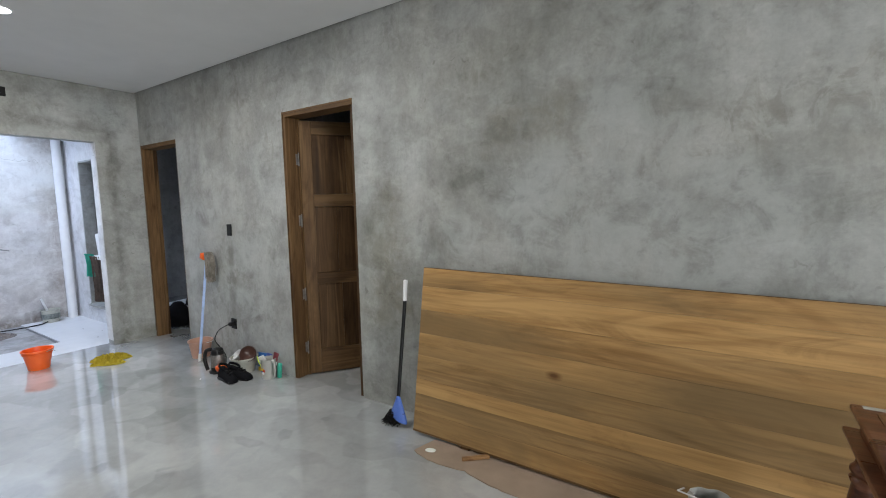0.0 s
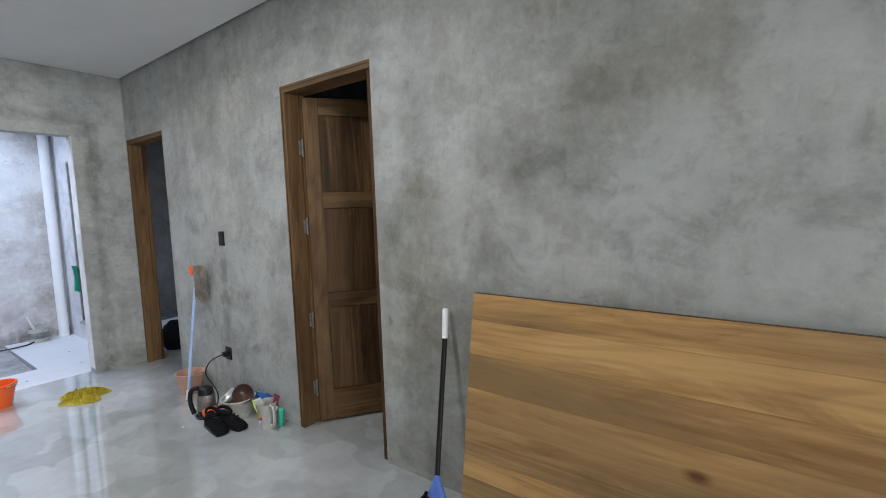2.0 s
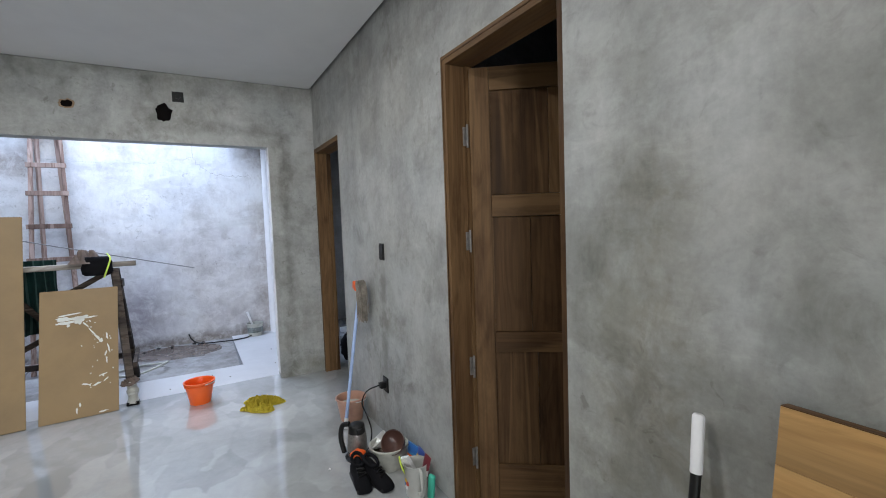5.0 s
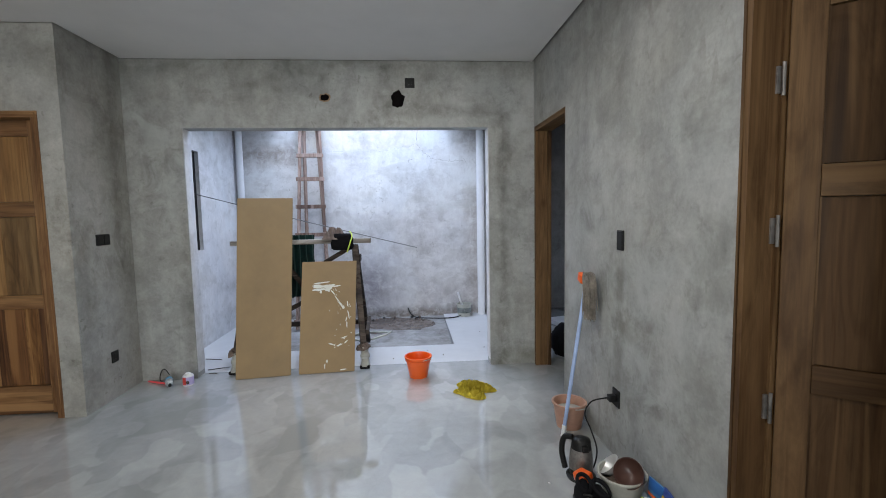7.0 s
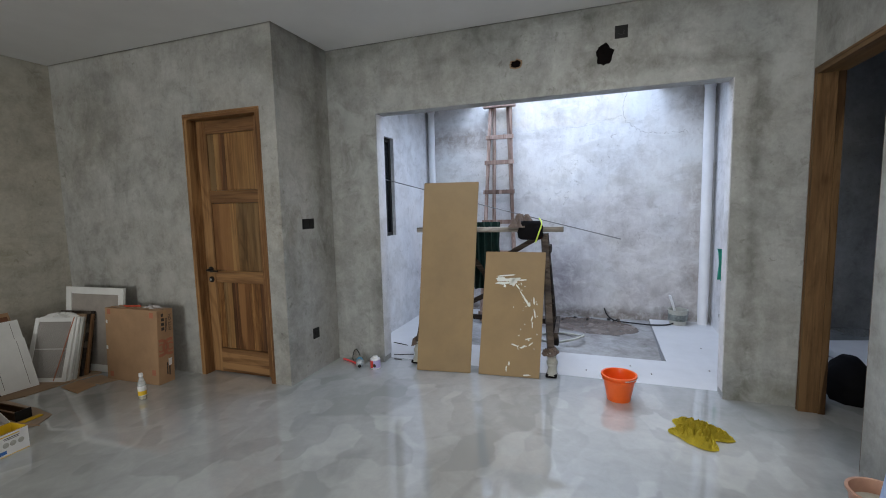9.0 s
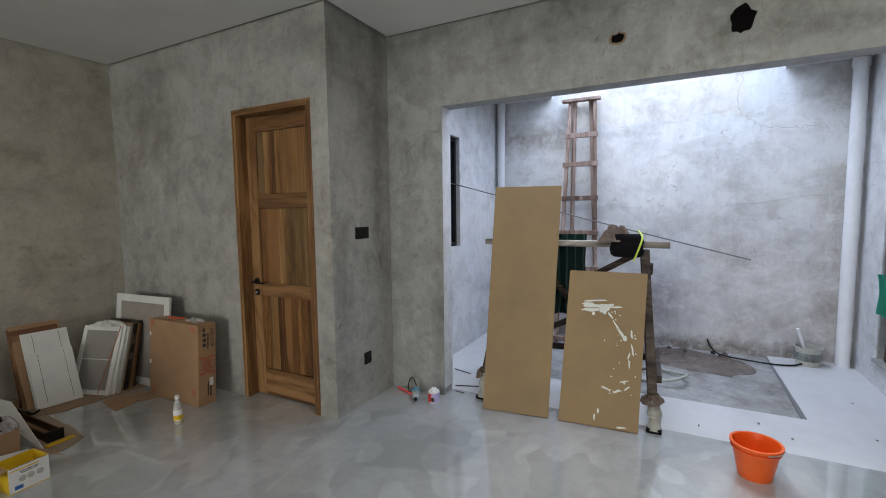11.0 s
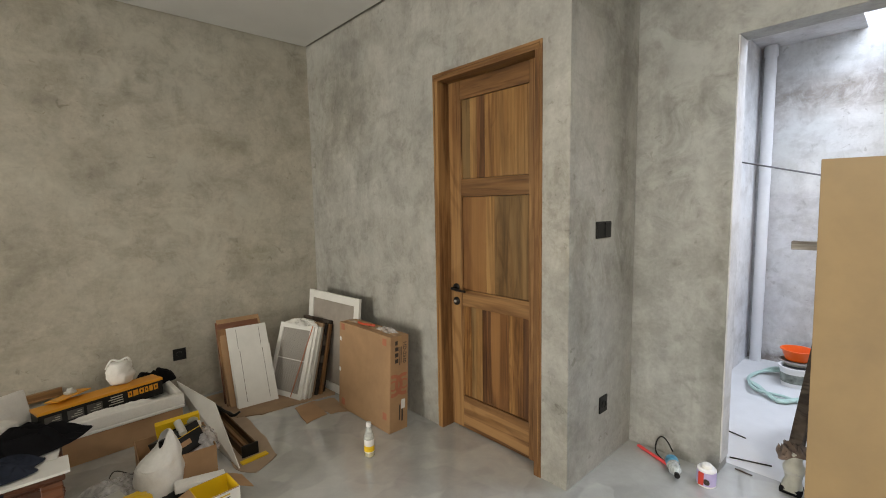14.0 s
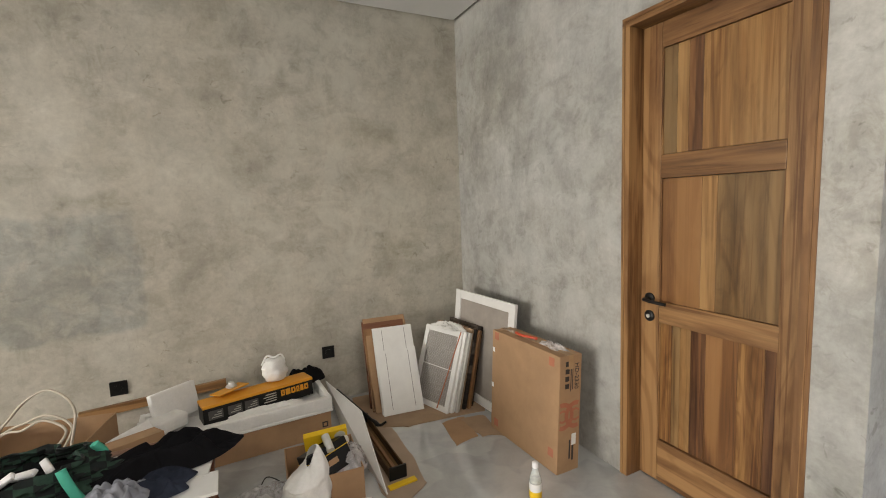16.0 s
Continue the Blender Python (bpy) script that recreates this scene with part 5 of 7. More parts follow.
def splash(u, v, w, h, ang, seed):
    """A dab of dried paint lying on the board."""
    bm = bmesh.new()
    ring = []
    for i in range(26):
        a = math.tau * i / 26
        k = 1 + 0.5 * noise.noise((math.cos(a) * 1.6 + seed, math.sin(a) * 1.6, seed))
        dx, dy = w * k * math.cos(a), h * k * math.sin(a)
        ca, sa = math.cos(ang), math.sin(ang)
        ring.append(bm.verts.new(q[0] + ux * (u + (dx * ca - dy * sa) / ux.length) + uz * (v + (dx * sa + dy * ca) / uz.length) + nrm * 0.0022))
    bm.faces.new(ring)
    out = bmesh.ops.inset_individual(bm, faces=bm.faces[:], thickness=0.002, depth=0.0012)
    part("paint_dab", bm, M_PAINT, b2, "dried white paint")


rng = random.Random(3)
for s in ((0.36, 0.80, 0.085, 0.006, 0.1), (0.3, 0.775, 0.05, 0.011, -0.05), (0.38, 0.765, 0.09, 0.01, 0.04), (0.34, 0.74, 0.06, 0.012, 0.05), (0.5, 0.745, 0.028, 0.026, 0.3), (0.48, 0.765, 0.03, 0.02, 0), (0.55, 0.77, 0.03, 0.012, 0.2), (0.63, 0.765, 0.045, 0.006, 0.1), (0.36, 0.715, 0.012, 0.012, 0),
          (0.58, 0.71, 0.03, 0.006, -0.9), (0.66, 0.65, 0.045, 0.006, -0.95), (0.73, 0.6, 0.03, 0.01, -0.9), (0.78, 0.57, 0.012, 0.018, 0), (0.86, 0.6, 0.006, 0.03, 0.1), (0.88, 0.5, 0.006, 0.035, 0.2), (0.84, 0.46, 0.006, 0.02, -0.3), (0.85, 0.41, 0.005, 0.028, 0.1),
          (0.57, 0.245, 0.03, 0.006, -0.3), (0.72, 0.235, 0.028, 0.008, 0.4), (0.8, 0.3, 0.028, 0.005, 0.3), (0.84, 0.26, 0.02, 0.006, 0.8), (0.46, 0.06, 0.006, 0.022, 0), (0.5, 0.1, 0.006, 0.016, 0), (0.8, 0.02, 0.03, 0.006, 0.1)):
    splash(*s, rng.uniform(0, 50))
for k in range(26):
    splash(rng.uniform(0.5, 0.95), rng.uniform(0.2, 0.75), rng.uniform(0.002, 0.006), rng.uniform(0.002, 0.007), 0, rng.uniform(0, 50))

# clothes on the trestle beam
bag_b = thing("work_bag", "crumpled black and brown bag with a neon strap on the beam", "bag", pose(-6.2, 0.58, 1.17))
bm = cloth_heap(0.13, 0.11, 0.13, 21.0, 26, 0.4)
part("body", bm, M_BROWNCLOTH, bag_b, "", True, pose(0, -0.03, 0.022))
bm = bag_mesh(0.06, 0.1, 0.16, 31.0, 20, 10, 0.8, 0.22)
part("flap", bm, M_BLACKCLOTH, bag_b, "", True, pose(0.06, 0.05, -0.08))
part("strap", tube(smooth_line([(0.12, 0.1, -0.1), (0.135, 0.13, -0.02), (0.1, 0.15, 0.06), (0.02, 0.12, 0.1)], 5), 0.0065, 6), M_NEON, bag_b, "neon yellow strap", True)


def hanging_cloth(name, label, category, m, w, h, mat, seed, n=22, taper=0.1, strips=None, fold=0.025):
    """A garment hung over an edge: vertical folds, a ragged hem, some thickness."""
    bm = bmesh.new()
    g = {}
    for i in range(n + 1):
        for j in range(n + 1):
            u, v = i / n - 0.5, j / n
            f = fold * math.sin(u * 21 + seed + 2 * noise.noise((u * 3, v * 2, seed))) * (0.3 + v)
            x = w * u * (1 - taper * v + 0.12 * noise.noise((v * 3, seed, u)))
            hem = h * (1 + 0.1 * noise.noise((u * 4, seed, 0)))
            g[i, j] = bm.verts.new((x, -0.02 - f - 0.03 * (1 - v) ** 4, -hem * v))
    for i in range(n):
        for j in range(n):
            fc = bm.faces.new((g[i, j], g[i + 1, j], g[i + 1, j + 1], g[i, j + 1]))
            fc.material_index = 1 if strips and i % 5 == 0 else 0
    bmesh.ops.solidify(bm, geom=bm.faces[:], thickness=0.008)
    return tagged(part(name, bm, [mat] + ([strips] if strips else []), None, "", True, m), label, category)


hanging_cloth("shirt", "dark green striped shirt hung on the trestle", "shirt", pose(-6.29, 0.2, 1.24, 0, 0, 90), 0.28, 0.62, M_GREENCLOTH, 2.0, strips=mat_plain("pale_stripe", (0.05, 0.1, 0.09), 0.9))

# thin rod across the yard
M_RODGREY = mat_plain("dull_grey_steel", (0.16, 0.16, 0.165), 0.55)
tagged(part("metal_rod", tube([(-6.42, -0.985, 1.705), (-6.28, 0.3, 1.36), (-6.2, 1.36, 1.09)], 0.0045, 8), M_RODGREY, None, "", True), "thin grey steel rod across the yard", "rod")

# ladder
lad = thing("ladder", "homemade weathered timber ladder against the yard wall", "ladder")
for s in (-1, 1):
    part("rail", beam((-7.34, 0.06 + s * 0.2, 0.0), (-7.84, 0.012 + s * 0.125, 2.6), 0.035, 0.045), M_LADDER, lad)
    part("rail", beam((-7.84, 0.05 + s * 0.15, 0.0), (-7.88, 0.01 + s * 0.085, 2.6), 0.028, 0.04), M_LADDER, lad)
for z in (0.1, 0.46, 0.82, 1.185, 1.545, 1.905, 2.215):
    f = z / 2.6
    part("rung", beam((-7.315 - 0.5 * f, 0.06 - 0.05 * f - 0.235 + 0.075 * f, z), (-7.315 - 0.5 * f, 0.06 - 0.05 * f + 0.235 - 0.075 * f, z), 0.03, 0.05), M_LADDER, lad)
part("cap", beam((-7.82, -0.2, 2.6), (-7.82, 0.2, 2.6), 0.09, 0.028), M_LADDER, lad)

# drain pipes
def drain_pipe(label, x, y, r, top):
    t = thing("drain_pipe", label, "pipe", pose(x, y, 0), "drain pipes")
    part("pipe", lathe([(r, 0), (r, top)], 24), M_PVC, t, "", True)
    part("socket", lathe([(r + 0.006, top - 0.09), (r + 0.008, top - 0.085), (r + 0.008, top - 0.005), (r, top)], 24, cap=False), M_PVC, t, "", True)


drain_pipe("white plastic drain pipe in the yard corner", -7.84, 2.285, 0.052, 2.68)
drain_pipe("white plastic drain pipe in the far yard corner", -7.85, -0.915, 0.042, 2.68)

pail = thing("paint_pail", "grey paint-splashed pail with a white stick in it", "pail", pose(-7.78, 2.03, 0))
part("pail", pail_mesh(0.085, 0.1, 0.17), M_GREYBKT, pail, "", True)
part("label_band", lathe([(0.0955, 0.05), (0.0985, 0.12)], 30, cap=False), mat_plain("smeared_label", (0.18, 0.2, 0.19), 0.7, vary=0.6, scale=30), pail, "smeared label", True)
tagged(part("stirring_stick", tube([(-7.79, 2.04, 0.02), (-7.75, 1.94, 0.33)], 0.014, 8), M_PVC, None, "", True), "white plastic tube standing in the pail", "stick")
tagged(part("yard_cable", tube(smooth_line([(-7.86, 1.25, 0.12), (-7.84, 1.28, 0.05), (-7.78, 1.36, 0.0), (-7.7, 1.55, 0.0), (-7.62, 1.75, 0.012), (-7.66, 1.9, 0.012), (-7.72, 1.98, 0.02)], 6), 0.008, 6), M_BLACK, None, "", True), "black cable across the yard slab", "cable")


def hose_loop(cx, cy, rx, ry, turns, z, seed, r=0.011):
    return smooth_line([(cx + (rx + 0.07 * math.sin(seed + 3 * k)) * math.cos(k * 0.7), cy + ry * math.sin(k * 0.7 + 0.1), z + 0.012 * (k % 3) + 0.006) for k in range(int(turns * 9))], 4)


tagged(part("garden_hose", tube(hose_loop(-7.3, -0.62, 0.3, 0.22, 4.6, 0.01, 1.0), 0.0105, 8), M_HOSE, None, "", True), "coiled pale green garden hose in the yard corner", "hose")
tagged(part("grey_hose", tube(smooth_line([(-6.9, 0.5, 0.0), (-6.75, 0.75, 0.0), (-6.72, 0.95, 0.05), (-6.85, 1.05, 0.06), (-6.98, 1.0, 0.02), (-7.1, 0.8, 0.0), (-7.0, 0.6, 0.0)], 6), 0.012, 8), M_GREYBKT, None, "", True), "grey hose end lying on the slab", "hose")
ob2 = thing("bucket", "orange plastic basin stacked on a paint tub", "bucket", pose(-7.55, -0.58, 0.162) @ Matrix.Scale(0.85, 4), "buckets")
part("pail", pail_mesh(0.09, 0.125, 0.1), M_ORANGE, ob2, "", True)
tub = thing("paint_tub", "white paint tub with dark contents and smeared sides", "tub", pose(-7.42, -0.57, 0))
part("tub", pail_mesh(0.085, 0.1, 0.15), M_PVC, tub, "", True)
part("print", lathe([(0.0905, 0.03), (0.0965, 0.1)], 28, cap=False), mat_plain("tub_print", (0.2, 0.22, 0.2), 0.6, vary=0.6, scale=25), tub, "dark smeared print", True)
part("contents", lathe([(0.09, 0.13), (0.001, 0.131)], 24, cap=False), M_BLACK, tub)
tub2 = tagged(part("upturned_tub", pail_mesh(0.09, 0.11, 0.16), M_GREYBKT, None, "", True, pose(-7.55, -0.58, 0)), "grey tub under the orange basin", "tub")
for k, (x0, y0, x1, y1) in enumerate(((-5.96, -0.63, -6.02, -0.45), (-5.86, -0.58, -5.85, -0.5), (-6.3, -0.8, -6.25, -0.62))):
    tagged(part("twig", beam((x0, y0, 0.005), (x1, y1, 0.005), 0.007, 0.007), M_OLDWOOD), "thin dark sliver of wood on the floor", "twig")
rng = random.Random(13)
for k in range(12):
    x, y = rng.uniform(-7.86, -7.7), rng.uniform(0.65, 1.6)
    tagged(part("rubble", cloth_heap(rng.uniform(0.02, 0.06), rng.uniform(0.012, 0.025), 0.016, k + 40.0, 8), M_BROWNCLOTH if k % 2 else M_BLACK, None, "", False, pose(x if k % 3 else -7.86, y, -0.018)), "bit of dark rubble on the damp slab", "rubble")
for k, (x, y) in enumerate(((-6.6, 2.2), (-6.9, 2.1), (-6.3, 2.05), (-6.1, 1.6), (-6.05, 1.1), (-6.25, 1.45))):
    tagged(part("plaster_crumb", cloth_heap(0.012, 0.006, 0.006, k + 70.0, 8), M_MOP, None, "", False, pose(x, y, 0)), "dark plaster crumb on the white floor", "debris")

# yard window: reveal frame, board on the sill, hung clothes
tagged(part("sill_board", boxm(-0.16, 0.16, -0.012, 0.012, 0, 0.3, bevel=0.003), M_PVC, None, "", False, pose(-6.86, 2.4, 0.9, 0, -8, 6)), "pale board standing in the yard window", "board")
tagged(part("sill_plank", boxm(-7.1, -6.25, 2.3, 2.42, 0.86, 0.9, bevel=0.004), M_PVC), "white plank across the yard window", "plank")
hanging_cloth("green_cloth", "green and white cloth hung at the yard window", "cloth", pose(-7.05, 2.32, 0.93, 0, 0, 20), 0.16, 0.3, M_TEAL, 4.0)
hanging_cloth("work_jacket", "dark brown jacket hung at the yard window", "jacket", pose(-6.9, 2.34, 0.9, 0, 0, 8), 0.22, 0.58, M_BROWNCLOTH, 6.0)

# things in the dark side room
tagged(part("rubbish_sack", bag_mesh(0.15, 0.12, 0.3, 51.0, 24, 12, 0.4, 0.15), M_BLACKCLOTH, None, "", True, pose(-6.0, 2.82, 0)), "black sack inside the side-room doorway", "sack")
# added pale sheet, gives the floor its bluish-lit patch
tagged(part("storage_crate", boxm(-0.5, 0.5, -0.35, 0.35, 0, 0.06, bevel=0.01), M_PVC, None, "", True, pose(-6.85, 3.5, 0, 0, 0, 15)), "low pale sheet standing for the bluish-lit side-room floor", "crate")
tagged(part("tool_bag", bag_mesh(0.2, 0.14, 0.2, 61.0, 24, 10, 0.7, 0.2), M_BLACKCLOTH, None, "", True, pose(-6.6, 3.4, 0.062)), "black bag lying on the pale sheet", "bag")

# ---- by the return wall ----
tagged(part("pink_tool", beam((-5.72, -1.03, 0.01), (-5.64, -0.84, 0.01), 0.016, 0.012, 0.004), M_PINKRED), "bright pink plastic tool on the floor", "tool")
wb = thing("water_bottle", "clear plastic bottle with blue label lying down", "bottle", pose(-5.665, -0.83, 0.036, 90, 0, 120) @ Matrix.Scale(0.8, 4))
part("body", lathe([(0.03, 0), (0.04, 0.01), (0.04, 0.09), (0.036, 0.1), (0.04, 0.11), (0.036, 0.15), (0.018, 0.18), (0.015, 0.19)], 22), M_BOTTLE, wb, "", True)
part("label", lathe([(0.0408, 0.025), (0.0408, 0.085)], 22, cap=False), mat_plain("blue_bottle_label", (0.06, 0.28, 0.45), 0.4, vary=0.5, scale=40), wb, "blue printed label", True)
part("cap", lathe([(0.017, 0.186), (0.017, 0.205)], 16), M_BLACK, wb, "black cap", True)
tagged(part("wire_loop", tube(smooth_line([(-5.66, -0.82, 0.08), (-5.69, -0.86, 0.11), (-5.72, -0.9, 0.11), (-5.73, -0.93, 0.07), (-5.7, -0.92, 0.02), (-5.65, -0.85, 0.01)], 6), 0.004, 6), M_BLACK, None, "", True), "black cable loop beside the bottle", "cable")
tin = thing("glue_tin", "small lilac-labelled tin with a cap", "tin", pose(-5.62, -0.645, 0))
part("can", lathe([(0.042, 0), (0.043, 0.003), (0.043, 0.082), (0.04, 0.086)], 26), M_PVC, tin, "", True)
part("label", lathe([(0.0437, 0.008), (0.0437, 0.076)], 26, cap=False), M_PURPLE, tin, "lilac label", True)
part("label_band", boxm(-0.004, 0.004, -0.012, 0.012, 0.012, 0.074), M_RED, tin, "", False, pose(0.0425, -0.012, 0))
part("label_mark", lathe([(0.016, 0), (0.014, 0.001), (0.001, 0.001)], 8, cap=False), M_INK, tin, "", False, pose(0.0435, 0.012, 0.032, 0, 90, 0))
part("cap", lathe([(0.024, 0.086), (0.024, 0.1), (0.02, 0.104)], 20), M_FOAM, tin, "", True)


# cracks, plaster ridge and damp patch of the yard
def ragged_line(pts, amp, seed):
    out = []
    for k, p in enumerate(smooth_line(pts, 14)):
        out.append((p.x, p.y + amp * noise.noise((k * 0.5, seed, 0)), p.z + amp * noise.noise((k * 0.6, seed, 5))))
    return out


yw = bpy.data.objects["wall_yard_back"]
X0 = -7.919
part("crack", tube(ragged_line([(X0, 1.48, 2.75), (X0, 1.43, 2.4), (X0, 1.6, 2.2), (X0, 1.85, 2.15), (X0, 2.1, 2.16)], 0.04, 1.0), 0.0012, 4), M_MOP, yw, "dark plaster crack")
part("crack", tube(ragged_line([(X0, -0.1, 2.32), (X0, 0.5, 2.28), (X0, 1.0, 2.3), (X0, 1.42, 2.38)], 0.04, 4.0), 0.0012, 4), M_GREYBKT, yw, "faint plaster crack")
part("plaster_ridge", tube(ragged_line([(X0, -0.9, 1.42), (X0, 0.2, 1.44), (X0, 0.8, 1.455), (X0, 1.5, 1.46), (X0, 2.0, 1.53), (X0, 2.36, 1.54)], 0.015, 8.0), 0.0022, 5), M_YARD, yw, "raised plaster seam")
flat_sheet("damp_patch", "dark wet patch on the concrete slab", "puddle", [(-7.86, 0.2), (-7.45, 0.4), (-7.32, 0.8), (-7.2, 1.1), (-7.18, 1.4), (-7.45, 1.6), (-7.7, 1.5), (-7.88, 1.1)], -0.0172, mat_plain("wet_concrete", (0.13, 0.105, 0.09), 0.25, vary=0.35, scale=9), 0.0008, 0.08)
flat_sheet("slab_edge", "dark joint along the concrete slab", "joint", [(-7.88, 1.742), (-6.47, 1.722), (-6.47, 1.745), (-7.88, 1.755)], -0.012, M_RODGREY, 0.004, 0.006)


# ---- the corner: boards, frames and cartons ----
flat_sheet("cardboard_sheet", "worn brown cardboard under the stacked boards", "cardboard", [(-4.16, -3.06), (-4.3, -2.99), (-4.82, -2.93), (-4.95, -3.1), (-4.95, -3.55), (-4.1, -3.58), (-4.05, -3.3)], 0.001, M_CARD_D, 0.006, 0.02)
flat_sheet("cardboard_sheet", "torn piece of brown cardboard on the floor", "cardboard", [(-4.5, -2.92), (-4.46, -2.65), (-4.62, -2.68), (-4.66, -2.93)], 0.0012, M_CARD, 0.004, 0.02)
flat_sheet("cardboard_sheet", "torn piece of brown cardboard beside the carton", "cardboard", [(-4.62, -2.9), (-4.64, -2.66), (-4.76, -2.6), (-4.78, -2.88)], 0.0014, M_CARD_D, 0.004, 0.03)


def drawer_front(m, w, h, mat, label, group, lines=True):
    t = thing("cabinet_panel", label, "panel", m, group)
    part("board", boxm(-w / 2, w / 2, 0, 0.016, 0, h, bevel=0.002), mat, t)
    if lines:
        for x in (-w * 0.27, w * 0.3):
            part("pencil_line", boxm(x - 0.0012, x + 0.0012, -0.0006, 0.0, 0.03, h - 0.02), M_INK, t, "faint dark scratch")
    return t


# front face towards +y, leaning back to the south wall; local x runs to +x
lean = 24
for k in range(5):
    drawer_front(pose(-4.325 + 0.012 * (k % 2), -3.24 - 0.03 * k, 0.008, 0, 0, 176) @ pose(0, 0, 0, -lean + 3 * k, 0, 0), 0.3, 0.6 - 0.012 * (k % 2), (M_CARD, M_TEAK[2], M_CARD_D, M_CARVED, M_CARD)[k], "red-brown edged board in a leaning stack", "stacked boards", False)
drawer_front(pose(-4.345, -3.19, 0.008, 0, 0, 174) @ pose(0, 0, 0, -lean, 0, 0), 0.28, 0.575, M_WHITE, "white laminated panel leaning on the stack", "white panels")
drawer_front(pose(-4.345, -3.168, 0.008, 0, 0, 174) @ pose(0, 0, 0, -lean, 0, 0), 0.275, 0.42, M_WHITE, "shorter white laminated panel leaning in front", "white panels")


def vent_frame(m, w, h, rim, mat, cloth, label, mesh=True):
    """A white framed screen: four rails, an inset mesh, wire cross bars."""
    t = thing("screen_frame", label, "frame", m, "stacked frames")
    part("stile", boxm(-w / 2, -w / 2 + rim, 0, 0.022, 0, h, bevel=0.002), mat, t)
    part("stile", boxm(w / 2 - rim, w / 2, 0, 0.022, 0, h, bevel=0.002), mat, t)
    part("rail", boxm(-w / 2 + rim, w / 2 - rim, 0.001, 0.021, 0, rim, bevel=0.002), mat, t)
    part("rail", boxm(-w / 2 + rim, w / 2 - rim, 0.001, 0.021, h - rim, h, bevel=0.002), mat, t)
    part("screen", boxm(-w / 2 + rim, w / 2 - rim, 0.01, 0.013, rim, h - rim), cloth, t, "grey woven screen")
    if mesh:
        bm = bmesh.new()
        n = 18
        for i in range(-n, n):
            for s in (1, -1):
                x0 = i * w / n
                z0, z1 = rim, h - rim
                xa, xb = x0, x0 + s * (z1 - z0) * 0.6
                lo, hi = -w / 2 + rim, w / 2 - rim
                pts = []
                for u in (0.0, 1.0):
                    pts.append([xa + (xb - xa) * u, z0 + (z1 - z0) * u])
                if max(xa, xb) < lo or min(xa, xb) > hi:
                    continue
                for p in pts:
                    q0 = min(max(p[0], lo), hi)
                    p[1] += (q0 - p[0]) / (xb - xa) * (z1 - z0)
                    p[0] = q0
                add_tube(bm, [(pts[0][0], 0.0085, pts[0][1]), (pts[1][0], 0.0085, pts[1][1])], 0.0009, 3, False)
        tagged(part("wire_mesh", bm, M_MUG, t), "", "", "", "stuff")
        part("cross_bar", boxm(-w / 2 + rim, w / 2 - rim, 0.006, 0.01, h * 0.5, h * 0.5 + 0.006), M_WHITE, t)
    return t


# these face +x and lean towards the bedroom wall
fm = pose(-4.523, -3.179, 0.006, 0, 0, 108) @ pose(0, 0, 0, -19, 0, 0)
vent_frame(fm, 0.36, 0.54, 0.036, M_WHITE, M_GREY, "white framed wire-mesh screen at the front of a stack")
for k, wood in enumerate((M_WHITE, M_MUG, M_CARD_D, M_OLDWOOD, M_TEAK[2], M_OLDWOOD), 1):
    vent_frame(pose(-4.523 - 0.036 * k, -3.179 - 0.004 * k + 0.012 * ((k * 7) % 3), 0.006, 0, 0, 108 - 1.5 * k) @ pose(0, 0, 0, -18.6 + 1.1 * k, 0, 0), 0.36, 0.545 - 0.008 * (k % 3), 0.03, wood, M_GREY, "worn wooden screen frame in a leaning stack", False)
ribbon = tagged(part("red_ribbon", boxes((-0.004, 0.004, -0.003, -0.001, 0.01, 0.55)), M_INKRED, None, "", False, fm @ pose(0.08, 0, 0, 0, 9, 0)), "thin red ribbon across the front screen", "ribbon")
tagged(part("packing_wrap", cloth_heap(0.05, 0.15, 0.04, 17.0, 30, 0.8, 2.4), M_WHITE, None, "", True, pose(-4.735, -3.24, 0.512, 0, 0, 17)), "crumpled pale packing wrap on the frames", "wrap")
vent_frame(pose(-4.83, -3.05, 0.006, 0, 0, 94) @ pose(0, 0, 0, -6, 0, 0), 0.68, 0.745, 0.06, M_WHITE, mat_plain("plain_grey_board", (0.3, 0.27, 0.24), 0.8), "large white framed panel leaning on the wall", False)

# tall carton
CM = pose(-4.765, -2.157, 0.002, 0, 0, 0) @ pose(0, 0, 0, 0, -3.0, 1.5)
hb = thing("carton", "tall taped brown carton with red and black print", "carton", CM, "cartons")
part("body", boxm(-0.145, 0, -0.585, 0, 0, 0.61, bevel=0.004), M_CARD, hb)
part("tape", boxes((-0.088, -0.056, -0.587, 0.0012, 0.6105, 0.612), (-0.088, -0.056, 0.0, 0.0014, 0.54, 0.6105)), mat_plain("shiny_tape", (0.42, 0.27, 0.15), 0.2), hb, "shiny brown packing tape")
words("print", "HD-2330", 0.036, M_INK, hb, pose(-0.112, 0.0012, 0.5, 90, 0, 180) @ pose(0, 0, 0, 0, 0, -90))
for k, (x, z, w, h) in enumerate(((-0.05, 0.5, 0.026, 0.15), (-0.075, 0.49, 0.005, 0.13), (-0.086, 0.495, 0.004, 0.12), (-0.1, 0.13, 0.012, 0.14), (-0.08, 0.12, 0.01, 0.1))):
    if k == 0:
        for j in range(4):
            part("print_bar", boxm(x - w / 2, x + w / 2, 0.0004, 0.001, z + 0.055 - j * 0.038, z + 0.08 - j * 0.038), M_INK, hb)
    else:
        part("print_bar", boxm(x - w / 2, x + w / 2, 0.0004, 0.001, z - h / 2, z + h / 2), M_INK, hb)
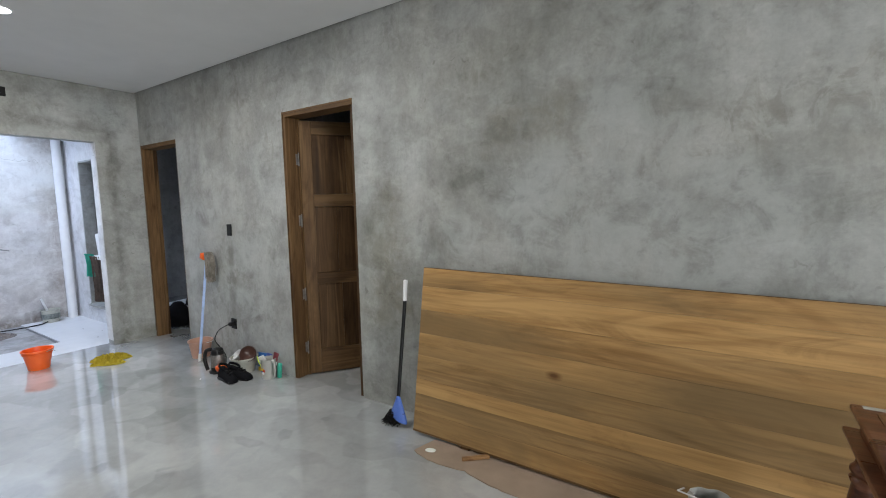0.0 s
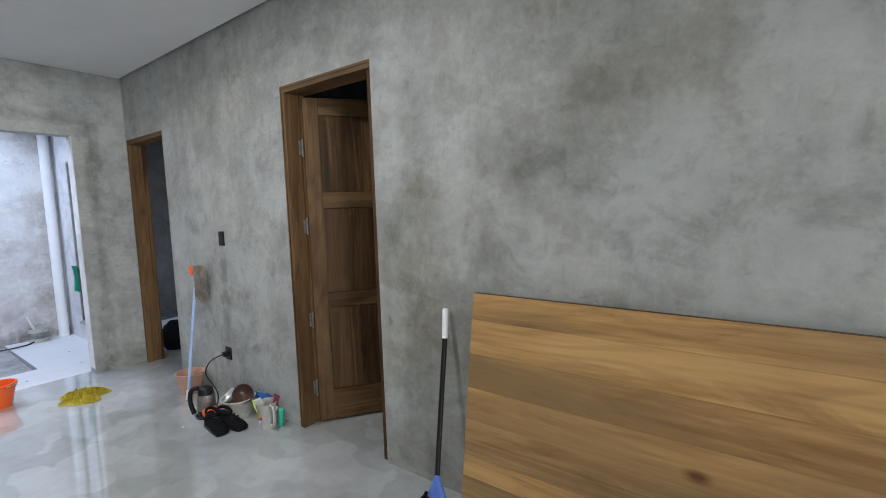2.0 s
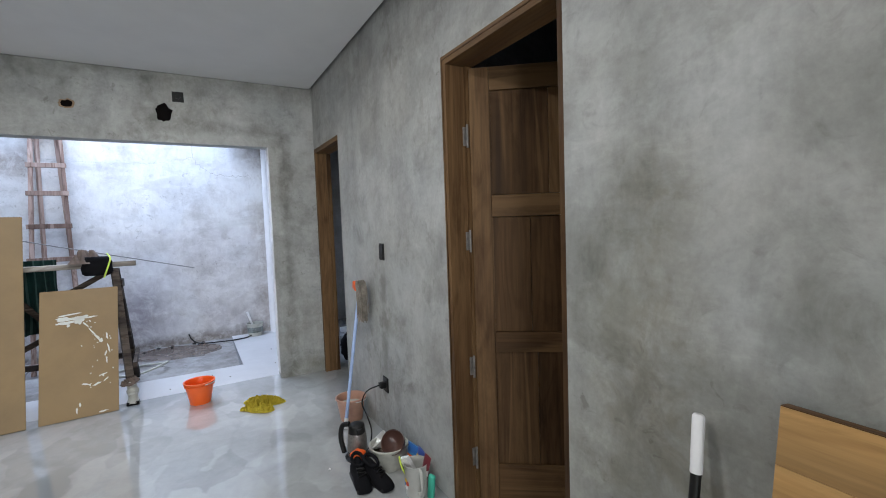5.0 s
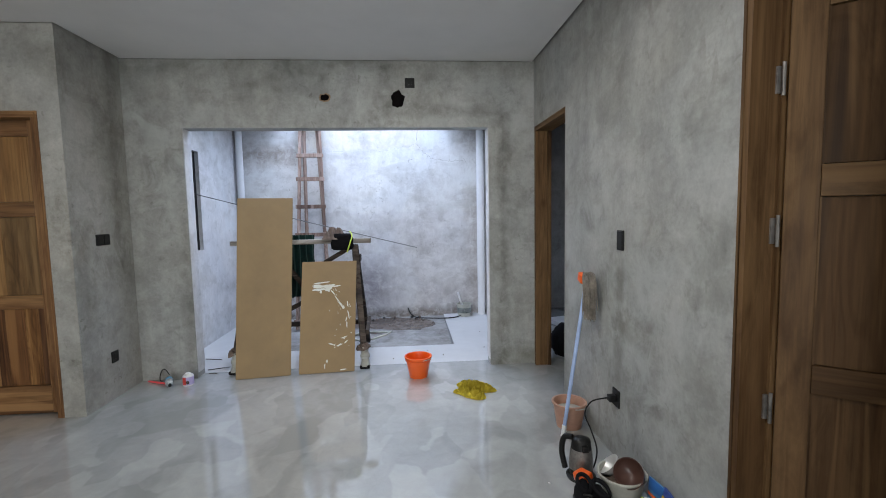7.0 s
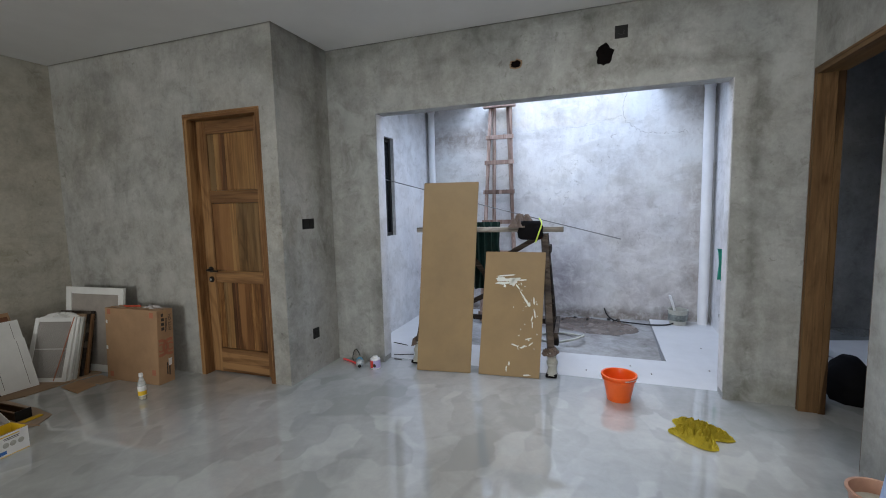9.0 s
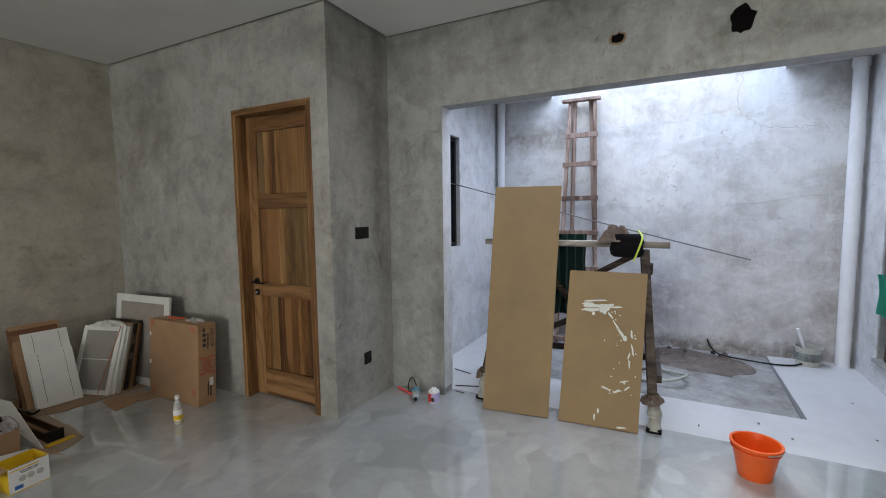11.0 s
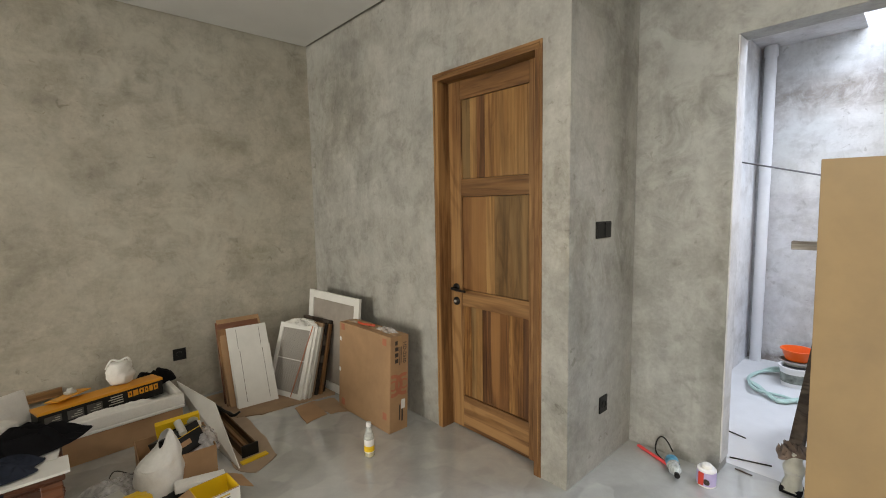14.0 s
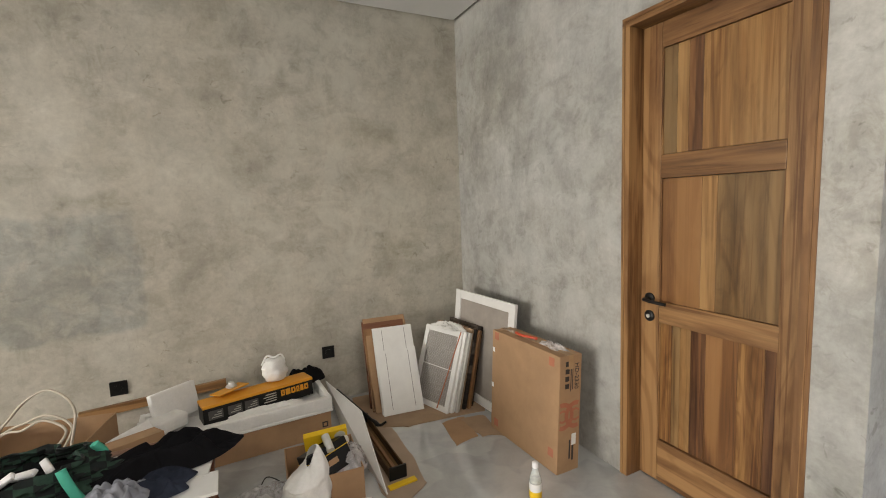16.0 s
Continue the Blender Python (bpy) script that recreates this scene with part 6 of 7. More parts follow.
for cx, cz in ((-0.112, 0.3), (-0.028, 0.3)):
    for r in (0.072, 0.034):
        bm = bmesh.new()
        add_lathe(bm, [(r, 0), (r, 0.0006), (r * 0.68, 0.0006), (r * 0.68, 0)], 30, cap=False)
        bmesh.ops.delete(bm, geom=[v for v in bm.verts if not -0.143 < cx + v.co.x < -0.002], context="VERTS")
        part("print_ring", bm, M_INKRED, hb, "brick red ring print", False, pose(cx, 0.0004, cz, -90, 0, 0))
part("print_label", boxm(-0.12, -0.09, 0.0015, 0.002, 0.14, 0.2), M_WHITE, hb, "white sticker")
for y, z, a in ((-0.54, 0.58, 8), (-0.05, 0.1, 0), (-0.06, 0.57, 0), (-0.53, 0.05, 0)):
    part("print_mark", boxm(0.0004, 0.001, y - 0.02, y + 0.02, z - 0.022, z + 0.022), M_INKRED, hb)
for y, z in ((-0.57, 0.49), (-0.575, 0.27)):
    part("torn_patch", boxm(0.0004, 0.001, y - 0.008, y + 0.012, z - 0.012, z + 0.016), M_FOAM, hb)
tagged(part("pliers", tube(smooth_line([(-0.05, -0.42, 0.625), (-0.04, -0.36, 0.627), (-0.05, -0.3, 0.63), (-0.07, -0.26, 0.627)], 4), 0.008, 8), M_REDTOOL, None, "", True, CM), "red-handled tool lying on the carton", "tool")
tagged(part("plastic_wrap", cloth_heap(0.035, 0.1, 0.03, 23.0, 18, 0.5), M_WRAP, None, "", True, CM @ pose(-0.075, -0.15, 0.612)), "crumpled clear wrap on the carton", "wrap")

bo = thing("juice_bottle", "small clear bottle with yellow label and white cap", "bottle", pose(-4.55, -2.05, 0))
part("body", lathe([(0.024, 0), (0.028, 0.006), (0.028, 0.11), (0.025, 0.13), (0.013, 0.165), (0.012, 0.178)], 24), M_BOTTLE, bo, "", True)
part("juice", lathe([(0.026, 0.004), (0.026, 0.09), (0.001, 0.09)], 24), mat_plain("yellow_juice", (0.7, 0.55, 0.12), 0.2), bo, "", True)
part("label", lathe([(0.0286, 0.03), (0.0286, 0.105)], 24, cap=False), M_PVC, bo, "", True)
part("label_print", lathe([(0.029, 0.035), (0.029, 0.068)], 24, cap=False), M_YELLOW, bo, "yellow print", True)
part("cap", lathe([(0.0145, 0.176), (0.0145, 0.197), (0.012, 0.2)], 20), M_PVC, bo, "", True)

# long carton with foam tray and stove box
lc = thing("carton", "long low brown carton along the wall", "carton", pose(-3.86, -3.15, 0, 0, 0, 3), "cartons")
part("body", boxm(0, 1.0, -0.36, 0, 0, 0.155, bevel=0.004), M_CARD, lc)
part("print_mark", boxm(0.02, 0.055, 0.0004, 0.001, 0.06, 0.095), M_INK, lc, "small square print")
part("print_mark", boxm(0.028, 0.047, 0.0011, 0.0015, 0.068, 0.087), M_CARD, lc)
ft = thing("foam_tray", "white foam packing tray on the carton", "packing tray", pose(-3.87, -3.145, 0.156, 0, 0, 3))
part("tray", boxes((0, 1.0, -0.38, 0.01, 0, 0.02), (0, 1.0, -0.03, 0.01, 0.02, 0.088), (0, 1.0, -0.38, -0.345, 0.02, 0.088), (0, 0.03, -0.345, -0.03, 0.02, 0.088), (0.97, 1.0, -0.345, -0.03, 0.02, 0.088), bevel=0.005), M_FOAM, ft, "", True)
part("plastic_liner", cloth_heap(0.24, 0.06, 0.03, 41.0, 30, 0.4), M_FOAM, ft, "crumpled white liner", True, pose(0.35, -0.06, 0.07))
M_PANELPRINT = mat_plain("dark_grey_print", (0.07, 0.068, 0.065), 0.4)
sb = thing("stove_box", "orange and black printed stove box", "box", pose(-3.79, -3.31, 0.215, 4, 0, 12))
part("body", boxm(0, 0.62, -0.15, 0, 0, 0.105, bevel=0.003), M_BLACK, sb)
part("lid", boxm(-0.002, 0.622, -0.152, 0.002, 0.092, 0.108, bevel=0.002), M_STOVE, sb, "orange printed top")
for k, (x, w) in enumerate(((0.03, 0.024), (0.06, 0.02), (0.086, 0.018), (0.11, 0.026), (0.142, 0.028), (0.176, 0.022))):
    part("print_bar", boxm(x, x + w, 0.0004, 0.0014, 0.045, 0.08), M_STOVE, sb, "orange printed mark")
    if k in (0, 2, 3, 5):
        part("print_gap", boxm(x + w * 0.35, x + w * 0.65, 0.0015, 0.0018, 0.055, 0.07), M_BLACK, sb)
for k in range(4):
    part("print_bar", boxm(0.225, 0.3 - 0.012 * (k % 2), 0.0004, 0.001, 0.03 + 0.014 * k, 0.036 + 0.014 * k), M_GREYBKT, sb)
for x in (0.33, 0.42, 0.52):
    part("print_panel", boxm(x, x + 0.075, 0.0004, 0.001, 0.025, 0.075), M_PANELPRINT, sb, "grey printed picture panel")
    for k in range(3):
        part("print_bar", boxm(x + 0.008, x + 0.06 - 0.015 * k, 0.0011, 0.0015, 0.035 + 0.012 * k, 0.039 + 0.012 * k), M_GREYBKT, sb)
tagged(part("card_flap", boxm(-0.09, 0.09, -0.06, 0.06, 0, 0.006, bevel=0.001), M_STOVE, None, "", False, pose(-3.32, -3.36, 0.33, 10, 3, 30)), "orange card flap on the stove box", "card")
tagged(part("metal_fitting", lathe([(0.03, 0), (0.032, 0.008), (0.018, 0.014), (0.014, 0.03)], 18), M_STEEL, None, "", True, pose(-3.33, -3.38, 0.338)), "small metal fitting on the orange card", "fitting")
pb1 = thing("plastic_bag", "small tied white plastic bag on the stove box", "bag", pose(-3.58, -3.4, 0.327), "plastic bags")
part("sack", bag_mesh(0.066, 0.055, 0.13, 71.0, 40, 18, 0.8, 0.14), M_FOAM, pb1, "", True)
part("ears", tube(smooth_line([(-0.06, 0, 0.12), (-0.04, 0.01, 0.155), (0.0, 0, 0.14), (0.04, -0.01, 0.15), (0.075, 0, 0.1)], 5), 0.006, 6), M_FOAM, pb1, "", True)
tagged(part("black_bag", cloth_heap(0.13, 0.08, 0.13, 81.0, 48, 0.1, 0.55), M_BLACKCLOTH, None, "", True, pose(-3.78, -3.5, 0.235, 0, 0, 15)), "crumpled black plastic bag behind the stove box", "bag")
fb = thing("foam_block", "white foam corner block standing on the tray", "foam block", pose(-3.16, -3.42, 0.225, 0, 0, 36), "foam blocks")
part("upright", boxm(0, 0.25, -0.045, 0.0, 0, 0.18, bevel=0.008), M_FOAM, fb, "", True, pose(0, 0, 0, 14, 0, 0))
part("foot", boxm(0.13, 0.33, -0.05, 0.09, -0.01, 0.06, bevel=0.012), M_FOAM, fb, "", True)
tagged(part("foam_wedge", boxm(-0.1, 0.1, -0.03, 0.03, 0, 0.16, bevel=0.008), M_FOAM, None, "", True, pose(-2.93, -2.98, 0.21, 30, 0, 50)), "white foam offcut behind the chest", "foam block", "foam blocks")
tagged(part("wall_batten", beam((-3.3, -3.58, 0.3), (-2.55, -3.58, 0.26), 0.03, 0.05), M_TEAK[0]), "thin pale batten against the wall", "batten")

# white sheet, tool case and level beside the carton
def quad_sheet(name, label, category, corners, t, material):
    bm = bmesh.new()
    q4 = [Vector(c) for c in corners]
    nn = (q4[1] - q4[0]).cross(q4[3] - q4[0]).normalized()
    nn = nn if nn.z > 0 else -nn
    a, b = [bm.verts.new(c + nn * t) for c in q4], [bm.verts.new(c) for c in q4]
    bm.faces.new(a), bm.faces.new(b[::-1])
    for i in range(4):
        bm.faces.new((a[i], b[i], b[(i + 1) % 4], a[(i + 1) % 4]))
    return tagged(part(name, bm, material), label, category)


quad_sheet("white_sheet", "thin white laminated sheet standing aslant on its edge", "sheet", [(-3.9, -3.45, 0.225), (-4.0, -2.95, 0.2), (-3.97, -2.43, 0.002), (-3.93, -3.15, 0.002)], 0.006, M_WHITE)
tc = thing("tool_case", "long open brown and black tool case", "case", pose(-4.055, -2.53, 0.012, 0, 0, 181) @ Matrix.Diagonal((0.72, 1.0, 0.95, 1)))
part("floor_panel", boxm(-0.055, 0.055, 0.0, 0.62, 0, 0.008), M_TEAKD[1], tc)
for a, b in ((-0.06, -0.05), (0.05, 0.06)):
    part("side", boxm(a, b, 0.0, 0.62, 0, 0.055, bevel=0.002), M_TEAKD[1], tc)
for a, b in ((-0.012, 0.0), (0.62, 0.632)):
    part("end_panel", boxm(-0.064, 0.064, a, b, -0.004, 0.068, bevel=0.003), M_BLACK, tc, "black end panel")
part("insert_bar", boxm(-0.012, 0.012, 0.02, 0.6, 0.009, 0.03, bevel=0.003), M_TEAK[1], tc)
tagged(part("spirit_level", boxm(-0.075, 0.075, -0.018, 0.018, 0, 0.01, bevel=0.003), M_YELLOW, None, "", False, pose(-4.06, -2.475, 0.006, 0, 0, 5)), "yellow strip beside the tool case", "level")
flat_sheet("cardboard_sheet", "folded card under the tool case", "cardboard", [(-3.95, -2.45), (-4.02, -2.34), (-4.17, -2.43), (-4.2, -2.7), (-4.2, -3.15), (-4.0, -3.1)], 0.0016, M_CARD_GREY, 0.004, 0.02)
tagged(part("black_tripod", tube(smooth_line([(-3.96, -3.42, 0.16), (-4.02, -3.25, 0.12), (-4.08, -3.1, 0.075), (-4.12, -3.02, 0.05), (-4.16, -3.0, 0.07)], 5), [0.009] * 12 + [0.014, 0.017, 0.014, 0.01, 0.009, 0.009, 0.008, 0.007, 0.007], 8), M_BLACK, None, "", True), "folded black rod with a hooked end", "rod")


# open carton with power-tool boxes
def open_carton(name, label, m, w, d, h, mat, flap=0.08, inner=None, outer=None, angles=(60, 35, 110, 20)):
    t = thing(name, label, "carton", m, "cartons")
    w2, d2, k = w / 2, d / 2, 0.004
    part("floor_panel", boxm(-w2, w2, -d2, d2, 0, k), mat, t)
    part("wall", boxm(-w2, w2, d2 - k, d2, k, h), outer or mat, t)
    part("wall", boxm(-w2, w2, -d2, -d2 + k, k, h), mat, t)
    part("wall", boxm(-w2, -w2 + k, -d2 + k, d2 - k, k, h), mat, t)
    part("wall", boxm(w2 - k, w2, -d2 + k, d2 - k, k, h), inner or mat, t)
    for (x, y, rz, ln), a in zip(((0, d2, 0, w), (0, -d2, 180, w), (-w2, 0, 90, d), (w2, 0, -90, d)), angles):
        if a:
            part("flap", boxm(-ln / 2 + 0.004, ln / 2 - 0.004, 0, flap, -0.0015, 0.0015), M_CARD, t, "", False, pose(x, y, h, 0, 0, rz) @ pose(0, 0, 0, -a + 40, 0, 0))
    return t


open_carton("carton", "open brown carton holding tool boxes", pose(-3.7, -2.58, 0, 0, 0, -4), 0.33, 0.32, 0.2, M_CARD, 0.06, angles=(0, 0, 0, 0))
yc = thing("tool_box", "yellow and black printed tool box standing in the carton", "box", pose(-3.74, -2.62, 0.12, -18, 4, -8))
part("body", boxm(-0.1, 0.1, -0.03, 0.0, 0, 0.22, bevel=0.004), M_YELLOW, yc)
part("print_disc", lathe([(0.085, 0), (0.084, 0.001), (0.001, 0.001)], 30, cap=False), M_BLACK, yc, "black round print", False, pose(-0.01, 0.0004, 0.09, -90, 0, 0))
part("badge", lathe([(0.026, 0), (0.025, 0.0016), (0.001, 0.0016)], 24, cap=False), M_GREYBKT, yc, "grey round badge", False, pose(-0.065, 0.0004, 0.185, -90, 0, 0))
kb = thing("black_box", "black gift box with a metal tube on it", "box", pose(-3.72, -2.5, 0.165, 24, 8, 20) @ Matrix.Scale(1.25, 4))
part("body", boxm(-0.075, 0.075, -0.06, 0.06, 0, 0.1, bevel=0.004), M_BLACK, kb)
part("stripe", boxm(-0.077, 0.077, -0.062, 0.062, 0.07, 0.073), M_YELLOW, kb, "thin gold line")
part("mark", boxm(-0.02, 0.02, 0.0605, 0.0612, 0.03, 0.05), M_CARD, kb)
tagged(part("metal_tube", tube([(-3.72, -2.46, 0.29), (-3.71, -2.53, 0.33)], 0.018, 16), M_STEEL, None, "", True), "short chrome tube on the black box", "tube")
tagged(part("wall_bracket", lathe([(0.03, 0), (0.033, 0.006), (0.02, 0.012), (0.014, 0.012), (0.013, 0.0)], 22, cap=False), M_STEEL, None, "", True, pose(-3.79, -2.55, 0.275, -50, 0, 0)), "round chrome flange in the carton", "flange")
tagged(part("bubble_wrap", bag_mesh(0.075, 0.085, 0.14, 91.0, 26, 14, 0.6, 0.25), M_WRAP, None, "", True, pose(-3.81, -2.53, 0.11)), "crumpled clear wrap in the carton", "wrap")
wbag = thing("plastic_bag", "full white plastic carrier bag tied at the top", "bag", pose(-3.6, -2.42, 0, 0, 0, 200), "plastic bags")
bm = bag_mesh(0.094, 0.08, 0.37, 101.0, 56, 34, 0.3, 0.1)
bmesh.ops.delete(bm, geom=[f for f in bm.faces if len(f.verts) > 4 and f.calc_center_median().z > 0.1], context="FACES")
for v in bm.verts:
    u2 = max(0, v.co.z - 0.2) / 0.2
    v.co.z -= u2 * 0.11 * min(1, max(0, (0.045 - v.co.x) / 0.075))
    v.co.x += 0.035 * u2
    v.co.y += 0.012 * math.sin(v.co.z * 40 + v.co.x * 30) * u2
bmesh.ops.solidify(bm, geom=bm.faces[:], thickness=0.0015)
part("sack", bm, M_FOAM, wbag, "", True)
part("contents", cloth_heap(0.07, 0.06, 0.05, 63.0, 18), M_FOAM, wbag, "", True, pose(0, 0, 0.15))
tagged(part("foam_strip", boxm(-0.11, 0.11, -0.035, 0.035, 0, 0.035, bevel=0.006), M_FOAM, None, "", True, pose(-3.745, -2.31, 0.075, 0, -6, -6)), "short white foam strip in front of the carton", "foam block", "foam blocks")
tagged(part("black_case", boxm(-0.14, 0.14, -0.05, 0.05, 0, 0.075, bevel=0.015), M_BLACK, None, "", True, pose(-3.68, -2.315, 0, 0, 0, -4)), "low black case on the floor", "case")
yb = open_carton("bulb_carton", "open yellow and white printed carton", pose(-3.765, -2.14, 0, 0, 0, 4), 0.17, 0.15, 0.135, M_YELLOW, 0.075, M_YELLOW, M_WHITE, (165, 120, 70, 62))
for x, w, z, h, mm in ((0.0, 0.12, 0.115, 0.006, M_YELLOW), (0.02, 0.08, 0.102, 0.004, M_INK), (0.02, 0.07, 0.094, 0.003, M_INK)):
    part("print_bar", boxm(-x - w / 2 + 0.02, -x + w / 2 + 0.02, 0.0752, 0.0758, z, z + h), mm, yb)
for x in (0.03, -0.005, -0.045):
    part("print_picture", lathe([(0.016, 0), (0.015, 0.0006), (0.001, 0.0006)], 18, cap=False), M_GREYBKT, yb, "grey round printed picture", False, pose(x, 0.0752, 0.065, -90, 0, 0))
part("print_patch", boxm(0.03, 0.065, 0.0752, 0.0758, 0.015, 0.035), M_PIPE, yb, "blue printed patch")
ybag = thing("printed_bag", "bulging yellow and white printed plastic bag", "bag", pose(-3.455, -2.2, 0, 0, 0, 8))
bm = boxm(-0.09, 0.09, -0.07, 0.07, 0.0, 0.2)
bmesh.ops.subdivide_edges(bm, edges=bm.edges[:], cuts=15, use_grid_fill=True)
for v in bm.verts:
    u, w, q = v.co.x / 0.09, v.co.y / 0.07, v.co.z / 0.2
    full = 1 + 0.1 * (1 - u * u) * (1 - (2 * q - 1) ** 2)
    v.co.x *= (1 - 0.12 * q * q) * (1 - 0.08 * w * w)
    v.co.y *= full * (1 - 0.25 * q ** 3) * (1 - 0.08 * u * u)
    v.co.z *= 1 - 0.1 * u * u - 0.04 * w * w
    crease = noise.noise(v.co * 26 + Vector((7, 3, 1))) + 0.5 * noise.noise(v.co * 60)
    v.co += Vector((u, w, 0)) * 0.006 * crease
    v.co.z = max(0.001, v.co.z + 0.01 * crease * q)
for f in bm.faces:
    f.material_index = 1 if f.calc_center_median().x > 0.066 else 0
part("sack", bm, [M_YELLOW, M_FOAM], ybag, "", True)
part("print_patch", boxm(-0.05, 0.03, 0.0785, 0.08, 0.07, 0.13), mat_plain("ochre_print", (0.5, 0.3, 0.02), 0.5), ybag, "faded ochre print")
tagged(part("grey_box", boxm(-0.09, 0.09, -0.06, 0.06, 0, 0.11, bevel=0.004), M_MUG, None, "", False, pose(-3.37, -2.4, 0, 0, 0, 12)), "pale grey box beside the chest", "box")
tagged(part("red_tin", lathe([(0.045, 0), (0.047, 0.004), (0.047, 0.07), (0.044, 0.075)], 24), M_INKRED, None, "", True, pose(-3.56, -2.27, 0)), "round red tin on the floor", "tin")
tagged(part("flex_lead", tube(smooth_line([(-3.6, -2.22, 0.12), (-3.63, -2.17, 0.06), (-3.6, -2.1, 0.008), (-3.555, -2.08, 0.008), (-3.57, -2.14, 0.06), (-3.6, -2.2, 0.1)], 6), 0.006, 6), M_BLACK, None, "", True), "looped black lead on the floor", "cable")
tagged(part("scrap_wrap", cloth_heap(0.13, 0.1, 0.05, 33.0, 26, 0.6), M_WRAP, None, "", True, pose(-3.45, -2.72, 0.001)), "crumpled clear plastic on the floor", "wrap")
tagged(part("earphone", tube(smooth_line([(-3.42, -2.78, 0.01), (-3.46, -2.82, 0.04), (-3.52, -2.8, 0.01), (-3.55, -2.74, 0.008)], 5), 0.003, 5), M_BLACK, None, "", True), "small black wire on the floor", "cable")

# ---- carved chest and what lies on it ----
CX0, CX1, CY0, CY1, CZ = -3.262, -2.05, -2.66, -2.145, 0.43
ch = thing("carved_chest", "dark red-brown wooden chest carved with flowers", "chest")
part("body", boxm(CX0 + 0.02, CX1 - 0.02, CY0 + 0.02, CY1 - 0.02, 0.05, CZ - 0.03, bevel=0.004), M_CARVED, ch)
part("lid", boxm(CX0, CX1, CY0, CY1, CZ - 0.03, CZ, bevel=0.008), M_CARVED, ch, "", True)
part("plinth", boxm(CX0, CX1, CY0, CY1, 0.0, 0.05, bevel=0.01), M_CARVED, ch, "", True)
for x in (CX0 + 0.022, CX1 - 0.062):
    part("corner_post", boxm(x - 0.012, x + 0.052, CY1 - 0.03, CY1 - 0.008, 0.05, CZ - 0.03, bevel=0.006), M_CARVED, ch, "", True)
part("frieze", boxm(CX0 + 0.07, CX1 - 0.07, CY1 - 0.022, CY1 - 0.012, CZ - 0.08, CZ - 0.045, bevel=0.004), M_CARVED, ch, "", True)


def flower(r, n, seed):
    """A carved rosette: two rings of petals round a boss."""
    bm = bmesh.new()
    for ring, (pr, off, cnt) in enumerate(((0.42, 0.62, n), (0.3, 0.32, n - 2))):
        for k in range(cnt):
            a = math.tau * (k + 0.5 * ring) / cnt
            m = pose(0, 0, 0.006 * ring, 0, 0, math.degrees(a)) @ pose(r * off, 0, 0)
            rows = [[bm.verts.new(m @ Vector((r * pr * u * math.cos(b), r * pr * 0.62 * u * math.sin(b), h))) for b in [math.tau * i / 8 for i in range(8)]] for u, h in ((1, 0), (0.8, 0.006), (0.35, 0.003))]
            for p, q2 in zip(rows, rows[1:]):
                for i in range(8):
                    bm.faces.new((p[i], p[(i + 1) % 8], q2[(i + 1) % 8], q2[i]))
            bm.faces.new(rows[-1])
    add_lathe(bm, [(r * 0.2, 0.006), (r * 0.16, 0.014), (0.001, 0.017)], 10, cap=False)
    return mesh_of("carved_flower", bm, M_CARVED, True)


def leaf_scroll(r, turns, flip):
    """One carved tendril that winds inwards."""
    pts = []
    for k in range(26):
        a = flip * math.tau * turns * k / 25
        q = r * (1 - 0.8 * k / 25)
        pts.append(Vector((q * math.cos(a), q * math.sin(a), 0.003 + 0.003 * math.sin(k * 0.5))))
    bm = bmesh.new()
    add_tube(bm, pts, [0.0035 + 0.0035 * math.sin(math.pi * k / 25) for k in range(26)], 6)
    return mesh_of("carved_scroll", bm, M_CARVED, True)


fl, sc_ = [flower(0.05, 9, 0), flower(0.036, 7, 1)], [leaf_scroll(0.032, 1.6, 1), leaf_scroll(0.028, 1.3, -1)]
k = 0
for col in range(13):
    for row in range(3):
        x = CX0 + 0.115 + col * 0.082
        z = 0.095 + row * 0.095 + (0.014 if col % 2 else -0.01)
        o = new("carved_flower", fl[(col + row) % 2])
        o.parent, o.matrix_basis = ch, pose(x, CY1 - 0.02, z, -90, 25 * k, 0)
        k += 1
        o = new("carved_scroll", sc_[k % 2])
        o.parent, o.matrix_basis = ch, pose(x + 0.041, CY1 - 0.02, z + 0.046 * (1 if row % 2 else -0.6), -90, 40 * k, 0)
        o = new("carved_scroll", sc_[(k + 1) % 2])
        o.parent, o.matrix_basis = ch, pose(x + 0.03, CY1 - 0.019, z - 0.04, -90, 75 * k, 0)
for row in range(3):
    o = new("carved_flower", fl[row % 2])
    o.parent, o.matrix_basis = ch, pose(CX0 + 0.019, CY1 - 0.13 - 0.11 * row, 0.2 + 0.04 * (row % 2), 0, -90, 0)
tagged(part("white_board", boxm(CX0 - 0.015, CX1 - 0.1, CY1 - 0.13, CY1 + 0.012, CZ + 0.001, CZ + 0.012, bevel=0.002), M_WHITE, None, "", False, pose(0, 0, 0)), "white laminated board lying on the chest", "board", "white boards")
tagged(part("white_board", boxm(-0.2, 0.2, -0.14, 0.14, 0, 0.012, bevel=0.002), M_WHITE, None, "", False, pose(-3.06, -2.42, CZ + 0.002, 0, 0, -6)), "second white board lying on the chest", "board", "white boards")
tagged(part("black_shirt", cloth_heap(0.26, 0.11, 0.1, 121.0, 72, 0.5, 1.1), M_BLACKCLOTH, None, "", True, pose(-3.12, -2.42, CZ + 0.018, 0, 0, 20)), "crumpled black shirt on the chest", "shirt")
tagged(part("jeans", cloth_heap(0.2, 0.08, 0.075, 133.0, 72, 0.35, 1.0), M_DENIM, None, "", True, pose(-3.02, -2.22, CZ + 0.018, 0, 0, 10)), "crumpled blue jeans on the chest", "jeans")
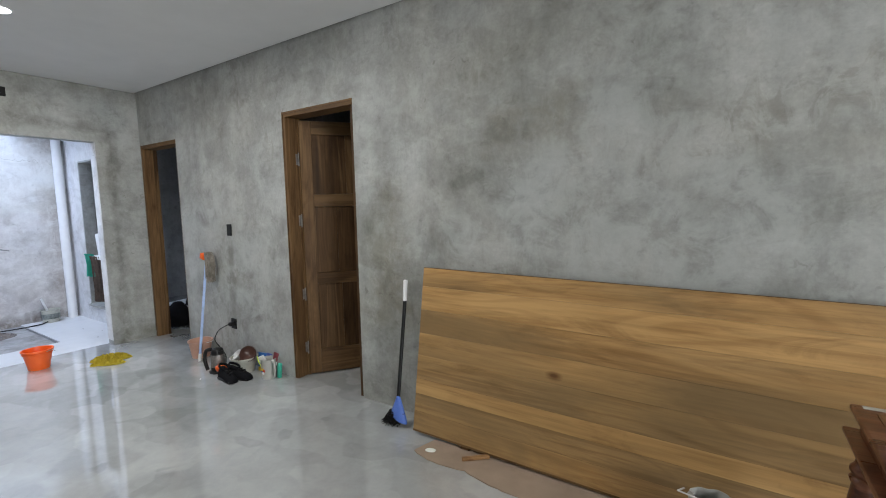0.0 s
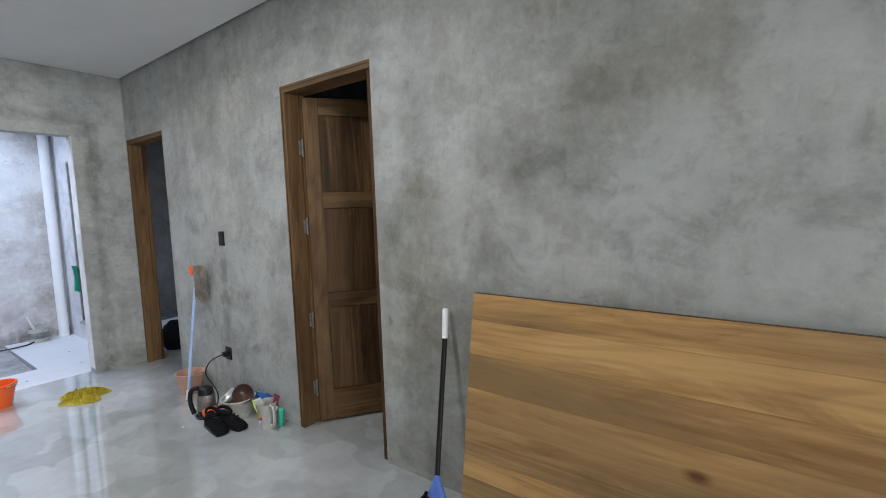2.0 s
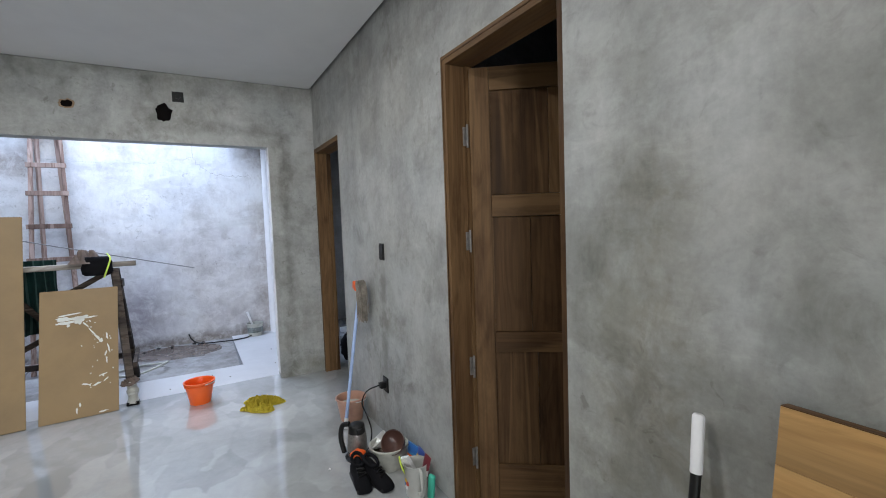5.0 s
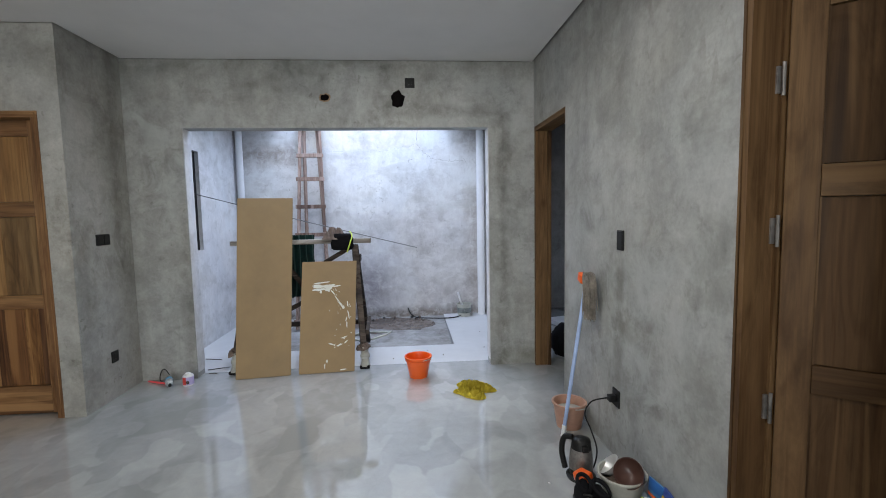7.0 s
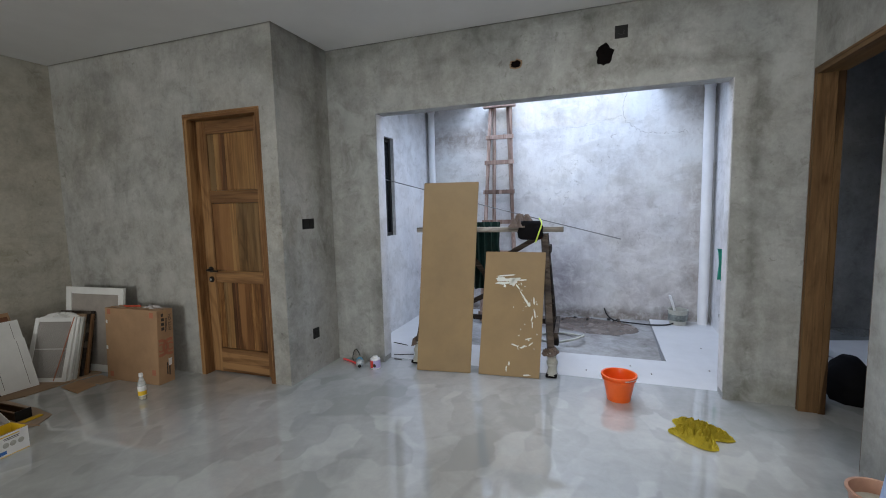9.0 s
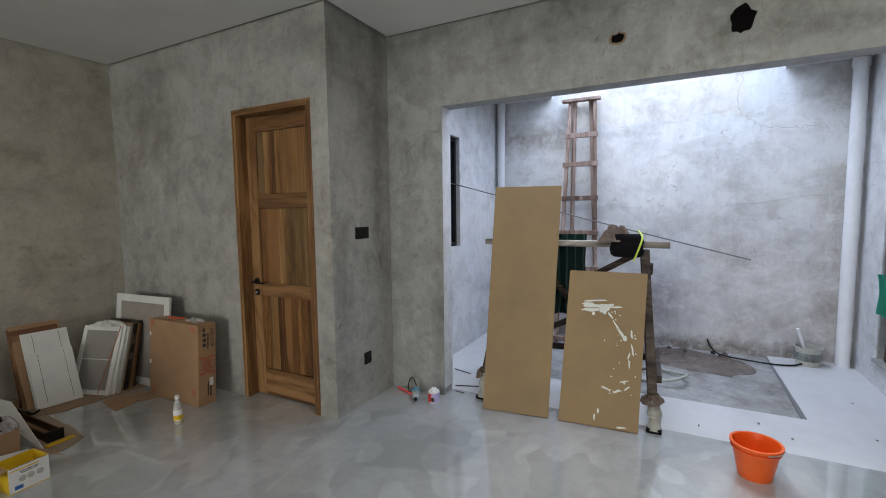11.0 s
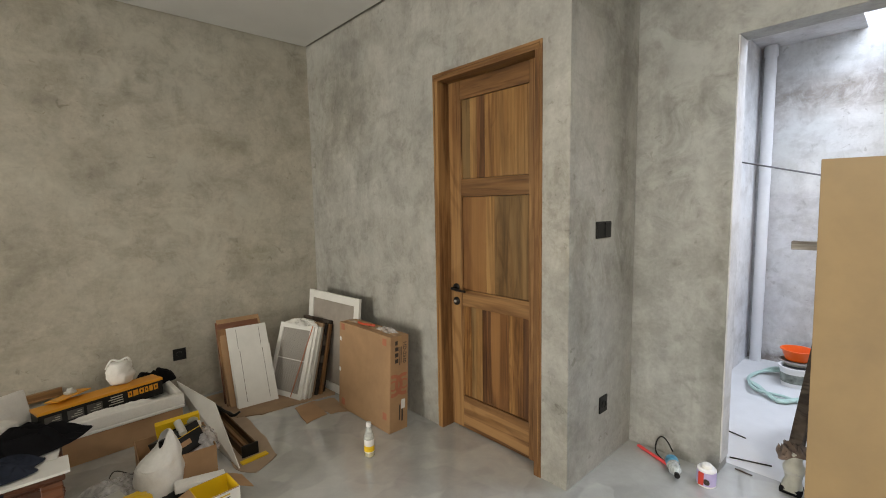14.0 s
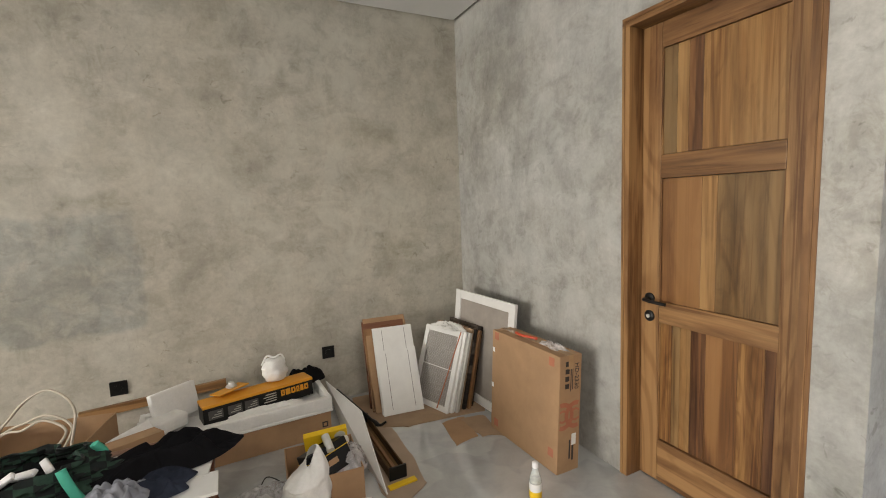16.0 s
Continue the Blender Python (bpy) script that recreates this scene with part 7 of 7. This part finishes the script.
tagged(part("grey_cloth", cloth_heap(0.11, 0.06, 0.06, 137.0, 56, 0.4, 1.1), mat_plain("grey_cotton", (0.2, 0.21, 0.24), 0.95, vary=0.3, relief=0.3), None, "", True, pose(-2.99, -2.19, CZ + 0.05, -6, 0, -10)), "grey cloth folded into the jeans", "cloth")
hanging_cloth("trouser_leg", "blue cloth hanging over the chest edge", "cloth", pose(-3.02, CY1 + 0.012, CZ + 0.02, 0, 0, 180), 0.17, 0.075, M_DENIM, 9.0, 26, fold=0.006)

cb = thing("checked_bag", "open dark green checked bag with teal straps", "bag", pose(-2.7, -2.36, CZ + 0.014, 0, 0, 14) @ Matrix.Diagonal((1, 1, 0.82, 1)))
M_CHECK, nt, b = shader("green_checked_cloth", 0.95)
v = coords(nt)
chk = nt.nodes.new("ShaderNodeTexChecker")
chk.inputs["Scale"].default_value = 22
nt.links.new(v, chk.inputs["Vector"])
chk.inputs["Color1"].default_value, chk.inputs["Color2"].default_value = (0.02, 0.05, 0.035, 1), (0.008, 0.012, 0.012, 1)
nt.links.new(blend(nt, "MULTIPLY", 0.7, chk.outputs["Color"], ramp(nt, tex_noise(nt, v, 30, 5), (0.3, (0.4,)), (0.7, (1.3,)))), b.inputs["Base Color"])
bm = bag_mesh(0.22, 0.15, 0.17, 141.0, 64, 22, 0.8, 0.34)
bmesh.ops.delete(bm, geom=[f for f in bm.faces if len(f.verts) > 4 and f.calc_center_median().z > 0.1], context="FACES")
bmesh.ops.solidify(bm, geom=bm.faces[:], thickness=0.006)
part("body", bm, M_CHECK, cb, "", True)
part("lining", cloth_heap(0.17, 0.11, 0.05, 151.0, 24, 0.3), M_BLACKCLOTH, cb, "", True, pose(0, 0, 0.09))
for a, bseed in ((0.55, 1), (-0.5, 2), (1.6, 3)):
    part("strap", tube(smooth_line([(0.2 * math.cos(a + 1.6), 0.15 * math.sin(a + 1.6), 0.17), (0.225 * math.cos(a + 1.6), 0.17 * math.sin(a + 1.6), 0.12), (0.23 * math.cos(a + 1.7), 0.18 * math.sin(a + 1.7), 0.05), (0.25 * math.cos(a + 1.8), 0.18 * math.sin(a + 1.8), 0.008)], 5), 0.016, 6), M_TEAL, cb, "teal webbing strap", True)
for k in range(3):
    tagged(part("charger", boxm(-0.012, 0.012, -0.05, 0.05, 0, 0.016, bevel=0.006), M_PVC, None, "", True, pose(-2.78 + 0.05 * k, -2.36 + 0.03 * k, CZ + 0.13, 20 * k, 30, 25 + 40 * k)), "small white charger in the checked bag", "charger", "chargers")

# carton, cables and card behind the chest
open_carton("carton", "open empty brown carton behind the chest", pose(-2.5, -2.98, 0.0, 0, 0, -12), 0.52, 0.5, 0.4, M_CARD, 0.12, angles=(0, 0, 0, 0))
tagged(part("small_carton", boxm(-0.11, 0.11, -0.08, 0.08, 0, 0.12, bevel=0.003), M_CARD, None, "", False, pose(-2.93, -2.8, 0.28, 12, 0, 22)), "small brown carton tipped behind the chest", "carton", "cartons")
tagged(part("storage_box", boxm(-0.1, 0.2, -0.1, 0.14, 0, 0.27, bevel=0.004), M_CARD_D, None, "", False, pose(-2.97, -2.92, 0, 0, 0, 3)), "closed brown carton behind the chest", "carton", "cartons")
M_CREAM = mat_plain("cream_cable", (0.42, 0.37, 0.3), 0.5)
for k, (h, r, o) in enumerate(((0.22, 0.16, 0.0), (0.11, 0.2, 0.03), (0.09, 0.17, 0.07))):
    tagged(part("white_cable", tube(smooth_line([(-2.73 + o, -2.75, 0.43), (-2.74 + o * 0.5, -2.82, 0.43 + h * 0.7), (-2.63 + o * 0.5, -2.95, 0.42 + h), (-2.51, -3.05 + o, 0.4 + h * 0.8), (-2.41, -3.1, 0.4 + 0.3 * h), (-2.33 + r * 0.2, -3.1, 0.36)], 6), 0.0055, 6), M_CREAM, None, "", True), "loop of stiff cream cable", "cable", "cream cables")
